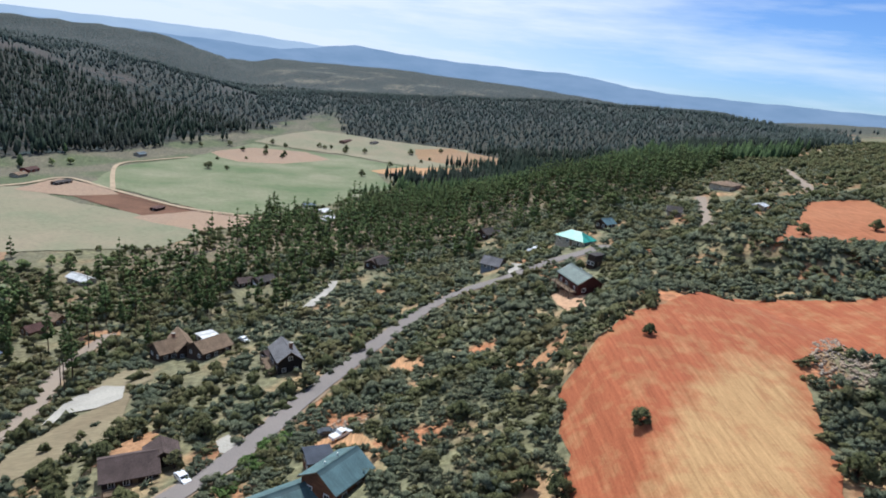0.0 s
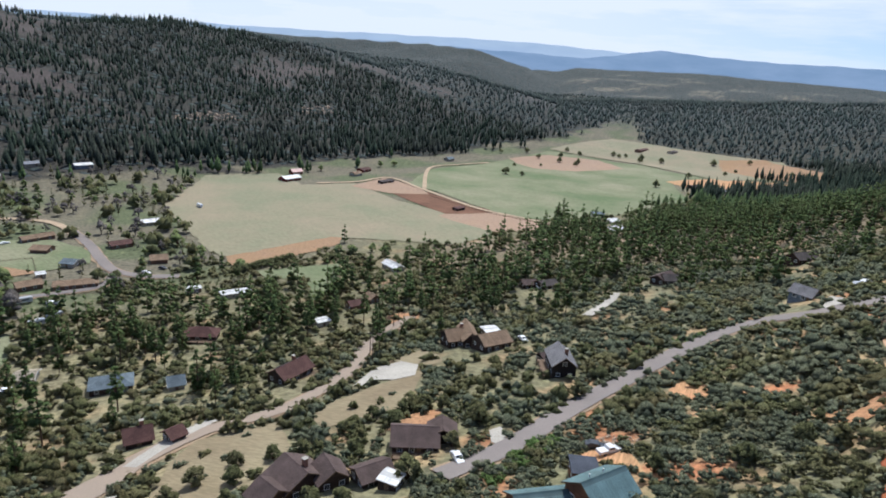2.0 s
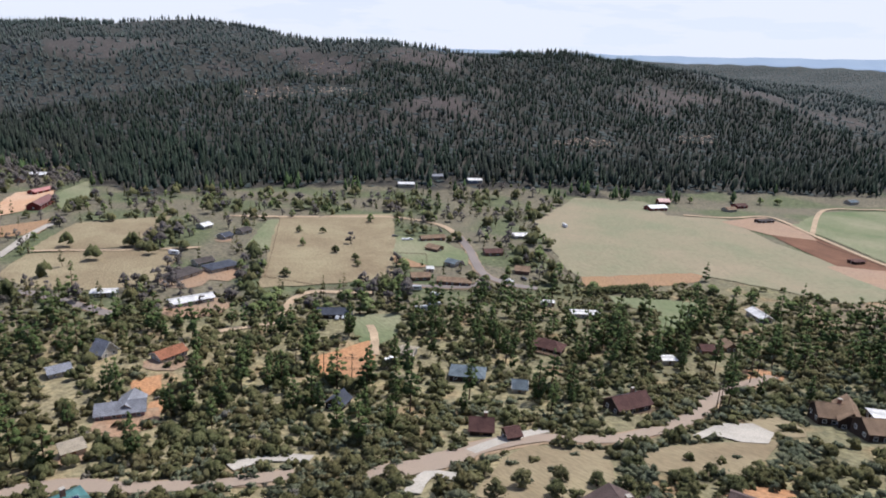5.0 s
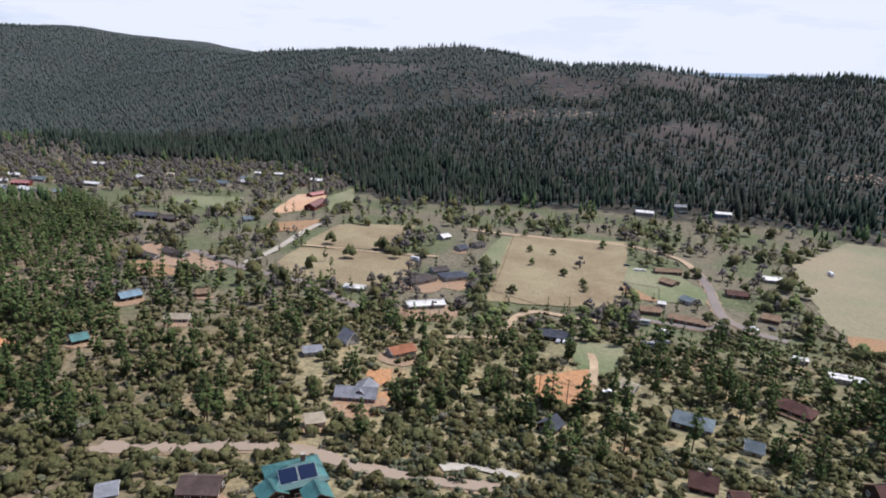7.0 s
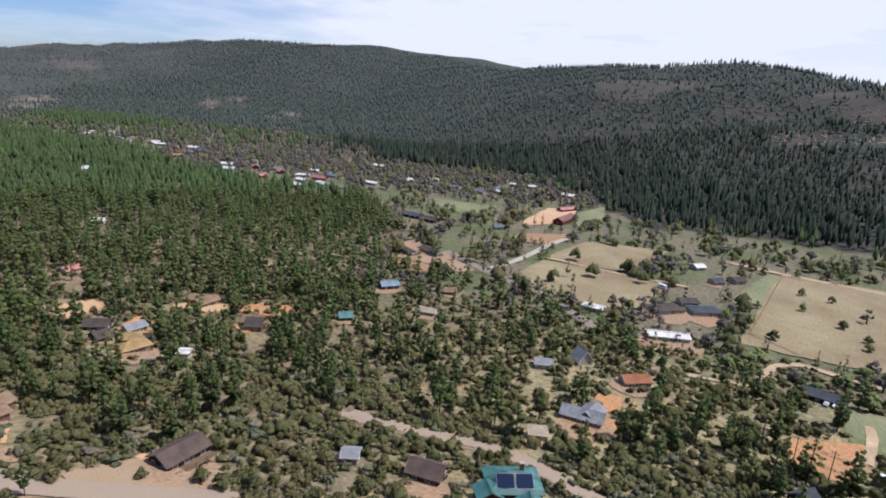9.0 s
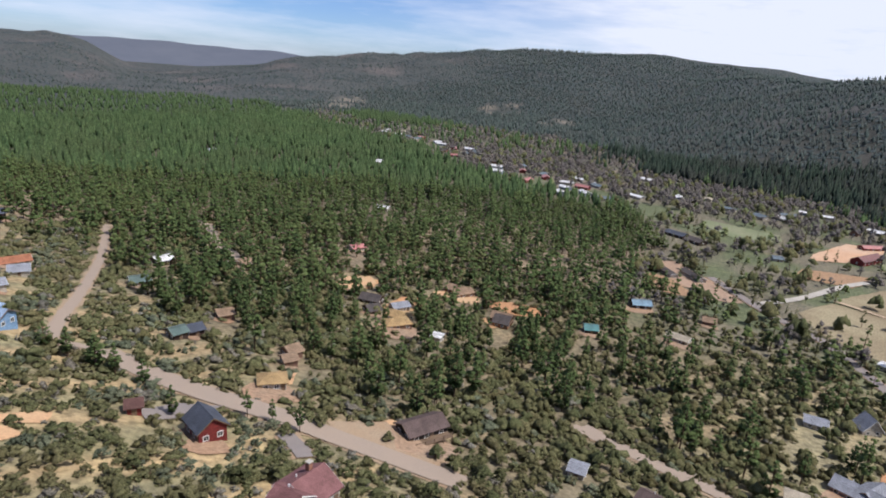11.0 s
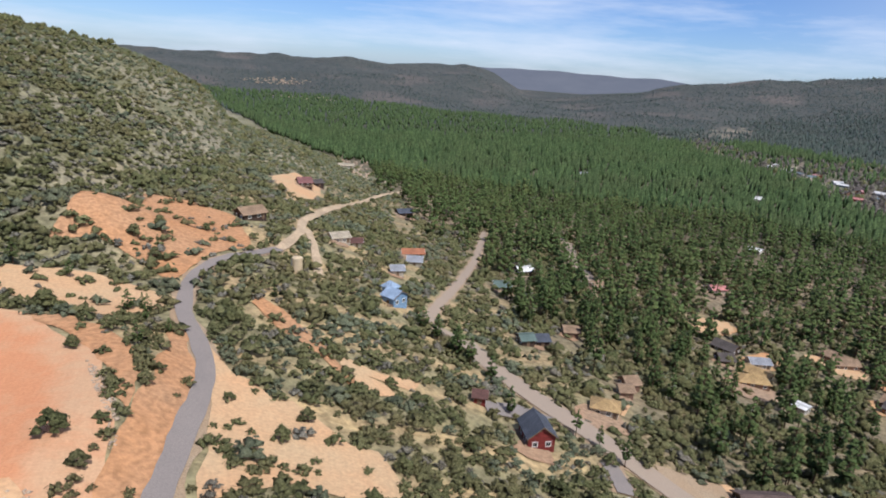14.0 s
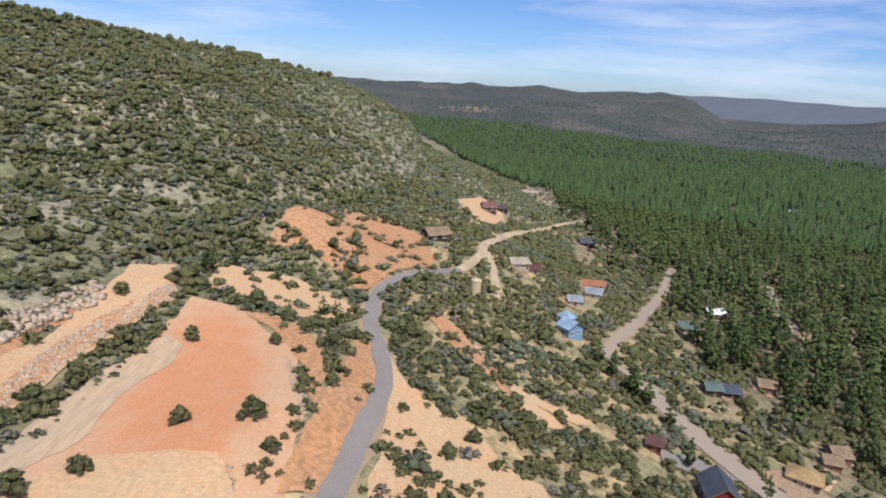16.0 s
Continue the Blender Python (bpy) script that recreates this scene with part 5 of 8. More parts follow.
    x, y = spots(-340, 600, -600, 950, 4.6)
    x, y = keep(x, y, oaky(x, y))
    r = np.hypot(x, y)
    s = rng.uniform(2.4, 5.4, len(x))
    near = np.argsort(r)[:150]
    order = set(near.tolist())
    for i in near:
        k = rng.randint(0, len(JUNIPERS))
        tree_thing("juniper_tree", "rounded dark green juniper on the slope", "tree", JUNIPERS[k], "jun%d_" % k, ("bark", "juniper_leaf"), float(x[i]), float(y[i]), float(s[i]), "junipers on the slope")
    rest = np.array([i not in order for i in range(len(x))])
    a = rest & (r < 150)
    scatter("junipers", "scattered junipers and scrub oaks", "trees", JUNIPERS, x[a], y[a], s[a], ("bark", "juniper_leaf"))
    a = rest & (r >= 150)
    scatter("junipers", "junipers on the far slopes", "trees", FAR_JUNIPERS, x[a], y[a], s[a], ("bark", "juniper_leaf"))
    # leafless and budding trees along the creek and round the valley houses
    def creek(x, y):
        xe = uphill(x, y)
        p = .95 * smooth(-800, -770, x) * smooth(-570, -640, x) * smooth(30, -10, y) * smooth(-620, -480, y)
        p = np.maximum(p, .62 * smooth(-.7, .3, wave(x, y, 55, 77)) * inside(x, y, VALLEY))
        p = np.maximum(p, (.26 + .55 * smooth(-.1, .8, wave(x, y, 60, 65))) * smooth(-600, -560, xe) * smooth(-290, -330, xe) * smooth(420, 320, y))
        return p
    x, y = spots(-1060, -250, -1060, 650, 6.6)
    x, y = keep(x, y, creek(x, y) * (gz(x, y) < 20) * ~inside(x, y, SOUTH_WOOD))
    s = rng.uniform(5, 11, len(x))
    k = rng.uniform(0, 1, len(x))
    xe = uphill(x, y)
    bare = k < np.where(x < -580, .72, .30)
    scatter("bare_trees", "leafless grey cottonwoods along the creek", "trees", TWIGGY, x[bare], y[bare], s[bare], ("bare_twig", "bare_twig"))
    bud = ~bare & (k < np.where(x < -580, .8, .46))
    scatter("budding_trees", "cottonwoods with fresh yellow-green leaves", "trees", [dome_template(q, 6, .19, .30, .25, 5, 8, .07) for q in (61, 62)], x[bud], y[bud], s[bud] * .8, ("bark", "spring_leaf"))
    ev = ~bare & ~bud
    scatter("valley_trees", "dark evergreens round the valley houses", "trees", MID_PINES + FAR_JUNIPERS, x[ev], y[ev], s[ev] * 1.1, ("bark", "juniper_leaf"), .85)

# ---- kinds of small things ----
def utility_pole(x, y):
    ob = thing("utility_pole", "dark weathered timber utility pole with crossarm", "utility pole", pose(x, y, float(gz(x, y)) - .3, 0, 0, 35), "utility poles")
    part("pole", tube(.17, .11, 0, 10.5, 8), "pole_wood", ob)
    arm = part("crossarm", box(-1.2, -.06, 9.6, 1.2, .06, 9.75), "pole_wood", ob)
    for u in (-1.05, -.4, .4, 1.05):
        part("insulator", shared("insulator", lambda: tube(.05, .07, 0, .18, 6), "concrete"), None, arm, matrix=pose(u, 0, 9.75))
    POLES.append((x, y))
    return ob


POLES = []


def wire(a, b):
    bm = bmesh.new()
    za, zb = float(gz(*a)) + 9.5, float(gz(*b)) + 9.5
    rings = []
    for k in range(13):
        t = k / 12
        c = Vector((a[0] + (b[0] - a[0]) * t, a[1] + (b[1] - a[1]) * t, za + (zb - za) * t - 1.2 * 4 * t * (1 - t)))
        rings.append([bm.verts.new(c + Vector(o)) for o in ((.018, 0, -.01), (-.018, 0, -.01), (0, 0, .02))])
    for p, q in zip(rings, rings[1:]):
        for k in range(3):
            bm.faces.new((p[k], p[(k + 1) % 3], q[(k + 1) % 3], q[k]))
    me = bpy.data.meshes.new("wire")
    bm.to_mesh(me)
    bm.free()
    me.materials.append(MATS["rubber"])
    tagged(new("power_line", me), "thin dark cable hung between utility poles", "cable")


def tank(x, y):
    ob = thing("water_tank", "tall beige cylindrical water tank on bare earth", "tank", pose(x, y, float(gz(x, y)) - .1))
    part("shell", tube(1.5, 1.5, 0, 4.6, 24), "beige_tank", ob)
    part("lid", tube(1.55, .3, 4.6, 5.1, 24), "beige_tank", ob)
    part("pipe", tube(.1, .1, 0, 4.4, 8), "steel", ob, matrix=pose(1.62, 0, 0))


def fence(pts, label, gap):
    ob = thing("fence", label, "fence", pose(0, 0, 0))
    post = shared("fence_post", lambda: box(-.07, -.07, -.4, .07, .07, 1.25), "wood")
    for (ax, ay), (bx, by) in zip(pts, pts[1:]):
        d = math.hypot(bx - ax, by - ay)
        n = max(1, int(d / gap))
        rot = math.degrees(math.atan2(by - ay, bx - ax))
        for k in range(n):
            u0, u1 = k / n, (k + 1) / n
            p, q = (ax + (bx - ax) * u0, ay + (by - ay) * u0), (ax + (bx - ax) * u1, ay + (by - ay) * u1)
            zp, zq = float(gz(*p)), float(gz(*q))
            part("post", post, None, ob, matrix=pose(p[0], p[1], zp, 0, 0, rot))
            for h in (.55, 1.1):
                bm = extruded([(-.04, -.05), (.04, -.05), (.04, .05), (-.04, .05)], 0, math.dist(p, q))
                part("rail", bm, "wood", ob, matrix=pose(p[0], p[1], zp + h, 0, -math.degrees(math.atan2(zq - zp, math.dist(p, q))), rot))
    return ob


def rubble(pts, label, count, lo, hi):
    """Broken rock strewn inside an outline, joined into one heap."""
    p = np.array(pts)
    clear_polygon(pts, 0.5, 0.1 if "boulders" in label else 0.9)
    r = np.random.RandomState(count)
    co, tri, o, made = [], [], 0, 0
    base = np.array([(1, 0, 0), (-1, 0, 0), (0, 1, 0), (0, -1, 0), (0, 0, 1), (0, 0, -1)], float)
    faces = np.array([(0, 2, 4), (2, 1, 4), (1, 3, 4), (3, 0, 4), (2, 0, 5), (1, 2, 5), (3, 1, 5), (0, 3, 5)])
    while made < count:
        q = r.uniform(p.min(0), p.max(0))
        if not inside(q[:1], q[1:], [tuple(v) for v in pts])[0]:
            made += 0.02
            continue
        made += 1
        s = r.uniform(lo, hi) ** 1.0
        a = r.uniform(0, 6.28)
        v = base * (1 + r.uniform(-.35, .35, (6, 3))) * np.array([s, s * r.uniform(.5, 1), s * r.uniform(.35, .75)])
        v = v + r.uniform(-.2, .2, (6, 3)) * s
        v = np.stack([v[:, 0] * math.cos(a) - v[:, 1] * math.sin(a), v[:, 0] * math.sin(a) + v[:, 1] * math.cos(a), v[:, 2]], -1)
        co.append(v + np.array([q[0], q[1], float(gz(q[0], q[1])) + .15 + s * .15]))
        tri.append(faces + o)
        o += 6
    return tagged(new("rubble", fast_mesh("rubble", np.concatenate(co), np.concatenate(tri), [MATS["rock"]])), label, "rocks", kind="stuff")


def lone_tree(x, y, kind, size):
    k = rng.randint(0, 4)
    if kind == "juniper":
        tree_thing("juniper_tree", "single rounded juniper standing on bare earth", "tree", LONE[k], ("lone%d_" if k % 2 else "dry%d_") % k, ("bark", "juniper_leaf" if k % 2 else "oak_leaf"), x, y, size, "junipers on the slope")
    elif kind == "round":
        tree_thing("field_tree", "dark rounded evergreen standing in the pasture", "tree", JUNIPERS[k], "jun%d_" % k, ("bark", "juniper_leaf"), x, y, size, "trees in the pasture")
    elif kind == "pine":
        tree_thing("pine_tree", "tall dark green pine standing alone", "tree", NEAR_PINES[k], "pine%d_" % k, ("bark", "pine_leaf"), x, y, size, "pines of the village")
    elif kind == "row":
        tree_thing("row_tree", "dense dark evergreen in a planted row", "tree", JUNIPERS[k], "jun%d_" % k, ("bark", "juniper_leaf"), x, y, size, "evergreen windbreak row")
    else:
        tree_thing("budding_tree", "tree with fresh yellow-green spring leaves", "tree", BUDDING[k % 2], "bud%d_" % (k % 2), ("bark", "spring_leaf"), x, y, size, "budding valley trees")


BUDDING = [dome_template(q, 9, .18, .32, .22, 5, 24, .06, True) for q in (63, 64)]


def hedge(pts, label, leaf, gap, spread, lo, hi, templates=None):
    """Shrubs in an uneven strip along a line."""
    x, y = [], []
    for a, b in zip(pts, pts[1:]):
        n = max(1, int(math.dist(a, b) / gap))
        for k in range(n):
            t = (k + rng.uniform(0, 1)) / n
            x.append(a[0] + (b[0] - a[0]) * t + rng.randn() * spread)
            y.append(a[1] + (b[1] - a[1]) * t + rng.randn() * spread)
    scatter("shrub_strip", label, "shrubs", templates or BRUSH, np.array(x), np.array(y), rng.uniform(lo, hi, len(x)), ("bark", leaf), 1.3)

# ---- fields, lots and clearings ----
patch('field', 'wide mown pasture of pale dry grass', 'pasture', [(-378.8, 317.9), (-438.8, 414.1), (-405.3, 476.6), (-357.8, 450.2), (-329.9, 492.8), (-261, 456), (-206.3, 439.7), (-145.4, 397.8), (-153.3, 348.6), (-195.1, 339.5), (-233.4, 324.5), (-254.9, 254.1), (-268.9, 255.5), (-307.5, 275.8)], 2)
patch('field', 'bare orange earth strip at the pasture edge', 'earth', [(-265.9, 263.3), (-254.8, 297.7), (-243.7, 331.8), (-227.2, 331.8), (-219.5, 309), (-225.2, 274.5), (-241.1, 242.9)], 2)
patch('field', 'dark ploughed plot beside the farm lane', 'plough', [(-280.5, 478.6), (-263, 508.1), (-201.7, 479.9), (-169.5, 474.4), (-204.4, 436)], 1)
patch('field', 'bare pinkish earth plot beside the farm lane', 'farm_dirt', [(-206.8, 426.9), (-194.6, 480), (-123.8, 441.3), (-120.3, 419.2), (-147.5, 393.6)], 1)
patch('farmyard', 'trampled earth farmyard beside the stable', 'farm_dirt', [(-323.6, 479.2), (-323.4, 537.7), (-276.8, 522.4), (-252.4, 498.8), (-279.1, 476.5)], 1)
patch('field', 'broad green meadow behind the lone tall tree', 'meadow', [(-263.3, 521.2), (-291.5, 528.7), (-315.5, 622.4), (-285.9, 725.7), (-252.4, 869.4), (-133.2, 894.2), (-28.7, 829.7), (-70.1, 757.7), (-40.1, 636.2), (-75.7, 544.1), (-107.2, 466.8), (-150.4, 456.7)], 2)
patch('field', 'pale grazed rise at the far end of the meadow', 'pasture', [(-256.9, 883.7), (-206.7, 1088.4), (-69, 1043), (48.5, 1009.3), (55.9, 881.7), (-15.3, 838.3), (-135.3, 906.7)], 2)
patch('field', 'square tan pasture with scattered dark trees', 'straw', [(-453.8, 133.7), (-438.2, 220.8), (-296.3, 150), (-306, 79), (-362.9, 98.7)], 1.5)
patch('field', 'tan mown field behind the gravel lane', 'straw', [(-481, 1.2), (-483.1, 62.1), (-410.3, 31.5), (-417.1, -25.5)], 1)
patch('field', 'tan field beside the white greenhouse', 'straw', [(-376.6, -36.8), (-412.7, -25.2), (-401.9, 32.1), (-393, 54), (-341.1, 38.1), (-330.6, 11.8), (-347.2, -20.8)], 1)
patch('field', 'bare red earth paddock beside the red barn', 'earth', [(-480.3, -51.8), (-499.1, -8.2), (-458.7, -19.9), (-456.4, -51.3)], 1)
patch('yard', 'pale pink gravel yard round the red barn', 'lot_pink', [(-533.6, -52.9), (-600.8, -38), (-602, -10.7), (-541.9, -16.7), (-511.4, -50.6)], 1)
patch('field', 'small green paddock beyond the red barn', 'meadow', [(-587.7, -10.4), (-639.8, 14.6), (-558.7, 13.5), (-529.4, -8.9)], 1)
patch('lawn', 'green lawn strip among the valley houses', 'meadow', [(-581, -146.1), (-577.6, -83.4), (-544.6, -78.7), (-530, -109.9), (-555.2, -139.8)], 1)
patch('lawn', 'green lawn behind the low houses', 'meadow', [(-381.5, 190.4), (-352.8, 216.8), (-319.4, 215.9), (-299.6, 202.4), (-306.2, 180.3), (-339.8, 170.6)], 1)
patch('yard', 'square red earth yard between lawns', 'earth', [(-339.4, 171.1), (-329.2, 189.7), (-305.9, 177.3), (-313.2, 161.8)], 0.7)
patch('lawn', 'small green lawn inside the pine belt', 'meadow', [(-223.2, 242.9), (-192.9, 275.8), (-174.8, 246.3), (-166.4, 217.5), (-190.4, 244.9), (-207.7, 235.3)], 1)
patch('lawn', 'green orchard plot beside the pasture', 'meadow', [(-448.9, 123), (-447.8, 131.9), (-377.4, 105.6), (-383.5, 89.6)], 1)
patch('lawn', 'lawn round the long slate house', 'meadow', [(-251.7, 106.9), (-244.9, 129.3), (-219.6, 115.4), (-207.4, 95.2), (-228, 98.4)], 1)
patch('lawn', 'mown dry grass terrace below the drive', 'straw', [(-90.9, 120), (-91, 130.4), (-83.1, 150.6), (-78.7, 159.7), (-73.1, 144.5), (-69, 129.9), (-78.1, 117.8), (-83.6, 113.2)], 0.7)
patch('lawn', 'pale lawn beside the tan-roofed house', 'straw', [(-94.1, 167.2), (-89.7, 179.9), (-81.2, 175.5), (-77, 169.1), (-79.1, 162.3), (-86.6, 163.4)], 0.7)
patch('slope', 'dry grass clearing with scattered dark junipers', 'straw', [(-93.6, 69.3), (-106.8, 86), (-110.7, 98.8), (-97.7, 113.8), (-83.2, 101.7), (-81.3, 93.5), (-79.6, 79.3), (-79.8, 70.1)], 1)
patch('building_lot', 'graded red earth building lot with track marks', 'lot_two', [(22.2, 65.4), (23.8, 78.8), (27.9, 105.7), (33.8, 114.8), (44.1, 125.6), (82.9, 157.2), (105.8, 151.4), (126.2, 155.7), (96.4, 114), (84.6, 117.2), (73.7, 110.1), (64.8, 88.8), (58.3, 71), (53.7, 59.5)], 1.2, (48.5, 80.8, 37.8, 11.1, 1.04))
patch('building_lot', 'second bare red earth lot on the slope', 'lot_red', [(105.5, 185.7), (114, 198.2), (184.7, 303.9), (210.2, 301.3), (202.5, 263.1), (183.7, 235.6), (134.5, 197.5)], 1.2)
patch('building_lot', 'sandy terrace above the graded lot', 'lot_sand', [(62.6, -89.8), (61.6, -106.7), (63.9, -136.8), (56.5, -143.5), (51.9, -127.9), (53.5, -102), (53.7, -82.8), (54.1, -76)], 1)
patch('slope', 'stony orange bank below the terrace', 'bank', [(54.8, -77.4), (58.7, -83.7), (59.9, -98.3), (58.5, -111.8), (53.4, -133.6), (49.4, -126.8), (53.3, -114.7), (54.5, -102.1), (54.7, -91.6), (54.3, -80.9)], 0.8)
patch('cut_bank', 'orange cut bank under the rock ledges', 'bank', [(66.1, -95.4), (65.5, -103.4), (63.3, -111.8), (60.8, -125.7), (58.7, -123.5), (60.8, -110.9), (63.3, -101.1), (62.7, -90.0)], 0.8)
patch('building_lot', 'flat graded orange earth lot with a pink centre', 'lot_warm', [(49.3, -62.6), (46.2, -87), (47.5, -128.9), (37.1, -126.3), (21.1, -105.6), (15.4, -85.6), (14.9, -67.4), (14.4, -56.8), (41.9, -51.7)], 1.2, (33.3, -89.6, 36.4, 11.4, -1.39))
patch('lot_surface', 'pale sandy front of the graded lot', 'lot_sand', [(42.8, -62.6), (40.5, -69.1), (30.7, -70.4), (24.2, -71.2), (20.4, -65), (19.1, -58.3), (38.4, -54.7)], 0.8)
patch('wheel_track', 'sandy wheel track along the graded lot', 'lot_track', [(50.0, -69.6), (49.6, -75.8), (48.5, -93.5), (45.2, -110.3), (41.3, -105.9), (40.0, -99.3), (42.9, -88.0), (41.8, -74.8), (43.0, -70.3), (46.3, -63.7)], 0.9)
patch('slope', 'sandy clearing with a few shrubs', 'lot_sand', [(51, -150.7), (41.4, -151.2), (29.1, -153.3), (11.8, -139.2), (15.8, -129), (24.9, -124.9), (39.7, -135.3), (45.9, -135)], 2.5)
patch('cut_bank', 'orange cut bank above the bend', 'bank', [(41, -167.1), (28.9, -228.9), (12, -229.8), (-3, -218.6), (-6.6, -186.7), (5.2, -171.6), (12.8, -149.3), (20.3, -163.4), (30.6, -169.2)], 1)
patch('slope', 'orange earth road verge', 'bank', [(12, -91.9), (10.1, -134.4), (8.5, -122.5), (5.4, -104.3), (6.9, -87.7), (11, -69.2), (15.5, -67.1)], 1.6)
patch('slope', 'sandy wash below the paved road', 'lot_sand', [(2.2, -104), (-2, -104.4), (-8.1, -96.5), (-12.3, -87), (-16, -79.9), (5.3, -70.2), (4.7, -82.8)], 3.5)
patch('slope', 'winding orange gap between the shrubs', 'bank', [(-4.0, -140.1), (-10.4, -129.5), (-17.2, -119.7), (-22.0, -110.3), (-24.4, -111.7), (-19.7, -125.2), (-13.4, -136.0), (-6.3, -146.3)], 1.2)
patch('slope', 'small sandy gap between the shrubs', 'lot_sand', [(-23.1, -117.6), (-28.9, -115.2), (-31.5, -110.3), (-28.1, -108.4), (-23.5, -112.1)], 1.0)
patch('slope', 'narrow sandy gap below the brush', 'lot_sand', [(-23.0, -122.2), (-30.8, -118.4), (-38.7, -117.6), (-36.2, -113.5), (-28.7, -114.6), (-22.2, -118.4)], 1.0)
patch('slope', 'sandy clearing with wheel tracks on the hillside', 'lot_sand', [(4.2, -115.8), (-2.1, -95.9), (-11.7, -101.2), (-18.4, -88.7), (-25.4, -83.2), (-24.1, -73.9), (4.8, -78.4)], 4)
patch('slope', 'bare orange earth slope behind the graded lot', 'bank', [(35.1, -124.8), (27.6, -122.8), (17.4, -111.1), (13.4, -98.6), (14.3, -86.6), (16.2, -90.2), (19.1, -100.4), (25.6, -112.8)], 1.2)
patch('slope', 'orange cut slope above the paved road', 'bank', [(9.2, -103.3), (6.7, -98.3), (7.3, -89.2), (8.9, -79.8), (10.5, -72.4), (10.6, -70.0), (15.6, -68.5), (15.1, -76.5), (13.7, -86.7), (13.0, -95.3)], 1.0)
patch('yard', 'bare sandy yard round the hillside house', 'lot_sand', [(-19.2, -314.5), (-36.6, -358.7), (-49.4, -350.2), (-43.4, -303.5), (-29.8, -282.9)], 1)
patch('yard', 'dark asphalt drive beside the red house', 'asphalt', [(-54.7, -116.7), (-63.5, -117.4), (-71, -112.1), (-63.9, -110.1), (-53.4, -111.2)], 0.3)
patch('yard', 'red earth exercise yard with rail fences', 'bank', [(-210.9, 75.5), (-218.1, 100.4), (-212.4, 101.7), (-185.2, 86), (-192.5, 69.7)], 0.7)
patch('yard', 'terracotta paved yard behind the grey house', 'bank', [(-217.4, 11.1), (-218.6, 21.4), (-208, 19.6), (-202.6, 15.2), (-207, 11.2)], 0.3)
patch('yard', 'red earth apron beside the grey house', 'bank', [(-197.5, 14.9), (-198.4, 21), (-188.4, 19.2), (-186.5, 13.4)], 0.5)
patch('slope', 'red earth cutting beside the long barns', 'earth', [(-350, -114.6), (-376.4, -122.9), (-378.4, -109.8), (-362.4, -92.2), (-352.1, -83.2), (-347.8, -98.1)], 0.8)
patch('yard', 'pale earth yard in front of the long barns', 'farm_dirt', [(-410.6, -126.3), (-419.7, -117.7), (-366.6, -63), (-354.7, -80.5), (-378.9, -106.6)], 0.8)
patch('drive', 'pale concrete apron in front of the garage', 'concrete', [(28.7, 210.8), (32.4, 226.9), (36.3, 218), (32.6, 207)], 0.3)
patch('yard', 'pink gravel yard before the dark red house', 'lot_pink', [(38.7, 179.3), (43.1, 180.6), (48.6, 165.6), (42.4, 147.8), (38.5, 168.3)], 0.4)
patch('drive', 'wide curved pale concrete driveway', 'concrete', [(-93, 142), (-95.5, 157.6), (-90.6, 166.6), (-82.8, 164.3), (-78.7, 154.4), (-83.2, 149.2), (-89.4, 148.1), (-89.8, 142.7)], 0.3)
patch('yard', 'red earth bank behind the brown house', 'bank', [(-66.7, 117), (-65.2, 126.2), (-60.1, 131.8), (-56.6, 127.4), (-57.6, 120.9), (-63.1, 117.5)], 0.6)
patch('drive', 'gravel turning place beside the road', 'concrete', [(-42.4, 123.6), (-40.4, 126.4), (-37.6, 122.4), (-37.5, 117.5), (-39.4, 117.9)], 0.4)
patch('yard', 'gravel yard beside the teal-roofed garage', 'lot_tan', [(-20.7, 113.6), (-16.1, 121), (-9.5, 115.9), (-5.2, 105), (-8.9, 110), (-14.7, 112.3)], 0.4)
patch('slope', 'bare tan earth patch in the brush', 'lot_tan', [(-6.8, 157.3), (-2.7, 166), (3.7, 155.1), (1.7, 147.8), (-4.8, 150.8)], 0.8)
patch('slope', 'orange earth gap in the brush', 'bank', [(24.4, 126.6), (32.9, 138.1), (35.1, 137.8), (32.5, 127.6), (27.6, 124.6)], 0.8)
patch('slope', 'orange earth turning head', 'bank', [(-125, 213.2), (-122.2, 222), (-112.2, 220.8), (-109.1, 212.9), (-116.6, 206.1)], 0.6)
patch('slope', 'pale bare earth among the pines', 'lot_tan', [(-203.9, -215.2), (-218.9, -218.4), (-222.3, -205), (-207.7, -198.5), (-199.1, -205.6)], 0.8)
patch('slope', 'reddish bare earth among the pines', 'bank', [(-241.6, -155.7), (-255.9, -146.1), (-259.1, -129.9), (-250.6, -125), (-238.5, -134.9), (-237.7, -149.6)], 0.8)
patch('slope', 'sandy yard between the village pines', 'lot_sand', [(-192.2, -210.2), (-211.5, -219.7), (-223.4, -213.9), (-217, -203.2), (-195.7, -198)], 0.6)
patch('slope', 'bare tan yard between the village pines', 'lot_tan', [(-189.7, -175.2), (-212.5, -182.2), (-217.8, -175.2), (-211.2, -166), (-191.8, -165.7)], 0.6)
patch('slope', 'bare sandy lane end among the pines', 'lot_sand', [(-231.5, -179), (-245.5, -174.2), (-246.6, -159.5), (-235.9, -154.5), (-227.7, -166.1)], 0.6)
patch('slope', 'bare earth yard below the pines', 'lot_tan', [(-220.2, -141.3), (-234.9, -139.9), (-230.8, -131.9), (-215, -131)], 0.6)
patch('slope', 'pale earth beside the gold-roofed shed', 'lot_sand', [(-85.8, -119), (-98.7, -126.6), (-103.4, -124.6), (-94.6, -116.8)], 0.6)
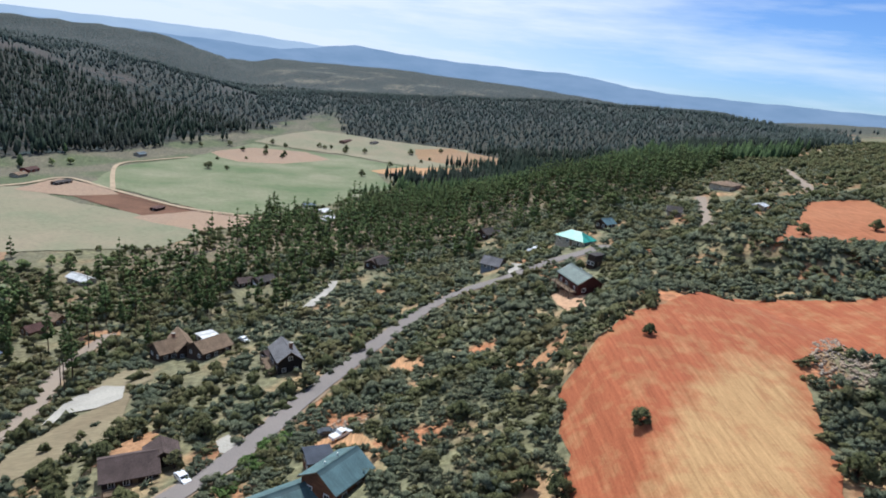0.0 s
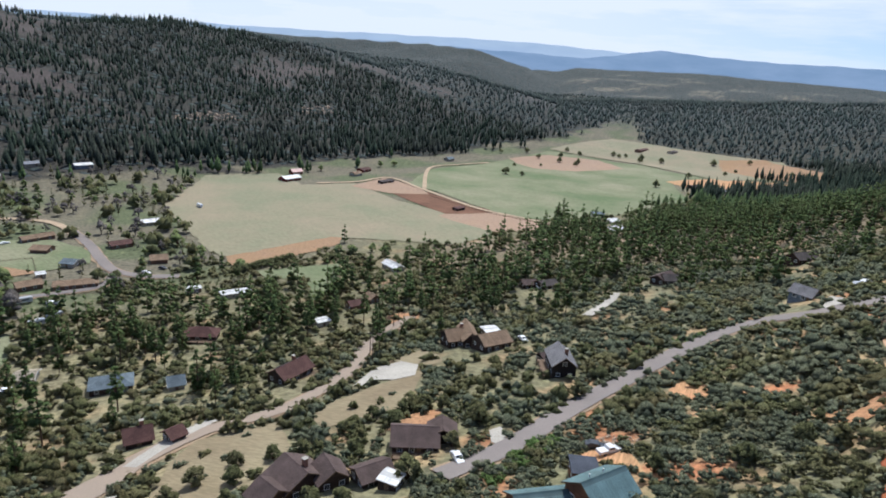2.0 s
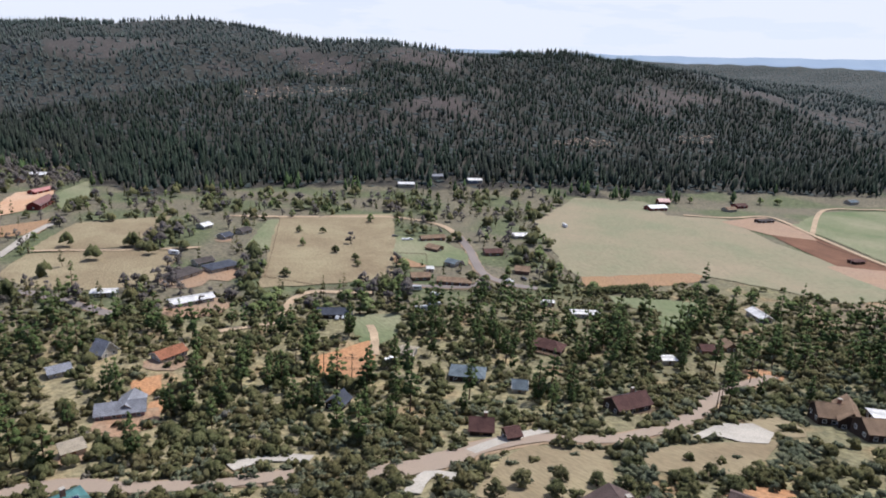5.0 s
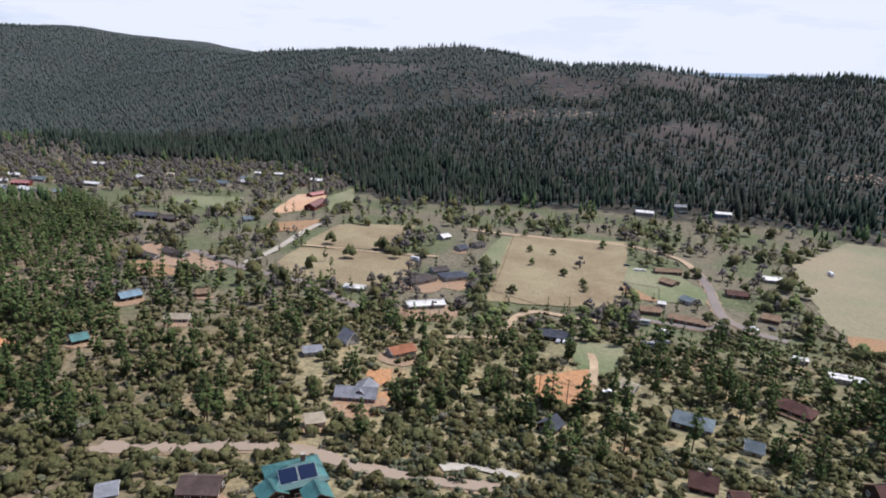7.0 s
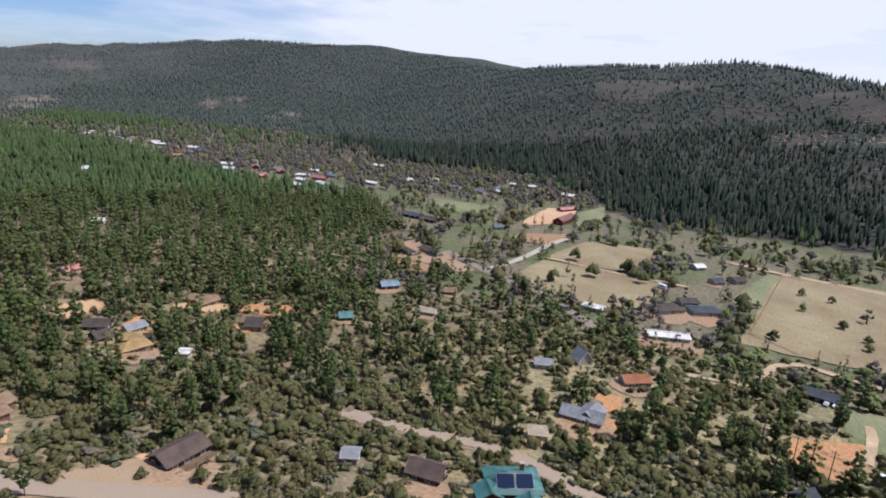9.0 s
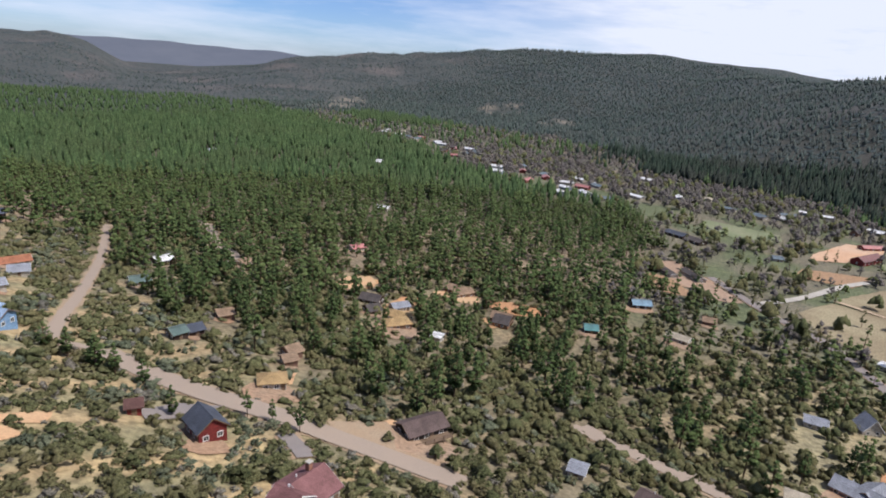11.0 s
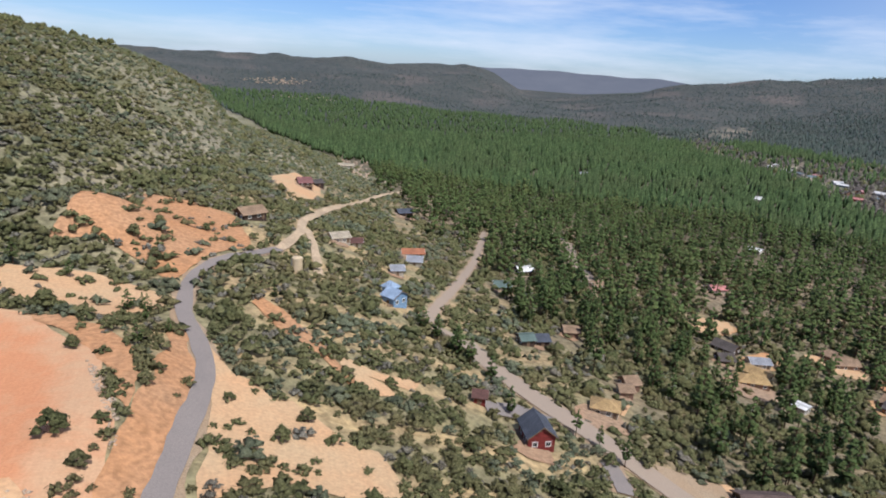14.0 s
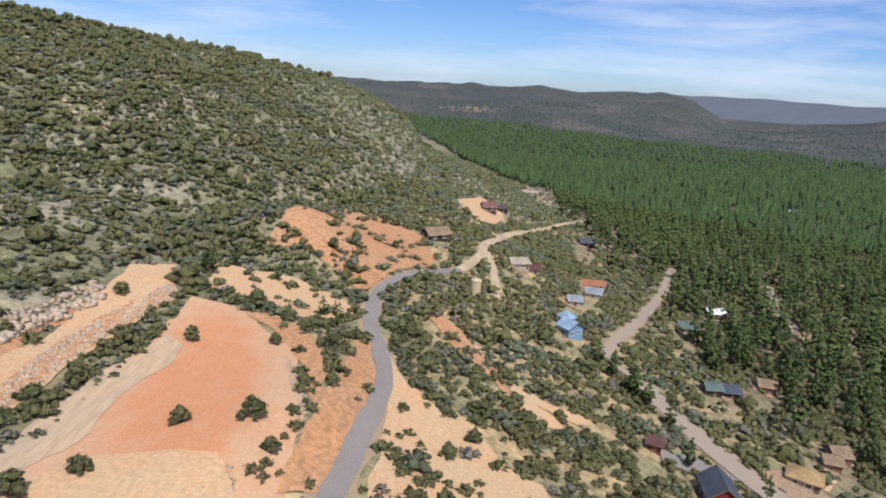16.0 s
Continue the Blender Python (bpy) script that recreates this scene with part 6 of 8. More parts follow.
patch('slope', 'sandy verge beside the brown house', 'lot_sand', [(-98.9, -91.5), (-108, -92.2), (-102.9, -82.6), (-101.5, -80.4), (-96.5, -81.4), (-93.6, -84.2)], 0.5)

patch('yard', 'wide pale gravel turning area beside the village road', 'verge_sand', [(-88.5, -95.9), (-104.2, -91.5), (-102.1, -84.0), (-102.7, -70.3), (-94.9, -67.8), (-85.9, -75.7), (-84.4, -85.4)], 0.8)

# ---- roads ----
road('worn grey asphalt hillside road', 'asphalt', [(-44, 100.5), (-34.6, 117.6), (-24.9, 148.3), (-7.4, 187.8), (10.6, 210), (26.6, 208.1), (36.3, 210.6), (57.8, 217.6), (65, 224.2)], 6.5)
road('narrow grey lane through the brush', 'lane', [(-115.6, 52.2), (-116.8, 62.4), (-116, 75.7)], 5.5)
road('grey lane curving past the tan-roofed house', 'lane', [(-113.2, 61.8), (-112.3, 73.8), (-115, 86.1), (-113, 104.1), (-102.3, 122.4), (-102, 151), (-112.5, 183.4), (-114.1, 216.7)], 5.5)
road('pale gravel drive beside the brush', 'concrete', [(-101.9, 58), (-108.6, 66.2), (-103, 71.5)], 4)
road('pale gravel driveway along the slope', 'concrete', [(-114.9, 82.5), (-117.1, 94.3), (-117.3, 106.7), (-116.2, 110.1)], 4)
road('grey village lane behind the solar house', 'lane', [(-157.7, -61.6), (-154.4, -42.2), (-155.5, -25.5), (-147.9, -8.5), (-138.7, 5.1), (-131.3, 23.5), (-126.4, 39.4)], 5.5)
road('grey village lane below the brush', 'lane', [(-114.2, 62.4), (-117.1, 87.6), (-116.4, 104.2)], 5.5)
road('pale concrete drive with a low kerb', 'concrete', [(-138.6, 27), (-139.2, 36.9), (-132.5, 45.8)], 4.5)
road('grey village lane through the pines', 'lane', [(-154, -63.5), (-154.3, -52.9), (-153.6, -38.8), (-153.2, -22.2), (-150.6, -10.7), (-143.7, -1.2)], 5.5)
road('grey village road below the red house', 'lane', [(-63.9, -153.9), (-66, -140.8), (-69.6, -125.9), (-74, -114.4), (-79.8, -101.2), (-83.9, -91.4), (-88.9, -81.3), (-94.1, -70.5), (-97.6, -62.2)], 7.5)
road('pinkish lane climbing between houses and pines', 'lane', [(-63.5, -153), (-59.1, -157.7), (-55.6, -162.5), (-64.5, -179.9), (-76.6, -200.3), (-92.4, -228.2), (-115, -270.1), (-144.9, -331.9)], 3.2)
road('lane through the pine wood', 'lane', [(-204.2, -329.3), (-181.9, -286.7), (-174.2, -257.9)], 5.5)
road('grey lane end among tall pines', 'lane', [(-211.8, -370.7), (-206.7, -337), (-185.9, -290.6), (-178.3, -256.5)], 6)
road('dark patched asphalt road along the hillside', 'asphalt', [(9.6, -67.3), (6.7, -85.6), (4.4, -104.9), (6.1, -118.1), (9.2, -131.3), (8.6, -151), (3.4, -167), (-6.4, -178.5), (-14.8, -188.8)], 3.3)
road('sandy track past the beige tank', 'track', [(-14.8, -188.8), (-23.7, -215.7), (-31.4, -251.6), (-62.3, -325.9), (-139, -461.2)], 3.2)
road('sandy track to the hillside houses', 'track', [(-24.8, -175), (-27.1, -200.5), (-27.6, -226.7)], 2.8)
road('valley road behind the pine belt', 'asphalt', [(-401.8, -91), (-359.2, -48.4), (-338.8, -20.2), (-312.2, -0.6), (-291.7, 12.4)], 5.5)
road('pale gravel farm lane', 'concrete', [(-373.8, -55.6), (-407.3, -40), (-457.9, -24.1), (-493, -8)], 5)
road('tan field track', 'track', [(-417.7, -21.7), (-401.2, 28.3), (-393.4, 65.4)], 3.5)
road('pale lane across the valley floor', 'track', [(-470.8, 100.4), (-456.9, 132.1), (-441.8, 177.6), (-427, 216.2), (-394.4, 238.2), (-358.5, 233.5)], 5)
road('grey residential street', 'asphalt', [(-366, 236.2), (-330.3, 223.3), (-301.2, 209.5), (-279.2, 201.7), (-260.7, 205.2), (-248.4, 215.1)], 5.5)
road('grey residential street bend', 'asphalt', [(-276.1, 197.5), (-265.5, 184.4), (-269.4, 171.3), (-280.9, 152.2)], 4)
road('pale farm lane along the meadow', 'track', [(-353.5, 466.1), (-331.5, 499.9), (-320, 542.9), (-266.9, 515.1), (-200.8, 477.9), (-153.5, 460.1), (-116.6, 441.6), (-72.1, 419.4)], 4)
road('pale farm lane across the meadow', 'track', [(-266.2, 516.1), (-319.4, 629.8), (-307.6, 681.8), (-286.8, 727.8)], 4)
road('sandy lane behind the slate house', 'track', [(-255, 48.2), (-255.4, 59.1), (-257.5, 73.4), (-282.8, 88.4), (-290.4, 100.8), (-285.8, 111.7), (-277.5, 129.6)], 4)
road('red earth access to the exercise yard', 'track', [(-202.7, 96.1), (-221.8, 104.6), (-235.3, 108.8)], 3.5)
road('far lane between hillside houses', 'lane', [(117.1, 255.7), (124.8, 280.9), (141.3, 326.6)], 5)
road('far hillside lane', 'lane', [(196.8, 320.8), (217.1, 377.8), (235.3, 428.7)], 5)
road('pale gravel lane in the wood', 'concrete', [(-43, 225.5), (-39.3, 247.1), (-39.2, 260)], 4.5)
road('dark asphalt drive above the maroon-roofed house', 'asphalt', [(-75.1, -94.6), (-73.9, -89.1), (-72.6, -84.7)], 4)

# ---- houses ----
house(-11.5, 94.7, 58, 9.4, 7.6, 3.4, 5.7, 'greyteal', 'rust', 'g', 'timber house with a grey-teal metal roof and rust walls', vents=2)
house(-19.5, 89.8, 40, 11.2, 7.6, 2.4, 4.6, 'greyteal', 'rust', 'g', 'low teal-roofed wing beside the rust house')
house(-16.7, 106.2, 22, 4.8, 5.3, 2.3, 2.65, 'slate', 'rust', 'f', 'flat slate-grey carport beside the teal roof')
house(-70.5, 87.5, -19, 7.9, 9.9, 3, 5.7, 'brown', 'dark', 'g', 'large brown-shingled house with dark walls', chimney=1)
house(-64.9, 91.2, -33, 6, 6.5, 2.7, 5, 'brown', 'dark', 'g', 'brown-shingled wing with a dormer gable')
house(-71.5, 80.5, -14, 5.4, 6.8, 2.3, 4.4, 'brown', 'dark', 'g', 'brown-shingled garage wing of the house')
house(-51.6, 117.2, 119, 5.6, 6.2, 2.5, 4.3, 'brown', 'dark', 'g', 'brown-shingled cross wing of the dark brown house')
house(-56.3, 112.4, 29, 10.2, 8.6, 2.7, 4.9, 'brown', 'dark', 'g', 'dark brown house with a fenced yard', deck=1)
house(-57.1, 95.5, 60, 7.1, 5.7, 2.2, 3.6, 'brown', 'dark', 'g', 'long brown-roofed garage beside the house')
house(-51.6, 93.7, 2, 3.9, 3.8, 2.2, 2.55, 'white_metal', 'dark', 'f', 'small shed with a pale metal roof')
house(-80.7, 189.8, 49, 9.8, 7.6, 3.2, 5.8, 'tan', 'dark', 'g', 'tan-shingled house with dark timber walls', chimney=1)
house(-77.4, 191.8, -55, 12.4, 5.7, 3.5, 6.4, 'tan', 'dark', 'g', 'steep tan-shingled cross gable of the house')
house(-66.6, 186.8, 56, 10.7, 8.4, 3.2, 5.5, 'tan', 'dark', 'g', 'long tan-shingled wing with dark walls')
house(-72, 199.5, 48, 5.6, 5.3, 2.7, 3, 'white_metal', 'dark', 'f', 'flat pale-roofed link behind the tan house')
house(-37.8, 168.1, -62, 10.5, 6.8, 4.4, 7, 'grey', 'black', 'g', 'tall black-walled house with a grey shingle roof', chimney=1, deck=1)
house(-44.7, 175.4, 58, 3.2, 3.8, 2.2, 3.3, 'brown', 'black', 'g', 'low brown-roofed porch wing of the house')
house(46.6, 178.6, -73, 12.3, 8, 3.5, 5.9, 'green', 'darkred', 'g', 'dark red timber house with a green roof', vents=2, deck=1)
house(56.9, 234.9, -47, 12.6, 8.4, 2.6, 5.3, 'aqua', 'cream', 'h', 'house with a bright aqua metal roof')
house(30.2, 304.4, 48, 12.6, 6.8, 2.3, 4.3, 'dgrey', 'dark', 'g', 'grey-brown shingled house among pines')
house(26, 231.8, -27, 7, 6.8, 2.3, 4.4, 'grey', 'bluegrey', 'g', 'blue-grey house with a grey shingle roof')
house(-20.3, 279.8, 34, 6.8, 6.1, 2.3, 4.1, 'dgrey', 'dark', 'g', 'small dark house in the pines')
house(73.7, 257.1, 42, 7, 5.3, 2.2, 3.8, 'greyteal', 'dark', 'g', 'small teal-roofed house in the brush')
house(112.7, 285.6, -19, 6, 6.8, 2.3, 4.1, 'dgrey', 'cream', 'g', 'grey-roofed hillside house above brush')
house(164.2, 350.4, 47, 18.4, 11.4, 2.3, 4.1, 'tan', 'cream', 'h', 'tan house on a bare lot')
house(158.3, 297.4, 50, 7.7, 4.8, 2.2, 3, 'white_metal', 'cream', 'g', 'small white-roofed shed in grass')
house(55.3, 197.5, 44, 4.6, 2.7, 4.2, 4.5, 'dgrey', 'dark', 'f', 'narrow dark grey tower shed')
house(-118.7, 144.5, 84, 12.6, 7.6, 2.9, 5.3, 'redbrown', 'dark', 'g', 'red-brown roofed house with rooftop panels', solar=-1, deck=1, chimney=1)
house(-176.9, 162.2, 32, 12, 7.6, 2.4, 4.9, 'redbrown', 'dark', 'h', 'dark red-brown house under tall pines', deck=1)
house(-144.9, 196, 66, 5.7, 4.6, 2.2, 2.55, 'white_metal', 'cream', 'f', 'pale flat-roofed mobile home')
house(-169, 117.4, 52, 12.2, 8.4, 2.4, 4.6, 'bluegrey', 'dark', 'h', 'many-sided house with a blue-grey roof')
house(-150.4, 126.6, 54, 4.6, 5.7, 2.2, 4, 'bluegrey', 'cream', 'g', 'small house with a blue-grey roof')
house(-125.9, 93.4, 57, 6.2, 6.1, 2.4, 4.6, 'redbrown', 'dark', 'g', 'red-brown roofed house beside the lane', chimney=1)
house(-117.6, 97.6, 79, 3.7, 4.6, 2.2, 3.5, 'redbrown', 'dark', 'g', 'red-brown roofed garage beside the lane')
house(-167.4, 66.9, -50, 6.1, 5.7, 2.3, 4.4, 'slate', 'dark', 'g', 'small slate-roofed cabin in scrub')
house(-197.6, 107.9, 44, 5.7, 6.8, 2.3, 3.3, 'beige', 'cream', 'g', 'low beige-roofed house beside the yard')
house(-254.6, 99.7, 66, 15.5, 7.2, 2.3, 4, 'slate', 'dark', 'g', 'long slate-roofed ranch house', vents=2)
house(-304.3, 195, 24, 6.6, 7.6, 2.3, 3.6, 'bluegrey', 'cream', 'g', 'small grey-roofed house on a lawn')
house(-337.2, 201, 29, 8.9, 8.5, 2.2, 3.6, 'tan', 'brick', 'g', 'brown-roofed brick bungalow on a lawn')
house(-274.6, 177.3, 55, 18.3, 7.6, 2.2, 3.8, 'tan', 'brick', 'h', 'wide brown-roofed bungalow on the street')
house(-289.4, 164, 71, 10.2, 7.6, 2.2, 3.6, 'tan', 'brick', 'g', 'brown-roofed bungalow beside the street')
house(-298.9, 175.7, 65, 3.9, 4.8, 2.2, 2.55, 'white_metal', 'cream', 'f', 'small white-roofed shed in grass')
house(-359.9, 212.2, 81, 17, 5.3, 2.2, 3.5, 'tan', 'brick', 'g', 'long brown-roofed outbuilding beside vehicles')
house(-276.4, 226.1, 52, 8.2, 8.5, 2.2, 3.8, 'tan', 'brick', 'g', 'brown-roofed bungalow on the cul-de-sac')
house(-314.9, 232, 71, 11.6, 7.6, 2.2, 3.6, 'redbrown', 'brick', 'g', 'reddish-roofed bungalow under bare trees')
house(-343.7, 276.1, 69, 11.6, 7.6, 2.2, 3.5, 'white_metal', 'cream', 'g', 'white-roofed bungalow at the field edge')
house(-380.1, 460.7, 82, 19, 9.9, 2.6, 4.6, 'white_metal', 'red', 'g', 'white-roofed hay barn on the pasture')
house(-396.4, 489.6, 73, 11.5, 6.8, 2.6, 4.9, 'pinkred', 'red', 'g', 'red-roofed barn beside the hay barn')
house(-352.4, 529.8, 87, 12.2, 7.6, 2.3, 3.8, 'tan', 'cream', 'g', 'tan farmhouse at the lane end')
house(-309.4, 518, 78, 17, 5.3, 2.2, 3.2, 'dgrey', 'dark', 'g', 'long open stable on the farmyard')
house(-203.5, 458.5, 77, 9.3, 5.8, 2.2, 2.55, 'redbrown', 'dark', 'g', 'low livestock shelter on ploughed earth')
house(-83.5, 477.8, 66, 10.6, 7.6, 2.2, 3.3, 'white_metal', 'cream', 'g', 'white-roofed outbuilding beside the meadow')
house(-72.6, 427.7, 65, 13.7, 8.5, 2.3, 3.8, 'white_metal', 'cream', 'g', 'white-roofed house beside the meadow')
house(-100.4, 504.7, 36, 9.5, 6.6, 2.2, 3.3, 'bluegrey', 'cream', 'g', 'grey-green roofed house behind trees')
house(-327.6, 696.7, 82, 12.2, 7.6, 2.3, 3.8, 'bluegrey', 'cream', 'g', 'pale house at the far meadow edge')
house(-162, 283.2, -25, 12.3, 6.5, 2.3, 3.8, 'white_metal', 'cream', 'g', 'white-roofed house in the pine belt')
house(-202.9, 207.1, 60, 13.3, 5.3, 2.2, 2.55, 'white_metal', 'cream', 'f', 'long white mobile home among pines')
house(-224.5, 202.1, 57, 6.4, 3.8, 2.2, 2.55, 'white_metal', 'cream', 'f', 'short white mobile home among pines')
house(-145.4, 220.9, 61, 6.2, 6.1, 2.2, 3.6, 'redbrown', 'brick', 'g', 'brown house among the pine belt')
house(-143.3, 232.2, -24, 5.3, 5.3, 2.2, 3.8, 'tan', 'brick', 'g', 'tan-roofed cabin among the pine belt')
house(-81.2, 270.8, 39, 6.5, 6.1, 2.2, 3.6, 'brown', 'dark', 'g', 'brown-roofed house in the wood')
house(-72.6, 271.1, 54, 8.6, 6.8, 2.2, 3.6, 'dgrey', 'dark', 'g', 'dark-roofed house in the wood')
house(-23, 282.5, 71, 11.7, 6.8, 2.3, 4, 'brown', 'dark', 'g', 'brown-roofed house beside the gravel lane')
patch('yard', 'bare orange-tan earth yard round a house', 'yard_soil', [(-174, 6.6), (-177, 13.9), (-184.3, 16.5), (-192.4, 17.1), (-193.4, 10.5), (-193.6, 2.9), (-189.9, -0.8), (-184.4, -1.8), (-176.3, 0.7)], 0.8)
house(-192.2, 6.8, 79, 13.3, 6.8, 2.4, 4.4, 'lgrey', 'pink', 'g', 'pinkish stucco house with a pale grey roof', vents=1)
patch('yard', 'bare orange-tan earth yard round a house', 'yard_soil', [(-180.8, 9.1), (-185.5, 13.2), (-188.5, 15.7), (-192.3, 14.6), (-197.2, 11.1), (-196.2, 7), (-192.2, 4), (-188.3, 1.7), (-184.4, 3.7)], 0.8)
house(-194.6, 9.4, 160, 9.4, 6.8, 2.4, 4.5, 'lgrey', 'pink', 'g', 'grey-roofed cross wing with a stucco gable')
house(-247.1, 4.9, 37, 5.9, 6.8, 2.2, 6.1, 'lgrey', 'cream', 'g', 'steep grey A-frame cabin among oaks')
patch('yard', 'bare orange-tan earth yard round a house', 'yard_soil', [(-220.7, 25.3), (-224.3, 30.7), (-228.2, 31.8), (-232.8, 32.1), (-235.4, 28.5), (-236.4, 22.4), (-233.7, 17.1), (-227.8, 16.2), (-223.4, 19.6)], 0.8)
house(-234.6, 25.9, 114, 10.6, 6.8, 2.3, 3.8, 'terracotta', 'cream', 'g', 'terracotta-roofed house in scrub')
house(-235.1, -9.7, 99, 6.7, 6.1, 2.2, 3.3, 'lgrey', 'cream', 'g', 'pale grey-roofed house in scrub')
patch('yard', 'bare orange-tan earth yard round a house', 'yard_soil', [(-162.3, -6.2), (-162.3, -3.4), (-164.9, -1.3), (-168, -2.1), (-168.6, -4.8), (-168.9, -8), (-168.1, -9.3), (-165, -11.3), (-162.7, -9.3)], 0.8)
house(-169.4, -6.3, 99, 5.6, 5.7, 2.2, 2.55, 'beige', 'cream', 'f', 'flat beige-roofed house in scrub')
patch('yard', 'bare orange-tan earth yard round a house', 'yard_soil', [(-110.1, -8.6), (-114.3, -3.3), (-119.3, 1.4), (-124.7, -1.1), (-128.7, -5.1), (-131.5, -12.5), (-125.2, -14.7), (-119.6, -19.7), (-113.6, -14.3)], 0.8)
house(-127.9, -9.1, 108, 12.3, 9.9, 4, 6.5, 'teal', 'black', 'h', 'dark house with a teal roof and solar panels', solar=1, chimney=1)
patch('yard', 'bare orange-tan earth yard round a house', 'yard_soil', [(-116.1, -13.5), (-116, -11.1), (-118.5, -9.4), (-121.1, -10.9), (-122, -12.2), (-122.4, -15), (-121.2, -17), (-118.6, -17.2), (-117.1, -15.7)], 0.8)
house(-122.4, -13.9, 26, 4.5, 5.3, 2.3, 3.8, 'teal', 'black', 'g', 'low teal-roofed porch wing of the house')
house(-120.2, -3.9, 18, 4.6, 5.3, 2.3, 3.8, 'teal', 'black', 'g', 'low teal-roofed side wing of the house')
patch('yard', 'bare orange-tan earth yard round a house', 'yard_soil', [(-115.5, -28.4), (-117, -23.4), (-121.5, -21.3), (-125.4, -24.3), (-129.9, -26.6), (-129.6, -30.3), (-125.4, -35), (-121.4, -35), (-117.5, -33.3)], 0.8)
house(-127.4, -29.5, 83, 8.3, 6.5, 2.6, 4.4, 'brown', 'dark', 'g', 'brown-roofed garage on a sandy bank', vents=1)
house(-128.2, -49.6, 104, 3.7, 4.6, 2.2, 3, 'lgrey', 'cream', 'g', 'small grey-roofed shed in brush')
patch('yard', 'bare orange-tan earth yard round a house', 'yard_soil', [(-298.8, -100.1), (-301.6, -95.8), (-304.9, -92.4), (-310.5, -93.8), (-314.6, -97), (-314.1, -103.1), (-309.7, -107.2), (-305, -107), (-299.5, -105.7)], 0.8)
house(-311.6, -101.7, 128, 9.6, 7.6, 2.3, 4, 'steelblue', 'dark', 'g', 'house with a steel-blue metal roof')
patch('yard', 'bare orange-tan earth yard round a house', 'yard_soil', [(-268.1, -69.6), (-268.8, -64.9), (-272.3, -62.4), (-277.7, -65), (-282, -67.2), (-281, -71.9), (-276.9, -77.2), (-272.1, -76.9), (-269.4, -73.6)], 0.8)
house(-278.5, -70.8, 88, 9.6, 6.5, 2.2, 3.3, 'beige', 'cream', 'g', 'pale-roofed house among pines')
patch('yard', 'bare orange-tan earth yard round a house', 'yard_soil', [(-309, -66.9), (-309.5, -63.7), (-311.8, -61.5), (-314.7, -63.4), (-316.4, -65.4), (-317.4, -68.7), (-314.5, -71.3), (-312, -72.1), (-309.9, -69.2)], 0.8)
house(-316.5, -67.8, 105, 6.1, 6.1, 2.2, 3.6, 'tan', 'brick', 'g', 'tan-roofed cabin among pines')
house(-223, -131.5, 107, 6.7, 8.4, 2.6, 5, 'dgrey', 'orange', 'g', 'orange timber house with a grey roof')
patch('yard', 'bare orange-tan earth yard round a house', 'yard_soil', [(-243.2, -101.1), (-244.8, -98.1), (-247.6, -95.8), (-250.3, -97.8), (-253.1, -100), (-252.1, -102.3), (-250.5, -104.5), (-247.4, -106.4), (-244.4, -103.9)], 0.8)
house(-251.8, -102.5, 125, 5.7, 6.1, 2.2, 3.8, 'teal', 'dark', 'g', 'green-roofed cabin hidden by pines')
house(-324.9, 9.3, 74, 11.2, 6.1, 2.2, 3, 'white_metal', 'cream', 'f', 'white greenhouse beside the field')
patch('yard', 'bare orange-tan earth yard round a house', 'yard_soil', [(-276.3, 43.2), (-278.4, 53.7), (-288, 61), (-298.5, 58.2), (-307.3, 46.9), (-301.4, 39.4), (-297.5, 31.8), (-287.8, 30.3), (-278, 35.8)], 0.8)
house(-298.7, 44.4, 98, 19.3, 7.6, 2.3, 3.5, 'white_metal', 'cream', 'g', 'long white metal-roofed workshop')
patch('yard', 'bare orange-tan earth yard round a house', 'yard_soil', [(-319.4, 46.2), (-321.8, 53.3), (-329.8, 58.7), (-338.5, 54.6), (-346.2, 50.8), (-343.5, 41), (-337.9, 34), (-330.7, 35.9), (-324.2, 37.4)], 0.8)
house(-340.8, 47.4, 123, 16.9, 10.5, 2.3, 4.3, 'dgrey', 'cream', 'h', 'dark-roofed house on the round drive')
patch('yard', 'bare orange-tan earth yard round a house', 'yard_soil', [(-323.5, 66.6), (-331, 76), (-336, 77.6), (-346.4, 77.3), (-351.6, 71.5), (-351.5, 63.1), (-346.6, 54.8), (-337, 53.4), (-329.8, 57.5)], 0.8)
house(-347, 68.2, 109, 16.9, 10.5, 2.3, 4.1, 'slate', 'cream', 'h', 'slate-roofed house on the round drive')
house(-358.8, 60.9, 110, 10, 7.6, 2.3, 3.8, 'dgrey', 'cream', 'g', 'dark-roofed garage on the round drive')
house(-544.2, -19.7, 161, 29.1, 9.1, 3.4, 6.1, 'darkred_roof', 'red', 'g', 'large red timber barn on pink gravel')
house(-596.9, -21, 139, 19, 6.8, 2.3, 3.8, 'pinkred', 'red', 'g', 'pink-roofed stable beside the red barn')
house(-442.3, 77.3, 123, 7.7, 7.6, 2.2, 3.8, 'white_metal', 'cream', 'g', 'white-roofed farmhouse in trees')
patch('yard', 'bare orange-tan earth yard round a house', 'yard_soil', [(-400.8, 83.3), (-401.9, 86.4), (-405.1, 88.1), (-408.5, 87.6), (-410, 85.5), (-411.8, 81), (-409, 78.1), (-405.3, 77), (-401.7, 80.2)], 0.8)
house(-410.9, 84.3, 121, 7.1, 7.6, 2.2, 3.8, 'slate', 'cream', 'g', 'slate-roofed house in trees')
house(-420.5, 98.5, 119, 8.2, 7.6, 2.2, 3.8, 'dgrey', 'cream', 'g', 'dark-roofed house in trees')
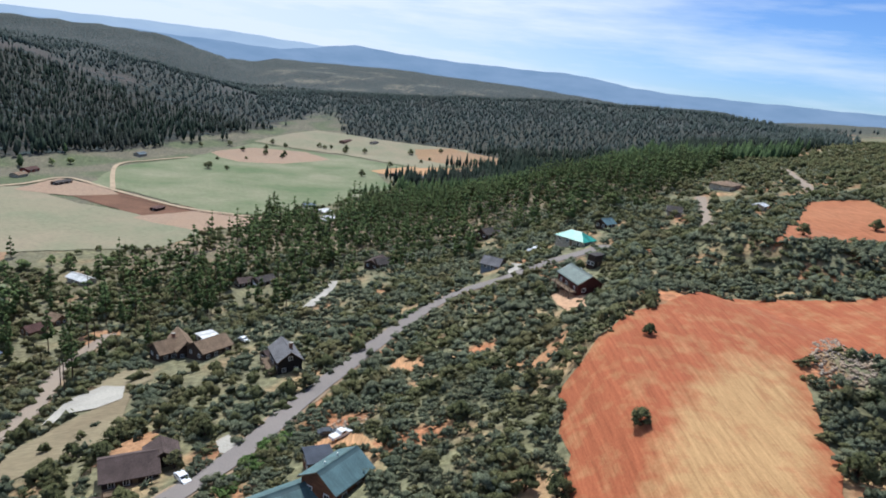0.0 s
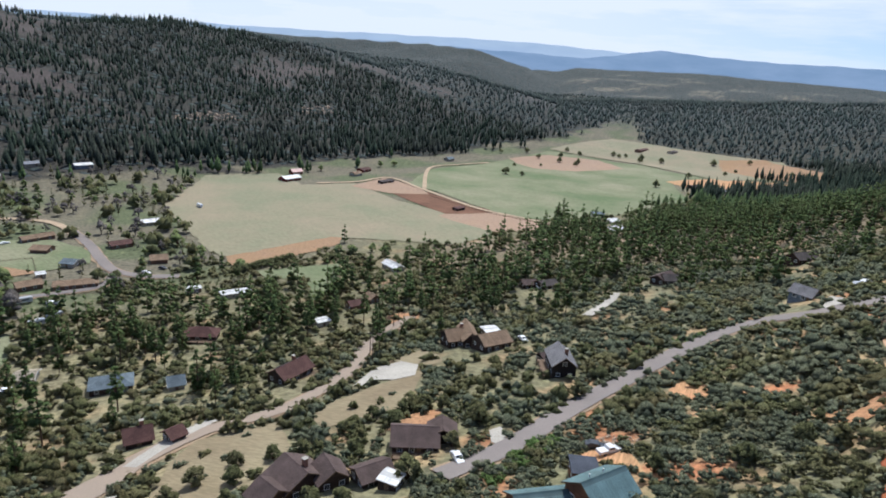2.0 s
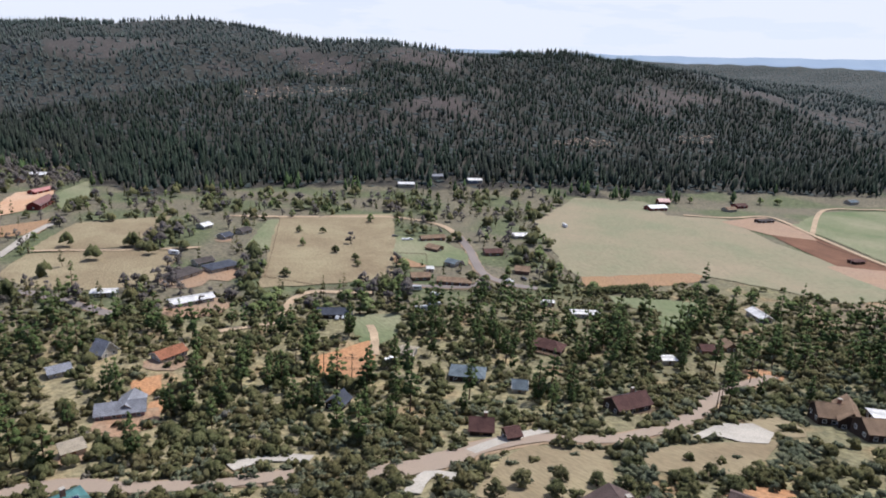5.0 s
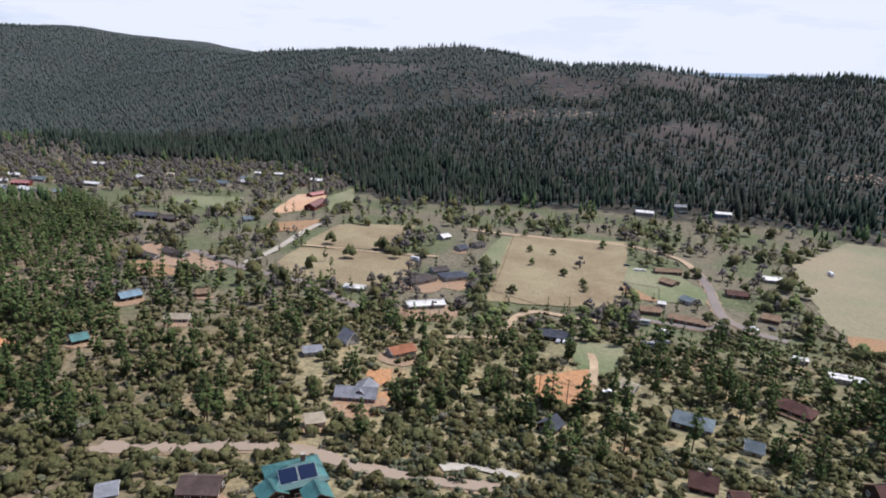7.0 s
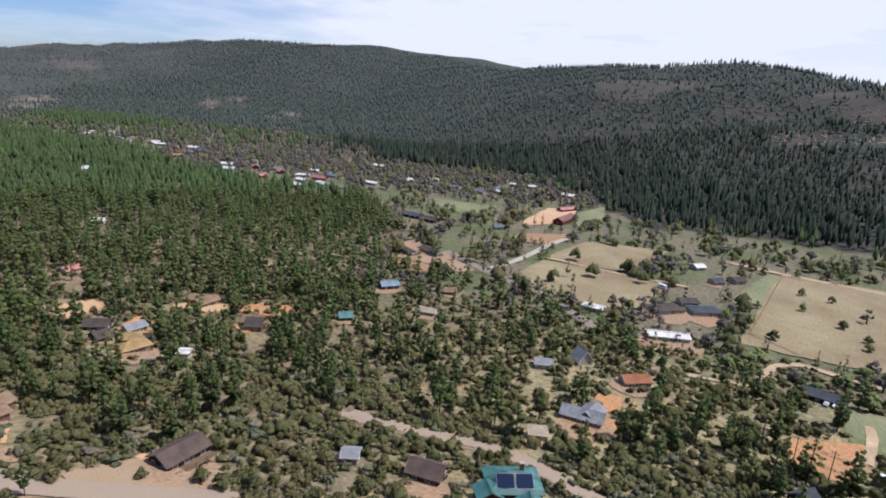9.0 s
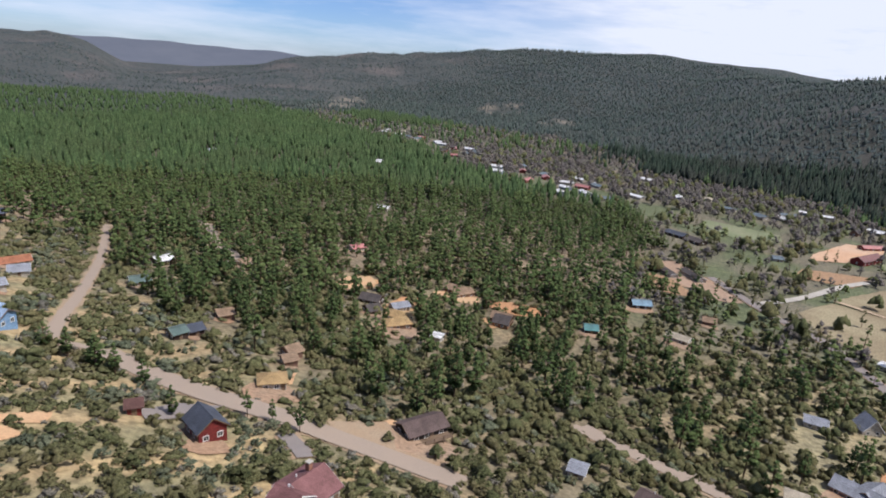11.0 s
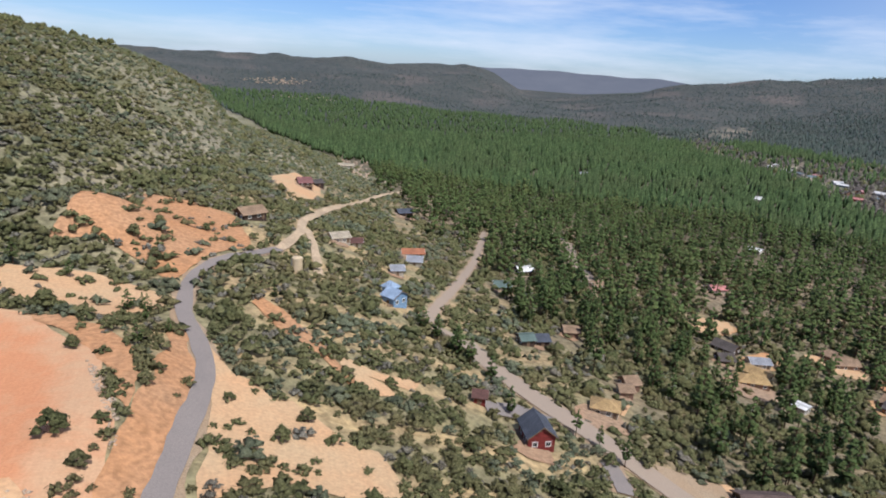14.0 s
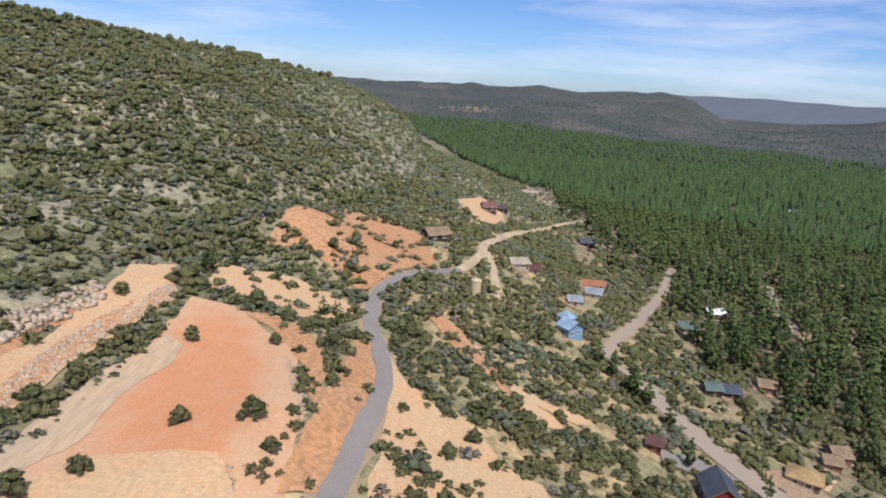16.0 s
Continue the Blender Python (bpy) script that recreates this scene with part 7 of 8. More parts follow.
house(-488.3, -69.4, 119, 6.5, 6.6, 2.2, 3.5, 'bluegrey', 'cream', 'g', 'pale valley cottage among bare trees')
patch('yard', 'bare orange-tan earth yard round a house', 'yard_soil', [(-367.3, -97), (-373.2, -85.4), (-382, -83), (-390.6, -86.5), (-398.9, -93), (-394.9, -101.8), (-392.9, -111.4), (-380.9, -109.2), (-374, -108.5)], 0.8)
house(-391, -98.8, 50, 19.5, 6.1, 2.3, 3.5, 'dgrey', 'cream', 'g', 'very long low grey-roofed storage barn')
house(-385.2, -113, 50, 17, 5.3, 2.2, 3, 'dgrey', 'cream', 'g', 'long low storage barn beside the cutting')
patch('yard', 'bare orange-tan earth yard round a house', 'yard_soil', [(-53, -98.1), (-55.3, -94.9), (-57.8, -94.1), (-60.9, -93), (-62, -96.8), (-62.5, -99.9), (-60.8, -102.7), (-58, -102.4), (-55.3, -100.6)], 0.8)
house(-61, -102.1, 81, 6.8, 5.8, 3.4, 5.7, 'slate', 'red', 'g', 'red timber house with a slate roof', deck=1)
house(-53.4, -116.1, 154, 2.7, 3.4, 2.2, 3, 'redbrown', 'red', 'g', 'small red shed beside the drive')
patch('yard', 'bare orange-tan earth yard round a house', 'yard_soil', [(-95.2, -80.2), (-98.3, -76.1), (-102.6, -72), (-109.2, -72.1), (-111.4, -77.2), (-113, -82.7), (-108.1, -86.1), (-102.5, -87.4), (-98.5, -84.2)], 0.8)
house(-108.3, -83.5, 163, 11, 6.8, 2.7, 4.3, 'brown', 'black', 'g', 'brown metal-roofed house with a rear deck', deck=1)
patch('yard', 'bare orange-tan earth yard round a house', 'yard_soil', [(-52.6, -68.4), (-54.9, -65.2), (-58.1, -64.6), (-61.5, -62.9), (-63.9, -66.2), (-64.9, -70.7), (-62.2, -72.5), (-57.9, -72.5), (-54.4, -71.3)], 0.8)
house(-62.5, -72.4, -176, 7, 8.7, 3.3, 5.6, 'maroon', 'cream', 'g', 'large house with a maroon roof and pale windows', chimney=1, deck=1, vents=2)
house(-57, -70.8, 99, 4.9, 6.1, 2.7, 4.6, 'maroon', 'cream', 'g', 'maroon-roofed wing of the large house', vents=1)
patch('yard', 'bare orange-tan earth yard round a house', 'yard_soil', [(-78, -113.8), (-81, -109.1), (-84.6, -108.2), (-89.6, -106.7), (-91.5, -111.2), (-92.8, -116.5), (-90, -119.2), (-84.7, -120.4), (-80.4, -118.4)], 0.8)
house(-89, -117.7, 145, 6.6, 5.4, 2.2, 3.6, 'gold', 'cream', 'h', 'low house with a sand-yellow roof')
patch('yard', 'bare orange-tan earth yard round a house', 'yard_soil', [(-158.5, -148.7), (-161.4, -140.9), (-169.2, -138.9), (-175.9, -139.2), (-183, -145.6), (-180.5, -152.7), (-175.2, -158.7), (-169.7, -156.8), (-165.1, -155.8)], 0.8)
house(-176.3, -153, 153, 10.5, 7.0, 2.2, 4.1, 'gold', 'brick', 'h', 'house with a tan hipped roof')
house(-240.8, -167.7, 162, 10.9, 6.8, 2.2, 3.8, 'tan', 'brick', 'g', 'brown timber house among pines')
patch('yard', 'bare orange-tan earth yard round a house', 'yard_soil', [(-106.4, -134.9), (-107.1, -132.4), (-108.3, -132), (-110.3, -132.7), (-111.5, -133.8), (-112.4, -135.9), (-110.5, -137.3), (-108.5, -138.2), (-105.9, -137.3)], 0.8)
house(-110.9, -137.4, 177, 4.2, 5.3, 2.2, 3.6, 'tan', 'brick', 'g', 'small brown cabin in pines')
patch('yard', 'bare orange-tan earth yard round a house', 'yard_soil', [(-100.8, -128.7), (-100.6, -126.9), (-102.6, -126.6), (-104.7, -125.9), (-105.5, -127.7), (-105.2, -129.9), (-104, -131.6), (-102.5, -132), (-100.4, -130.1)], 0.8)
house(-104.7, -130.9, 162, 3.7, 4.6, 2.2, 3, 'tan', 'brick', 'g', 'small brown shed in pines')
patch('yard', 'bare orange-tan earth yard round a house', 'yard_soil', [(-245.1, -253.3), (-246.9, -250.2), (-249.8, -247.5), (-253.5, -248), (-256.2, -250.5), (-256.2, -255.3), (-253.2, -260.1), (-249.5, -261.3), (-246.2, -256.4)], 0.8)
house(-254.5, -257, 175, 8.8, 7.6, 2.2, 3.8, 'pinkred', 'cream', 'g', 'pink-roofed house deep in the pines')
house(-46.7, -169.2, 122, 4.8, 5.8, 3.2, 4.8, 'paleblue', 'blue', 'g', 'blue house with a pale roof and white deck', deck=1)
patch('yard', 'bare orange-tan earth yard round a house', 'yard_soil', [(-43.4, -172.8), (-43.9, -171.1), (-45.5, -170.4), (-48, -169.9), (-48.7, -171.6), (-49.5, -173.9), (-47.5, -175.2), (-45.3, -175.8), (-43.7, -174.8)], 0.8)
house(-46.7, -174.7, 125, 3.8, 3.4, 3.7, 5.4, 'paleblue', 'blue', 'h', 'small blue tower of the blue house')
house(-71.2, -230.3, 161, 5.7, 6.1, 2.2, 3.6, 'lgrey', 'cream', 'g', 'pale blue-grey roofed cottage')
patch('yard', 'bare orange-tan earth yard round a house', 'yard_soil', [(-52.6, -200.4), (-52.9, -198), (-54.9, -197.6), (-57.3, -197.8), (-57.9, -199.5), (-59.3, -201.7), (-57.2, -203.6), (-55, -203.1), (-52.9, -202.8)], 0.8)
house(-56.4, -203.5, 175, 4.3, 5.3, 2.2, 3.3, 'lgrey', 'cream', 'g', 'grey-roofed garage beside the blue house')
patch('yard', 'bare orange-tan earth yard round a house', 'yard_soil', [(-67.4, -242.2), (-68.1, -238.4), (-72.7, -234.8), (-76.9, -234.9), (-80.5, -240), (-81.2, -244.5), (-77.4, -249.7), (-72.4, -250.1), (-67.4, -245.7)], 0.8)
house(-75, -246.4, 173, 9.2, 5.3, 2.2, 3.5, 'terracotta', 'cream', 'g', 'long terracotta-roofed house behind brush')
patch('yard', 'bare orange-tan earth yard round a house', 'yard_soil', [(-98.7, -214.7), (-99.3, -211.3), (-103, -210.7), (-106.4, -211.1), (-108.8, -213.3), (-108.7, -216.1), (-105.5, -219.6), (-102.7, -220.5), (-100.1, -217.4)], 0.8)
house(-105.4, -218.4, 164, 6.5, 6.1, 2.2, 3.8, 'green', 'cream', 'g', 'green-roofed cottage standing in pines')
house(-133.7, -254.9, 179, 7.7, 6.1, 2.3, 3.8, 'white_metal', 'dark', 'g', 'white-trimmed dark house in pines')
patch('yard', 'bare orange-tan earth yard round a house', 'yard_soil', [(-34.6, -224), (-35.7, -221), (-38.1, -218), (-41.7, -219.8), (-42.7, -221.9), (-42.8, -226.2), (-41.9, -229.5), (-38.3, -229.8), (-34.2, -226.9)], 0.8)
house(-39.8, -228.3, -170, 6.7, 6.8, 2.2, 3.5, 'beige', 'cream', 'g', 'beige-roofed hillside house beside a track')
house(-47, -230.5, 174, 4.2, 5.3, 2.2, 3.2, 'redbrown', 'cream', 'g', 'red-brown roofed workshop on the hillside')
patch('yard', 'bare orange-tan earth yard round a house', 'yard_soil', [(-33, -322.9), (-33.6, -320), (-37, -317.8), (-40.5, -319.5), (-41.6, -320.9), (-42.1, -324.3), (-40, -327.6), (-36.8, -328.9), (-34.7, -326.8)], 0.8)
house(-38.3, -327.6, -174, 6.7, 7.6, 2.6, 4.7, 'maroon', 'dark', 'g', 'dark purple-roofed house on a bare bank', deck=1)
patch('yard', 'bare orange-tan earth yard round a house', 'yard_soil', [(-42.2, -343.3), (-43.9, -340.9), (-45.9, -338.6), (-48.3, -340.6), (-51.2, -341.6), (-50.7, -344.9), (-49.3, -347.7), (-45.9, -347.9), (-43.4, -345.9)], 0.8)
house(-47.3, -347.4, -153, 5.7, 6.6, 2.2, 3.5, 'dgrey', 'dark', 'g', 'dark garage on the bare bank')
house(-95.5, -520.8, 169, 12.5, 8.5, 2.2, 3.5, 'beige', 'cream', 'g', 'pale house in rocks above the wood')
patch('yard', 'bare orange-tan earth yard round a house', 'yard_soil', [(-89.4, -331.8), (-89.5, -327), (-93.5, -326.9), (-96.9, -326.7), (-100.9, -329.2), (-99.7, -333.8), (-98.1, -338.4), (-93.6, -338.6), (-89, -335.8)], 0.8)
house(-95.8, -336.7, -175, 8.2, 7.6, 2.2, 3.6, 'slate', 'dark', 'g', 'dark slate-roofed house beside the track')
patch('yard', 'bare orange-tan earth yard round a house', 'yard_soil', [(-106.9, -173.3), (-109.2, -170.4), (-110.8, -169.5), (-113.6, -170.8), (-114.1, -171.8), (-114, -174.5), (-113.2, -176.2), (-110.5, -177.3), (-109.2, -175.8)], 0.8)
house(-113.4, -176.4, 163, 4.9, 6.1, 2.2, 3.3, 'tan', 'brick', 'g', 'tan-roofed house in pines')
house(-87.2, -160.2, 178, 4.2, 5.3, 2.2, 3.3, 'green', 'dark', 'g', 'green-roofed house behind oaks')
patch('yard', 'bare orange-tan earth yard round a house', 'yard_soil', [(-89.3, -158.5), (-89, -156), (-91.1, -154.6), (-92.9, -156.5), (-95.1, -157.3), (-95.4, -160), (-93, -161.8), (-91, -162.2), (-88.8, -160.1)], 0.8)
house(-93.3, -161.3, 172, 4.2, 5.3, 2.2, 3.3, 'slate', 'dark', 'g', 'slate-roofed shed behind oaks')
patch('yard', 'bare orange-tan earth yard round a house', 'yard_soil', [(-174.3, -168.8), (-174.4, -166.5), (-177.4, -164.1), (-180.3, -164.4), (-181.2, -167.8), (-182.6, -170.2), (-180.4, -173.1), (-177.1, -173.7), (-174.6, -171.7)], 0.8)
house(-181, -171.6, 163, 5.5, 6.8, 2.2, 3.8, 'dgrey', 'dark', 'g', 'dark-roofed house in pines')
patch('yard', 'bare orange-tan earth yard round a house', 'yard_soil', [(-187.8, -167.7), (-189.4, -163.8), (-193.3, -163.1), (-197.3, -161.8), (-198.7, -166.2), (-198.6, -170.2), (-196.7, -171.7), (-193.1, -172), (-189.6, -171.4)], 0.8)
house(-197.5, -170.5, 160, 7.7, 6.1, 2.2, 3.5, 'lgrey', 'cream', 'g', 'grey-roofed house in pines')
house(-179.5, -135.2, 107, 5.4, 4.6, 2.2, 2.55, 'white_metal', 'cream', 'f', 'white camper roof in pines')
patch('yard', 'bare orange-tan earth yard round a house', 'yard_soil', [(-161.3, -246.3), (-165.1, -243.2), (-167.6, -239), (-172.8, -241.8), (-176, -244.3), (-174.6, -248), (-171.7, -252.4), (-167.6, -253.8), (-163.3, -251.2)], 0.8)
house(-171.4, -250, -152, 8.3, 6.1, 2.2, 3.5, 'tan', 'cream', 'g', 'pale cabin beside the wood lane')
house(-7.4, -221.1, -151, 8.7, 6.8, 2.3, 4.1, 'tan', 'dark', 'g', 'dark house dug into the orange bank')

patch('field', 'bare brown rise behind the green meadow', 'farm_dirt', [(-277.8, 773.4), (-250.4, 838.9), (-183.7, 879.8), (-139.9, 834.1), (-184.1, 754.9), (-232.2, 735.2)], 3)
patch('field', 'reddish fallow field at the end of the meadow', 'earth', [(-34.4, 993.7), (23.7, 1018.7), (100.9, 913.2), (82.5, 834.6), (22.7, 866.9), (-26.3, 916.8)], 3)
patch('farmyard', 'pale dusty farmyard behind the meadow', 'farm_dirt', [(-185.0, 1019.8), (-117.3, 1048.4), (-29.7, 1024.4), (-33.3, 973.4), (-115.9, 968.8), (-177.5, 971.8)], 2)
patch('yard', 'pale sandy yard at the meadow corner', 'lot_tan', [(-80.0, 772.0), (-31.0, 849.3), (45.0, 834.4), (57.2, 780.0), (-5.6, 741.1), (-53.2, 745.9)], 2)
house(-147.1, 1011.7, 78, 34, 9, 2.4, 3.6, 'redbrown', 'brick', 'g', 'long low brown stable behind the meadow')
house(-102.4, 1017.3, 70, 16, 9, 2.4, 4.0, 'dgrey', 'cream', 'g', 'grey-roofed farmhouse behind the meadow')
house(-46.7, 749.9, 60, 14, 9, 2.4, 4.0, 'dgrey', 'dark', 'g', 'dark-roofed house at the meadow corner')
house(-17.4, 731.2, 55, 12, 8, 2.4, 3.8, 'lgrey', 'cream', 'g', 'pale grey-roofed house at the meadow corner')
house(30.9, 808.0, 60, 13, 8, 2.4, 3.8, 'tan', 'brick', 'g', 'tan-roofed house beside the fallow field')
house(-359.8, 555.8, 85, 14, 8, 2.4, 4.0, 'redbrown', 'red', 'g', 'red-roofed farmhouse under spring trees')
house(-525.9, 277.8, 70, 15, 8, 2.4, 3.8, 'white_metal', 'cream', 'g', 'white-roofed house at the foot of the hill')
house(-534.9, 319.3, 80, 16, 8, 2.4, 3.8, 'lgrey', 'cream', 'g', 'pale-roofed house under the dark hill')
house(-511.7, 346.9, 75, 14, 8, 2.4, 3.8, 'white_metal', 'bluegrey', 'g', 'low white-roofed house under the dark hill')
house(-742.6, -262.7, 80, 16, 9, 2.4, 3.8, 'white_metal', 'cream', 'g', 'white-roofed house among grey trees')
house(-637.7, -279.0, 70, 18, 9, 2.4, 3.8, 'bluegrey', 'cream', 'g', 'grey-blue roofed house in the valley bottom')
house(-621.3, -228.7, 70, 22, 9, 2.4, 3.6, 'white_metal', 'cream', 'g', 'long white-roofed shed in the valley bottom')
house(-493.5, -143.0, 75, 16, 9, 2.4, 4.0, 'slate', 'dark', 'g', 'slate-roofed house under tall valley pines')
house(-485.5, -125.6, 65, 14, 9, 2.4, 4.0, 'dgrey', 'dark', 'g', 'dark-roofed house under tall valley pines')
house(-676.9, -23.7, 80, 16, 8, 2.4, 3.6, 'white_metal', 'cream', 'g', 'white-roofed stable behind the red barn')
house(-672.8, -23.5, 80, 12, 8, 2.4, 3.6, 'white_metal', 'cream', 'g', 'small white-roofed barn beyond the red barn')
house(-657.5, -307.6, 70, 14, 8, 2.4, 3.6, 'white_metal', 'cream', 'g', 'white-roofed shop in the valley strip')
house(-520.8, -498.4, 160, 12, 8, 2.4, 4.0, 'white_metal', 'cream', 'g', 'white roof deep in the plateau wood')
house(-394.9, -629.6, 160, 11, 7, 2.4, 4.0, 'lgrey', 'cream', 'g', 'pale roof deep in the plateau wood')
house(-518.9, -495.3, 110, 12, 8, 2.4, 4.0, 'white_metal', 'cream', 'g', 'white-roofed cabin on the wooded plateau')
house(-354.7, -329.5, 110, 9, 7, 2.4, 3.8, 'white_metal', 'cream', 'g', 'small white roof among plateau pines')
house(-192.9, -183.2, 110, 9, 7, 2.4, 4.2, 'dgrey', 'dark', 'g', 'dark-roofed cabin beside the clearing')
house(-185.5, -160.0, 105, 10, 7, 2.4, 4.0, 'gold', 'cream', 'h', 'sand-roofed house in the clearing')
house(-227.0, -134.3, 105, 9, 7, 2.4, 4.4, 'tan', 'brick', 'g', 'tan gabled cabin in the clearing')
house(-243.1, -171.9, 105, 11, 7, 2.4, 4.0, 'tan', 'brick', 'g', 'brown-roofed house at the clearing edge')

# ---- vehicles ----
car(-43.5, 107.9, -42, 'car_white', 'white sedan parked on the gravel drive', 'car')
car(-14, 116.9, 49, 'car_white', 'white pickup truck in the gravel yard', 'pickup')
car(-17.1, 119.5, 16, 'car_dark', 'dark car beside the white pickup', 'car')
car(-194.6, 99.1, 75, 'car_white', 'white pickup beside the beige house', 'pickup')
car(-249.7, 99.2, 145, 'car_silver', 'silver car before the slate house', 'car')
car(-249.4, 102.4, 144, 'car_white', 'white car before the slate house', 'car')
car(-58, 194.7, -39, 'car_white', 'white car beside the tan house', 'car')
car(-264.4, 218.2, 11, 'car_dark', 'dark car on the street', 'car')
car(-264.6, 208.3, 29, 'car_white', 'white car on the street', 'car')
car(-365.3, 193.6, 81, 'car_white', 'white car on the lawn edge', 'car')
car(-364.4, 197, 81, 'car_white', 'second white car on the lawn edge', 'car')
car(-375.6, 191.3, 81, 'car_dark', 'dark car on the lawn edge', 'car')
car(-257.9, 155.9, 32, 'car_white', 'white motor home in the red yard', 'camper')
car(-243.3, 139.6, 81, 'car_white', 'white camper in the red yard', 'camper')
car(-245.1, 148, 82, 'car_silver', 'silver camper in the red yard', 'camper')
car(-272.2, 151.9, 68, 'car_silver', 'grey trailer beside the fence', 'camper')
car(43.2, 237.4, 35, 'car_white', 'white car beside the aqua-roofed house', 'car')
car(40.8, 235.8, 33, 'car_silver', 'silver car beside the aqua-roofed house', 'car')
car(-75.6, 268.8, -56, 'car_white', 'white car beside the dark house', 'car')
car(-383.1, 49.2, 51, 'car_white', 'white trailer at the field edge', 'camper')
car(-356.2, 329.7, -17, 'car_white', 'white trailer alone on the pasture', 'camper')
car(-646.8, -285.9, 175, 'car_silver', 'silver camper in the valley', 'camper')

# ---- poles, fences, tank, rubble ----
utility_pole(-99.7, 163.3)
utility_pole(-115.9, 209.2)
utility_pole(-204.5, 65.1)
utility_pole(-192.2, 71.2)
utility_pole(-186.5, 79.6)
utility_pole(-103.2, 167.3)
utility_pole(-114.6, 202.9)
utility_pole(-253.1, -455.9)
tank(-18.3, -171.5)
fence([(-206.9, 79), (-198.9, 92.1), (-191.3, 89), (-194.8, 74.5)], 'dark metal rail fence round the red yard', 2.6)
fence([(-339.8, 170.6), (-328.8, 190.2), (-305.5, 177.8)], 'timber rail fence beside the lawn', 3)
fence([(-304.3, 268), (-262, 249.1), (-231.8, 233.7)], 'wire fence along the pasture edge', 5)
fence([(-447.8, 131.9), (-376.8, 106.3), (-322.5, 86.1), (-290.9, 113.8), (-287.8, 146.6)], 'wire fence round the tan pasture', 6)
fence([(-270, 158.5), (-258.3, 177.6), (-246.6, 197.9)], 'dark board fence along the street', 2.5)
fence([(-64.8, 107.4), (-65.8, 112.7), (-65.4, 117.2), (-63.9, 120)], 'timber fence behind the brown house', 2)
fence([(-413.3, -21.4), (-409.1, -2.1), (-399.1, 31.9), (-390.3, 53.7)], 'wire fence along the field track', 6)
fence([(-248.8, 492.1), (-197.3, 470.2), (-150.3, 451.2), (-119.2, 438.5)], 'wire fence along the farm lane', 7)
rubble([(78.4, 116.6), (89.9, 127.2), (89.8, 111), (80.5, 100.4), (74, 104.8)], 'heap of pale broken rock beside the lot', 420, 0.2, 0.7)
rubble([(54.8, -77.4), (58.7, -83.7), (59.9, -98.3), (58.5, -111.8), (53.4, -133.6), (49.4, -126.8), (53.3, -114.7), (54.5, -102.1), (54.7, -91.6), (54.3, -80.9)], 'bank of broken tan rock below the terrace', 1400, 0.2, 0.58)
rubble([(27, -63.1), (26.1, -68), (22.6, -70.4), (20.5, -67.7), (20, -63.4), (25.1, -61.4)], 'heap of pale rubble on the lot', 260, 0.15, 0.4)
rubble([(22.1, -103.2), (18.2, -96.1), (15, -85.9), (14.4, -78.2), (15.1, -77.7), (16.5, -84.9), (21.1, -98.4)], 'line of pale stones along the lot edge', 200, 0.15, 0.4)
rubble([(66.7, -96.5), (66.3, -104.8), (63.8, -112.9), (62, -120), (60.5, -118.9), (62.2, -109.7), (64.3, -101.2), (65.1, -93.8)], 'weathered rock ledges above the terrace', 90, 0.6, 1.5)
rubble([(67.3, -97.5), (66.3, -105.0), (65.2, -111.7), (62.7, -121.3), (64.8, -123.6), (67.3, -112.0), (68.9, -100.0)], 'pale weathered ledge stones at the top of the cut bank', 60, 0.5, 1.3)
rubble([(129.5, -231.4), (108.4, -279.7), (89.3, -295.2), (99.9, -230.1), (118.9, -217.9)], 'pale boulders on the hillside', 160, 0.5, 1.3)
rubble([(-19.8, 121.2), (-15.8, 126.7), (-9.5, 126.5), (-8.3, 120.9), (-15.1, 121.9)], 'stacked timber and rock beside the yard', 80, 0.2, 0.6)
rubble([(-95.5, -564.6), (-137.9, -630.2), (-101.7, -454.1), (-90.5, -463.4)], 'pale rock outcrop above the wood', 90, 0.8, 2)

# ---- single trees ----
lone_tree(35.4, 86, 'juniper', 4.2)
lone_tree(45.9, 116.3, 'juniper', 3.2)
lone_tree(71.4, 93.6, 'juniper', 5)
lone_tree(61.6, 74.3, 'juniper', 5.2)
lone_tree(122.4, 199.8, 'juniper', 5.5)
lone_tree(178.6, 244.5, 'juniper', 6)
lone_tree(40.1, -107.8, 'juniper', 4)
lone_tree(31.6, -78.8, 'juniper', 3.4)
lone_tree(25, -108.3, 'juniper', 3.2)
lone_tree(21.9, -80.5, 'juniper', 4.2)
lone_tree(38.7, -66.1, 'juniper', 3.2)
lone_tree(49.9, -86.8, 'juniper', 4.4)
lone_tree(59.2, -122.1, 'juniper', 3.6)
lone_tree(12.6, -95, 'juniper', 3)
lone_tree(43.4, -61, 'juniper', 4)
lone_tree(17.8, -182.7, 'juniper', 4)
lone_tree(23.2, -173, 'juniper', 4)
lone_tree(6.2, -194.2, 'juniper', 3.5)
lone_tree(17.7, -164.6, 'juniper', 4)
lone_tree(33.3, -127.8, 'juniper', 5.5)
lone_tree(17.8, -73.9, 'juniper', 3)
lone_tree(-91.9, 80.5, 'juniper', 6)
lone_tree(-89.9, 71.7, 'juniper', 6)
lone_tree(-84.4, 84, 'juniper', 5.5)
lone_tree(-90.5, 90.8, 'juniper', 5)
lone_tree(-83.5, 95.6, 'juniper', 5)
lone_tree(-79.1, 100, 'juniper', 5)
lone_tree(-67.3, 92.5, 'juniper', 5)
lone_tree(-47.1, 128.3, 'juniper', 6)
lone_tree(-93.3, 133.5, 'juniper', 5)
lone_tree(-50, 97.3, 'juniper', 7)
lone_tree(-47.6, 113.8, 'juniper', 5)
lone_tree(-28.2, 149.1, 'juniper', 5.5)
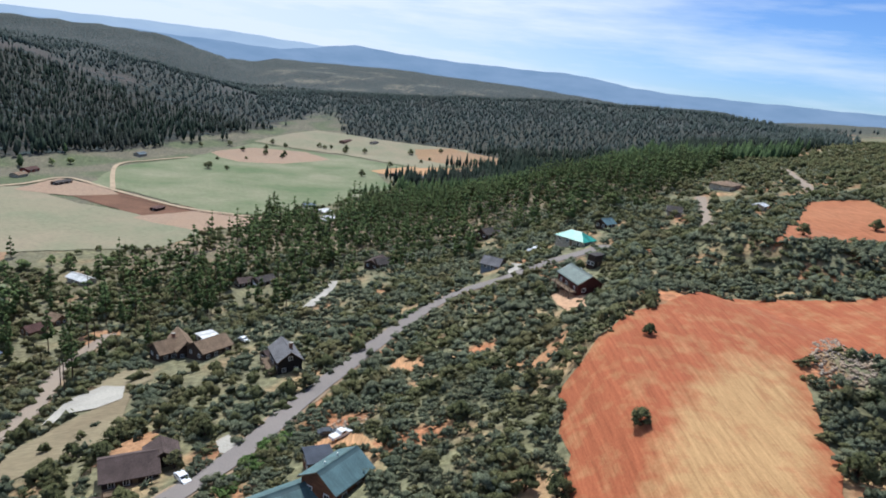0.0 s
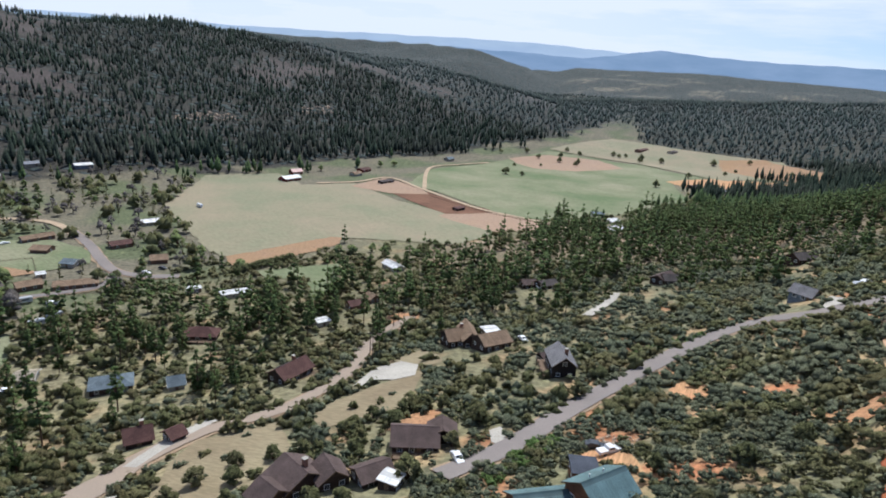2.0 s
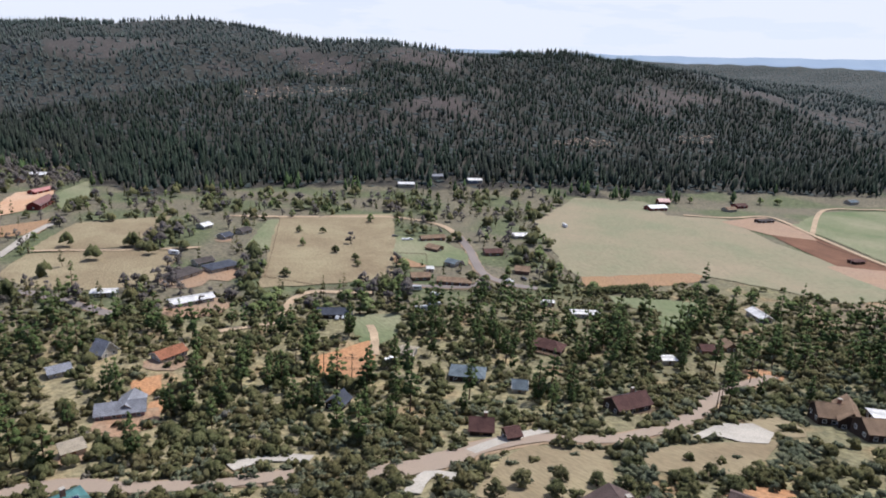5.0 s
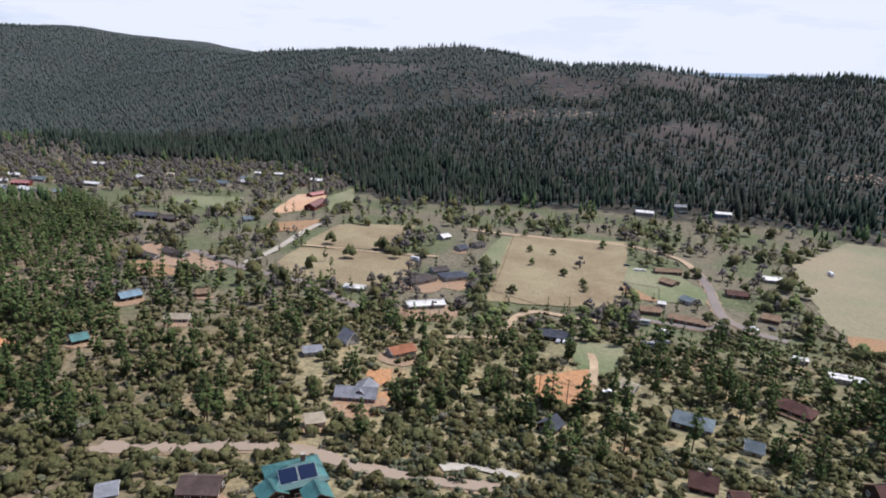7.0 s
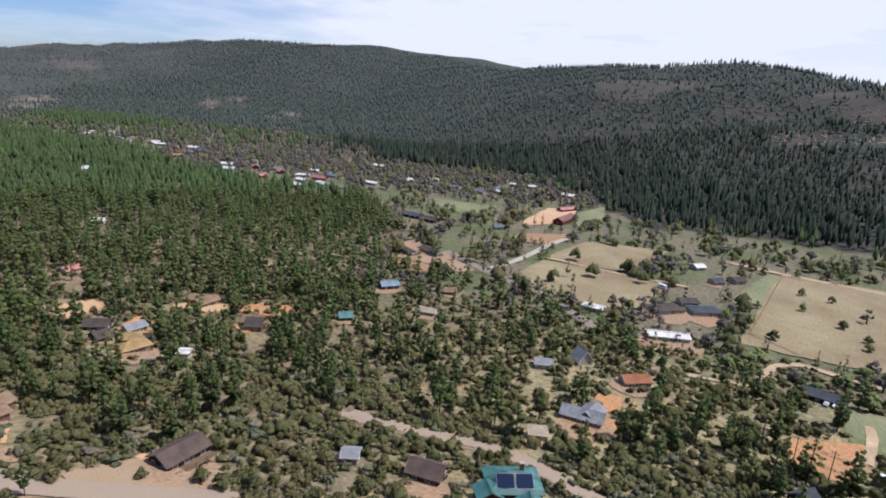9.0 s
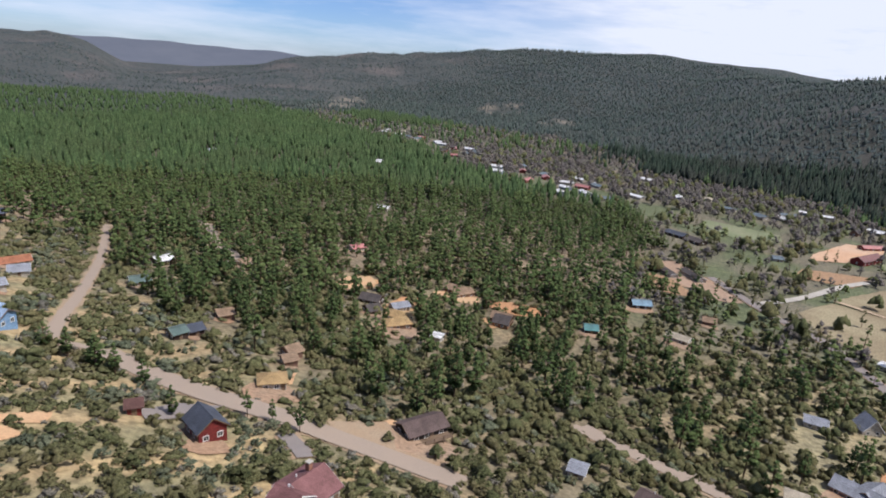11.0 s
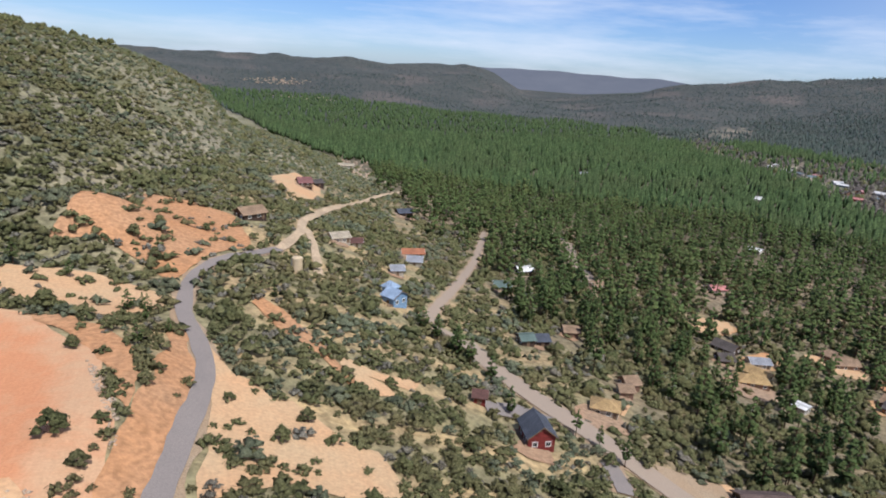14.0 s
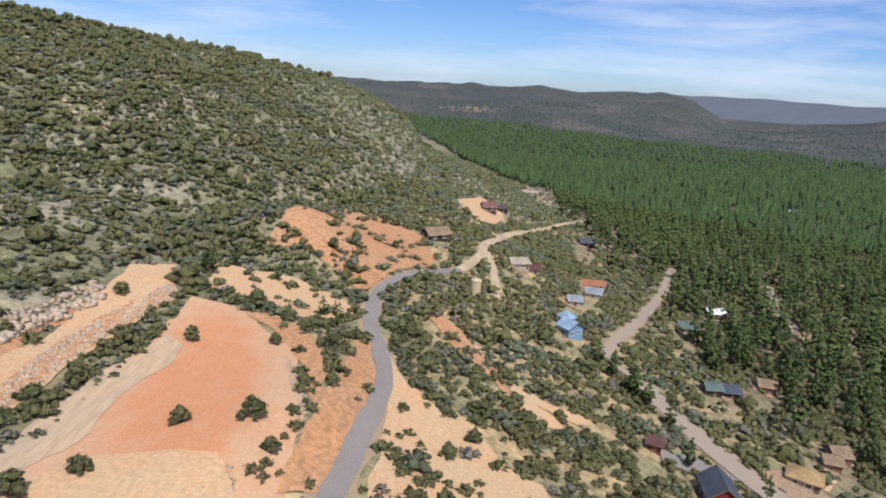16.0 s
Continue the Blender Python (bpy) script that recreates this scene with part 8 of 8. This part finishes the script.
lone_tree(-46, 126.9, 'juniper', 6)
lone_tree(35.3, 177.8, 'juniper', 5)
lone_tree(4.3, 93.8, 'juniper', 4)
lone_tree(18.8, 118.7, 'juniper', 4.5)
lone_tree(83.2, 170.5, 'juniper', 4.5)
lone_tree(103.8, 156.5, 'juniper', 4)
lone_tree(-11.7, -94.1, 'juniper', 3.5)
lone_tree(-55.9, -83.3, 'juniper', 4.5)
lone_tree(-101.4, -73.3, 'juniper', 4.5)
lone_tree(-96.1, -83.8, 'juniper', 3.2)
lone_tree(-74.8, -94.4, 'juniper', 4)
lone_tree(-7, -87.1, 'juniper', 3.5)
lone_tree(-85.2, -95, 'juniper', 4)
lone_tree(-408.8, 133.7, 'round', 6)
lone_tree(-401.1, 148.2, 'round', 6)
lone_tree(-353.4, 139, 'round', 6.5)
lone_tree(-335.3, 144.4, 'round', 5.5)
lone_tree(-323, 140.3, 'round', 5.5)
lone_tree(-319.7, 96.8, 'round', 6.5)
lone_tree(-325.8, 82.2, 'round', 10)
lone_tree(-272.3, 186.6, 'round', 9)
lone_tree(-267.1, 192.9, 'round', 7)
lone_tree(-240.9, 665.8, 'round', 11)
lone_tree(-223.3, 671.3, 'round', 7)
lone_tree(-198.7, 825.4, 'round', 9)
lone_tree(-229.9, 850.7, 'round', 8)
lone_tree(-255.4, 733.4, 'round', 5)
lone_tree(-229.9, 761.6, 'round', 5)
lone_tree(-83.7, 718.1, 'round', 10)
lone_tree(-125.7, 367.7, 'round', 7)
lone_tree(-133.5, 364.1, 'round', 4)
lone_tree(-133.7, 373.2, 'round', 4)
lone_tree(-104.6, 449.9, 'round', 9)
lone_tree(-100.5, 468, 'round', 9)
lone_tree(-297, 794.1, 'round', 8)
lone_tree(-272.9, 831.7, 'round', 9)
lone_tree(-233.4, 894.1, 'round', 8)
lone_tree(-135.6, 941.2, 'round', 11)
lone_tree(-158.6, 944.5, 'round', 8)
lone_tree(-117.2, 460.1, 'pine', 19)
lone_tree(-119.7, 454.5, 'pine', 16)
lone_tree(-448.6, 168.1, 'pine', 13)
lone_tree(-431.4, 248.6, 'pine', 20)
lone_tree(-430, 257.6, 'pine', 17)
lone_tree(-252.8, 195.2, 'pine', 10)
lone_tree(-222.2, 228.5, 'pine', 9)
lone_tree(-59.7, -112.9, 'pine', 7.5)
lone_tree(-72.8, -105.1, 'pine', 7)
lone_tree(-78.6, -94.2, 'pine', 8)
lone_tree(-76.1, -100.6, 'pine', 6)
lone_tree(15.8, -129, 'pine', 5)
lone_tree(-10.3, -147.3, 'pine', 5)
lone_tree(-228.6, 234.1, 'row', 5.2)
lone_tree(-228.3, 235.4, 'row', 5.2)
lone_tree(-228.1, 236.8, 'row', 5.2)
lone_tree(-227.8, 238.2, 'row', 5.2)
lone_tree(-227.5, 239.6, 'row', 5.2)
lone_tree(-227.3, 241, 'row', 5.2)
lone_tree(-227, 242.4, 'row', 5.2)
lone_tree(-226.7, 243.8, 'row', 5.2)
lone_tree(-226.4, 245.2, 'row', 5.2)
lone_tree(-226.2, 246.7, 'row', 5.2)
lone_tree(-225.9, 248.1, 'row', 5.2)
lone_tree(-225.6, 249.5, 'row', 5.2)
lone_tree(-225.3, 251, 'row', 5.2)
lone_tree(-225.1, 252.4, 'row', 5.2)
lone_tree(-224.8, 253.9, 'row', 5.2)
lone_tree(-224.5, 255.4, 'row', 5.2)
lone_tree(-224.2, 256.8, 'row', 5.2)
lone_tree(-223.9, 258.3, 'row', 5.2)
lone_tree(-223.6, 259.8, 'row', 5.2)
lone_tree(-223.3, 261.3, 'row', 5.2)
lone_tree(-223, 262.8, 'row', 5.2)
lone_tree(-222.7, 264.3, 'row', 5.2)
lone_tree(-222.4, 265.8, 'row', 5.2)
lone_tree(-222.1, 267.3, 'row', 5.2)
lone_tree(-221.8, 268.9, 'row', 5.2)
lone_tree(-221.5, 270.4, 'row', 5.2)
lone_tree(-291.2, 251.7, 'spring', 10)
lone_tree(-282.1, 146.6, 'spring', 9)
lone_tree(-279.9, 136.5, 'spring', 8)
lone_tree(-232.4, 241, 'spring', 8)
lone_tree(-206.2, 293.9, 'spring', 8)
lone_tree(-268.9, 74.9, 'spring', 8)
lone_tree(-341.3, 89.2, 'spring', 7)
lone_tree(-191.5, 308.1, 'spring', 7)
lone_tree(-271.2, 66.8, 'spring', 8)
lone_tree(-28.7, 113.6, 'spring', 3)
lone_tree(-32.2, 110, 'spring', 3)
lone_tree(-26.3, 117.9, 'spring', 3)
lone_tree(-92.1, 389.6, 'spring', 7)
lone_tree(-220.7, 813.3, 'round', 9)
lone_tree(-195.8, 802.0, 'round', 8)
lone_tree(-174.7, 935.2, 'round', 9)
lone_tree(-134.5, 921.2, 'round', 9)
lone_tree(-107.7, 939.0, 'round', 10)
lone_tree(-39.2, 954.8, 'round', 11)
lone_tree(6.1, 982.2, 'round', 9)
lone_tree(-20.8, 880.6, 'round', 7)
lone_tree(30.7, 882.0, 'round', 7)
lone_tree(-56.3, 571.9, 'round', 8)
lone_tree(-165.4, 930.6, 'round', 8)
lone_tree(-213.0, 886.0, 'round', 8)
lone_tree(-249.9, 813.1, 'round', 8)
lone_tree(-60.0, 826.4, 'round', 9)
lone_tree(54.5, 882.1, 'round', 9)
lone_tree(71.4, 872.5, 'round', 9)
lone_tree(-9.6, 907.2, 'round', 6)
lone_tree(-280.6, 76.9, 'spring', 9)
lone_tree(-273.9, 71.1, 'spring', 7)
lone_tree(-288.4, 82.7, 'spring', 8)
lone_tree(-288.3, 150.1, 'spring', 10)
lone_tree(-274.6, 139.4, 'spring', 9)
lone_tree(-304.2, 161.7, 'spring', 9)
lone_tree(-251.2, 114.7, 'spring', 10)
lone_tree(-273.5, 113.8, 'spring', 8)
lone_tree(-285.1, 124.7, 'spring', 8)
lone_tree(-261.0, 99.3, 'spring', 7)
lone_tree(-359.9, 588.8, 'spring', 9)
lone_tree(-353.1, 607.0, 'spring', 9)
lone_tree(-388.2, 518.9, 'spring', 8)
lone_tree(-303.6, 261.1, 'spring', 8)
lone_tree(-199.5, 297.6, 'spring', 8)
lone_tree(-161.1, 308.5, 'spring', 8)
lone_tree(-134.8, 313.5, 'spring', 7)
lone_tree(-180.7, 303.8, 'spring', 8)
lone_tree(-536.7, -135.9, 'spring', 9)
lone_tree(-554.1, -86.8, 'spring', 8)
rubble([(-598.3, 523.1), (-588.9, 562.6), (-558.2, 598.9), (-547.3, 582.4), (-568.2, 533.7), (-585.4, 512.0)], 'pale rock ledge on the western hill', 120, 1.0, 2.6)
rubble([(-559.8, 698.7), (-546.8, 758.9), (-520.5, 723.9), (-535.9, 670.1)], 'reddish rock ledge on the western hill', 70, 1.0, 2.6)
rubble([(-947.8, 228.2), (-952.5, 309.2), (-850.3, 380.1), (-818.3, 367.2), (-855.9, 280.0), (-898.2, 217.4)], 'pale scree on the western hill', 170, 0.8, 2.2)
rubble([(-1053.1, 338.1), (-1000.0, 397.2), (-918.7, 399.4), (-938.7, 349.3), (-1001.0, 323.1)], 'pale scree below the hill crest', 110, 0.8, 2.2)
rubble([(-38.0, -2147.6), (-186.7, -2190.5), (-269.1, -2088.9), (-242.5, -2017.2), (-105.8, -2062.7)], 'pale cliff blocks on the southern plateau rim', 90, 2.5, 6)
rubble([(-118.2, -1724.1), (-211.3, -1749.5), (-316.1, -1721.4), (-292.1, -1630.0), (-198.6, -1642.0)], 'pale ledge line on the southern plateau rim', 70, 2.0, 4.5)
hedge([(-53.7, -155.2), (-57.7, -137.4), (-67.1, -129.0)], 'young pines shading the village lane', 'pine_leaf', 4.5, 1.5, 6, 9, NEAR_PINES)
hedge([(49.6, -68.9), (48.4, -72.6), (47.8, -82), (47.7, -93.6), (47.6, -107.5), (47.4, -122.7)], 'grey-green shrubs at the foot of the rock bank', 'sage_leaf', 2.6, 0.8, 0.5, 1.5)
hedge([(17.8, -67.9), (15.8, -75), (14.6, -83.2), (14.2, -91.5), (13.3, -101.1), (13.8, -113.2), (18, -111.7)], 'olive shrubs between the lot and the road', 'brush_leaf', 1.8, 1.4, 0.7, 1.9)
hedge([(51.4, -136.5), (45.4, -133.5), (36.8, -129.3), (28.5, -125.2)], 'dark shrubs behind the orange lot', 'juniper_leaf', 0.8, 1.2, 0.8, 2.2)
hedge([(53.5, -146.1), (46.9, -142.3), (44.8, -153.2), (36.1, -146.5)], 'young pines behind the orange lot', 'pine_leaf', 5, 2, 4, 6.5, NEAR_PINES)
hedge([(15.8, -119.4), (16.3, -132.3), (13.4, -118.6), (14.3, -108.6)], 'young pines beside the bend', 'pine_leaf', 6, 1.5, 3.5, 6, NEAR_PINES)
hedge([(2.3, -85.7), (-0.5, -81), (-2.2, -74.9)], 'olive shrubs on the sandy verge', 'brush_leaf', 0.7, 2.2, 0.7, 2)
hedge([(-33.8, 99.8), (-31.5, 107.5), (-28.9, 118.6), (-25, 122.8)], 'bright green roadside bushes', 'verge_leaf', 0.4, 1.3, 1.2, 2.2)
hedge([(-19.6, 185.1), (-9.9, 196.6), (-0.8, 203.5)], 'fresh green roadside bushes', 'verge_leaf', 0.7, 1, 1, 1.8)
hedge([(-483.2, -7.8), (-483.6, 64.5)], 'dark trees along the field edge', 'juniper_leaf', 7, 3, 3, 7, MID_PINES + FAR_JUNIPERS)
hedge([(-483.6, 64.5), (-407.9, 34.4), (-390.3, 53.7)], 'bare and dark trees between the fields', 'juniper_leaf', 6, 4, 3, 7, FAR_JUNIPERS)
hedge([(-523.4, 143.5), (-480.1, 179.2), (-464.1, 210.2)], 'trees along the lane beyond the tan pasture', 'juniper_leaf', 7, 4, 3, 7, MID_PINES + FAR_JUNIPERS)
hedge([(-368.5, -49.7), (-343.2, -27), (-316.4, -3.6), (-295.9, 11.1), (-277.1, 26.9), (-268.4, 47.5)], 'dark evergreens along the valley road', 'juniper_leaf', 5, 5, 4, 9, MID_PINES)
hedge([(-383.7, 52.9), (-336.4, 41), (-304.2, 42.2), (-294.7, 68.8)], 'leafless trees along the pasture edge', 'bare_twig', 5, 3, 4, 8, TWIGGY)
hedge([(-426.6, -123.4), (-400.1, -101.5), (-384, -73)], 'tall evergreens beside the long barns', 'juniper_leaf', 4, 7, 6, 12, MID_PINES)

# the strip of small houses, trailers and sheds along the valley road
strip = np.random.RandomState(5)
kinds = (("white_metal", "cream", "small white-roofed valley house by the road"), ("beige", "cream", "small tan-roofed valley house by the road"), ("pinkred", "red", "small red-roofed shop on the valley road"),
         ("bluegrey", "cream", "small grey-blue roofed house by the road"), ("dgrey", "brick", "small dark-roofed house by the road"), ("white_metal", "bluegrey", "white trailer home on the valley road"))
for k in range(72):
    u = strip.uniform(0, 1.9)
    sx, sy = -585 - 105 * u + strip.uniform(-38, 38), -255 - 250 * u + strip.uniform(-25, 25)
    if k < 12:
        sx, sy = -690 + strip.uniform(-60, 60), -60 + strip.uniform(-160, 60)
    if any(math.hypot(sx - a, sy - b) < 13 + c for a, b, c in HOUSES):
        continue
    kk = kinds[strip.randint(0, len(kinds))]
    house(round(sx, 1), round(sy, 1), strip.uniform(0, 180), strip.uniform(9, 16), strip.uniform(6, 8.5), 2.7, strip.uniform(3.6, 4.8), kk[0], kk[1], "g", kk[2])

for a, b in zip(POLES, POLES[1:]):
    if math.dist(a, b) < 75:
        wire(a, b)
plant_all()
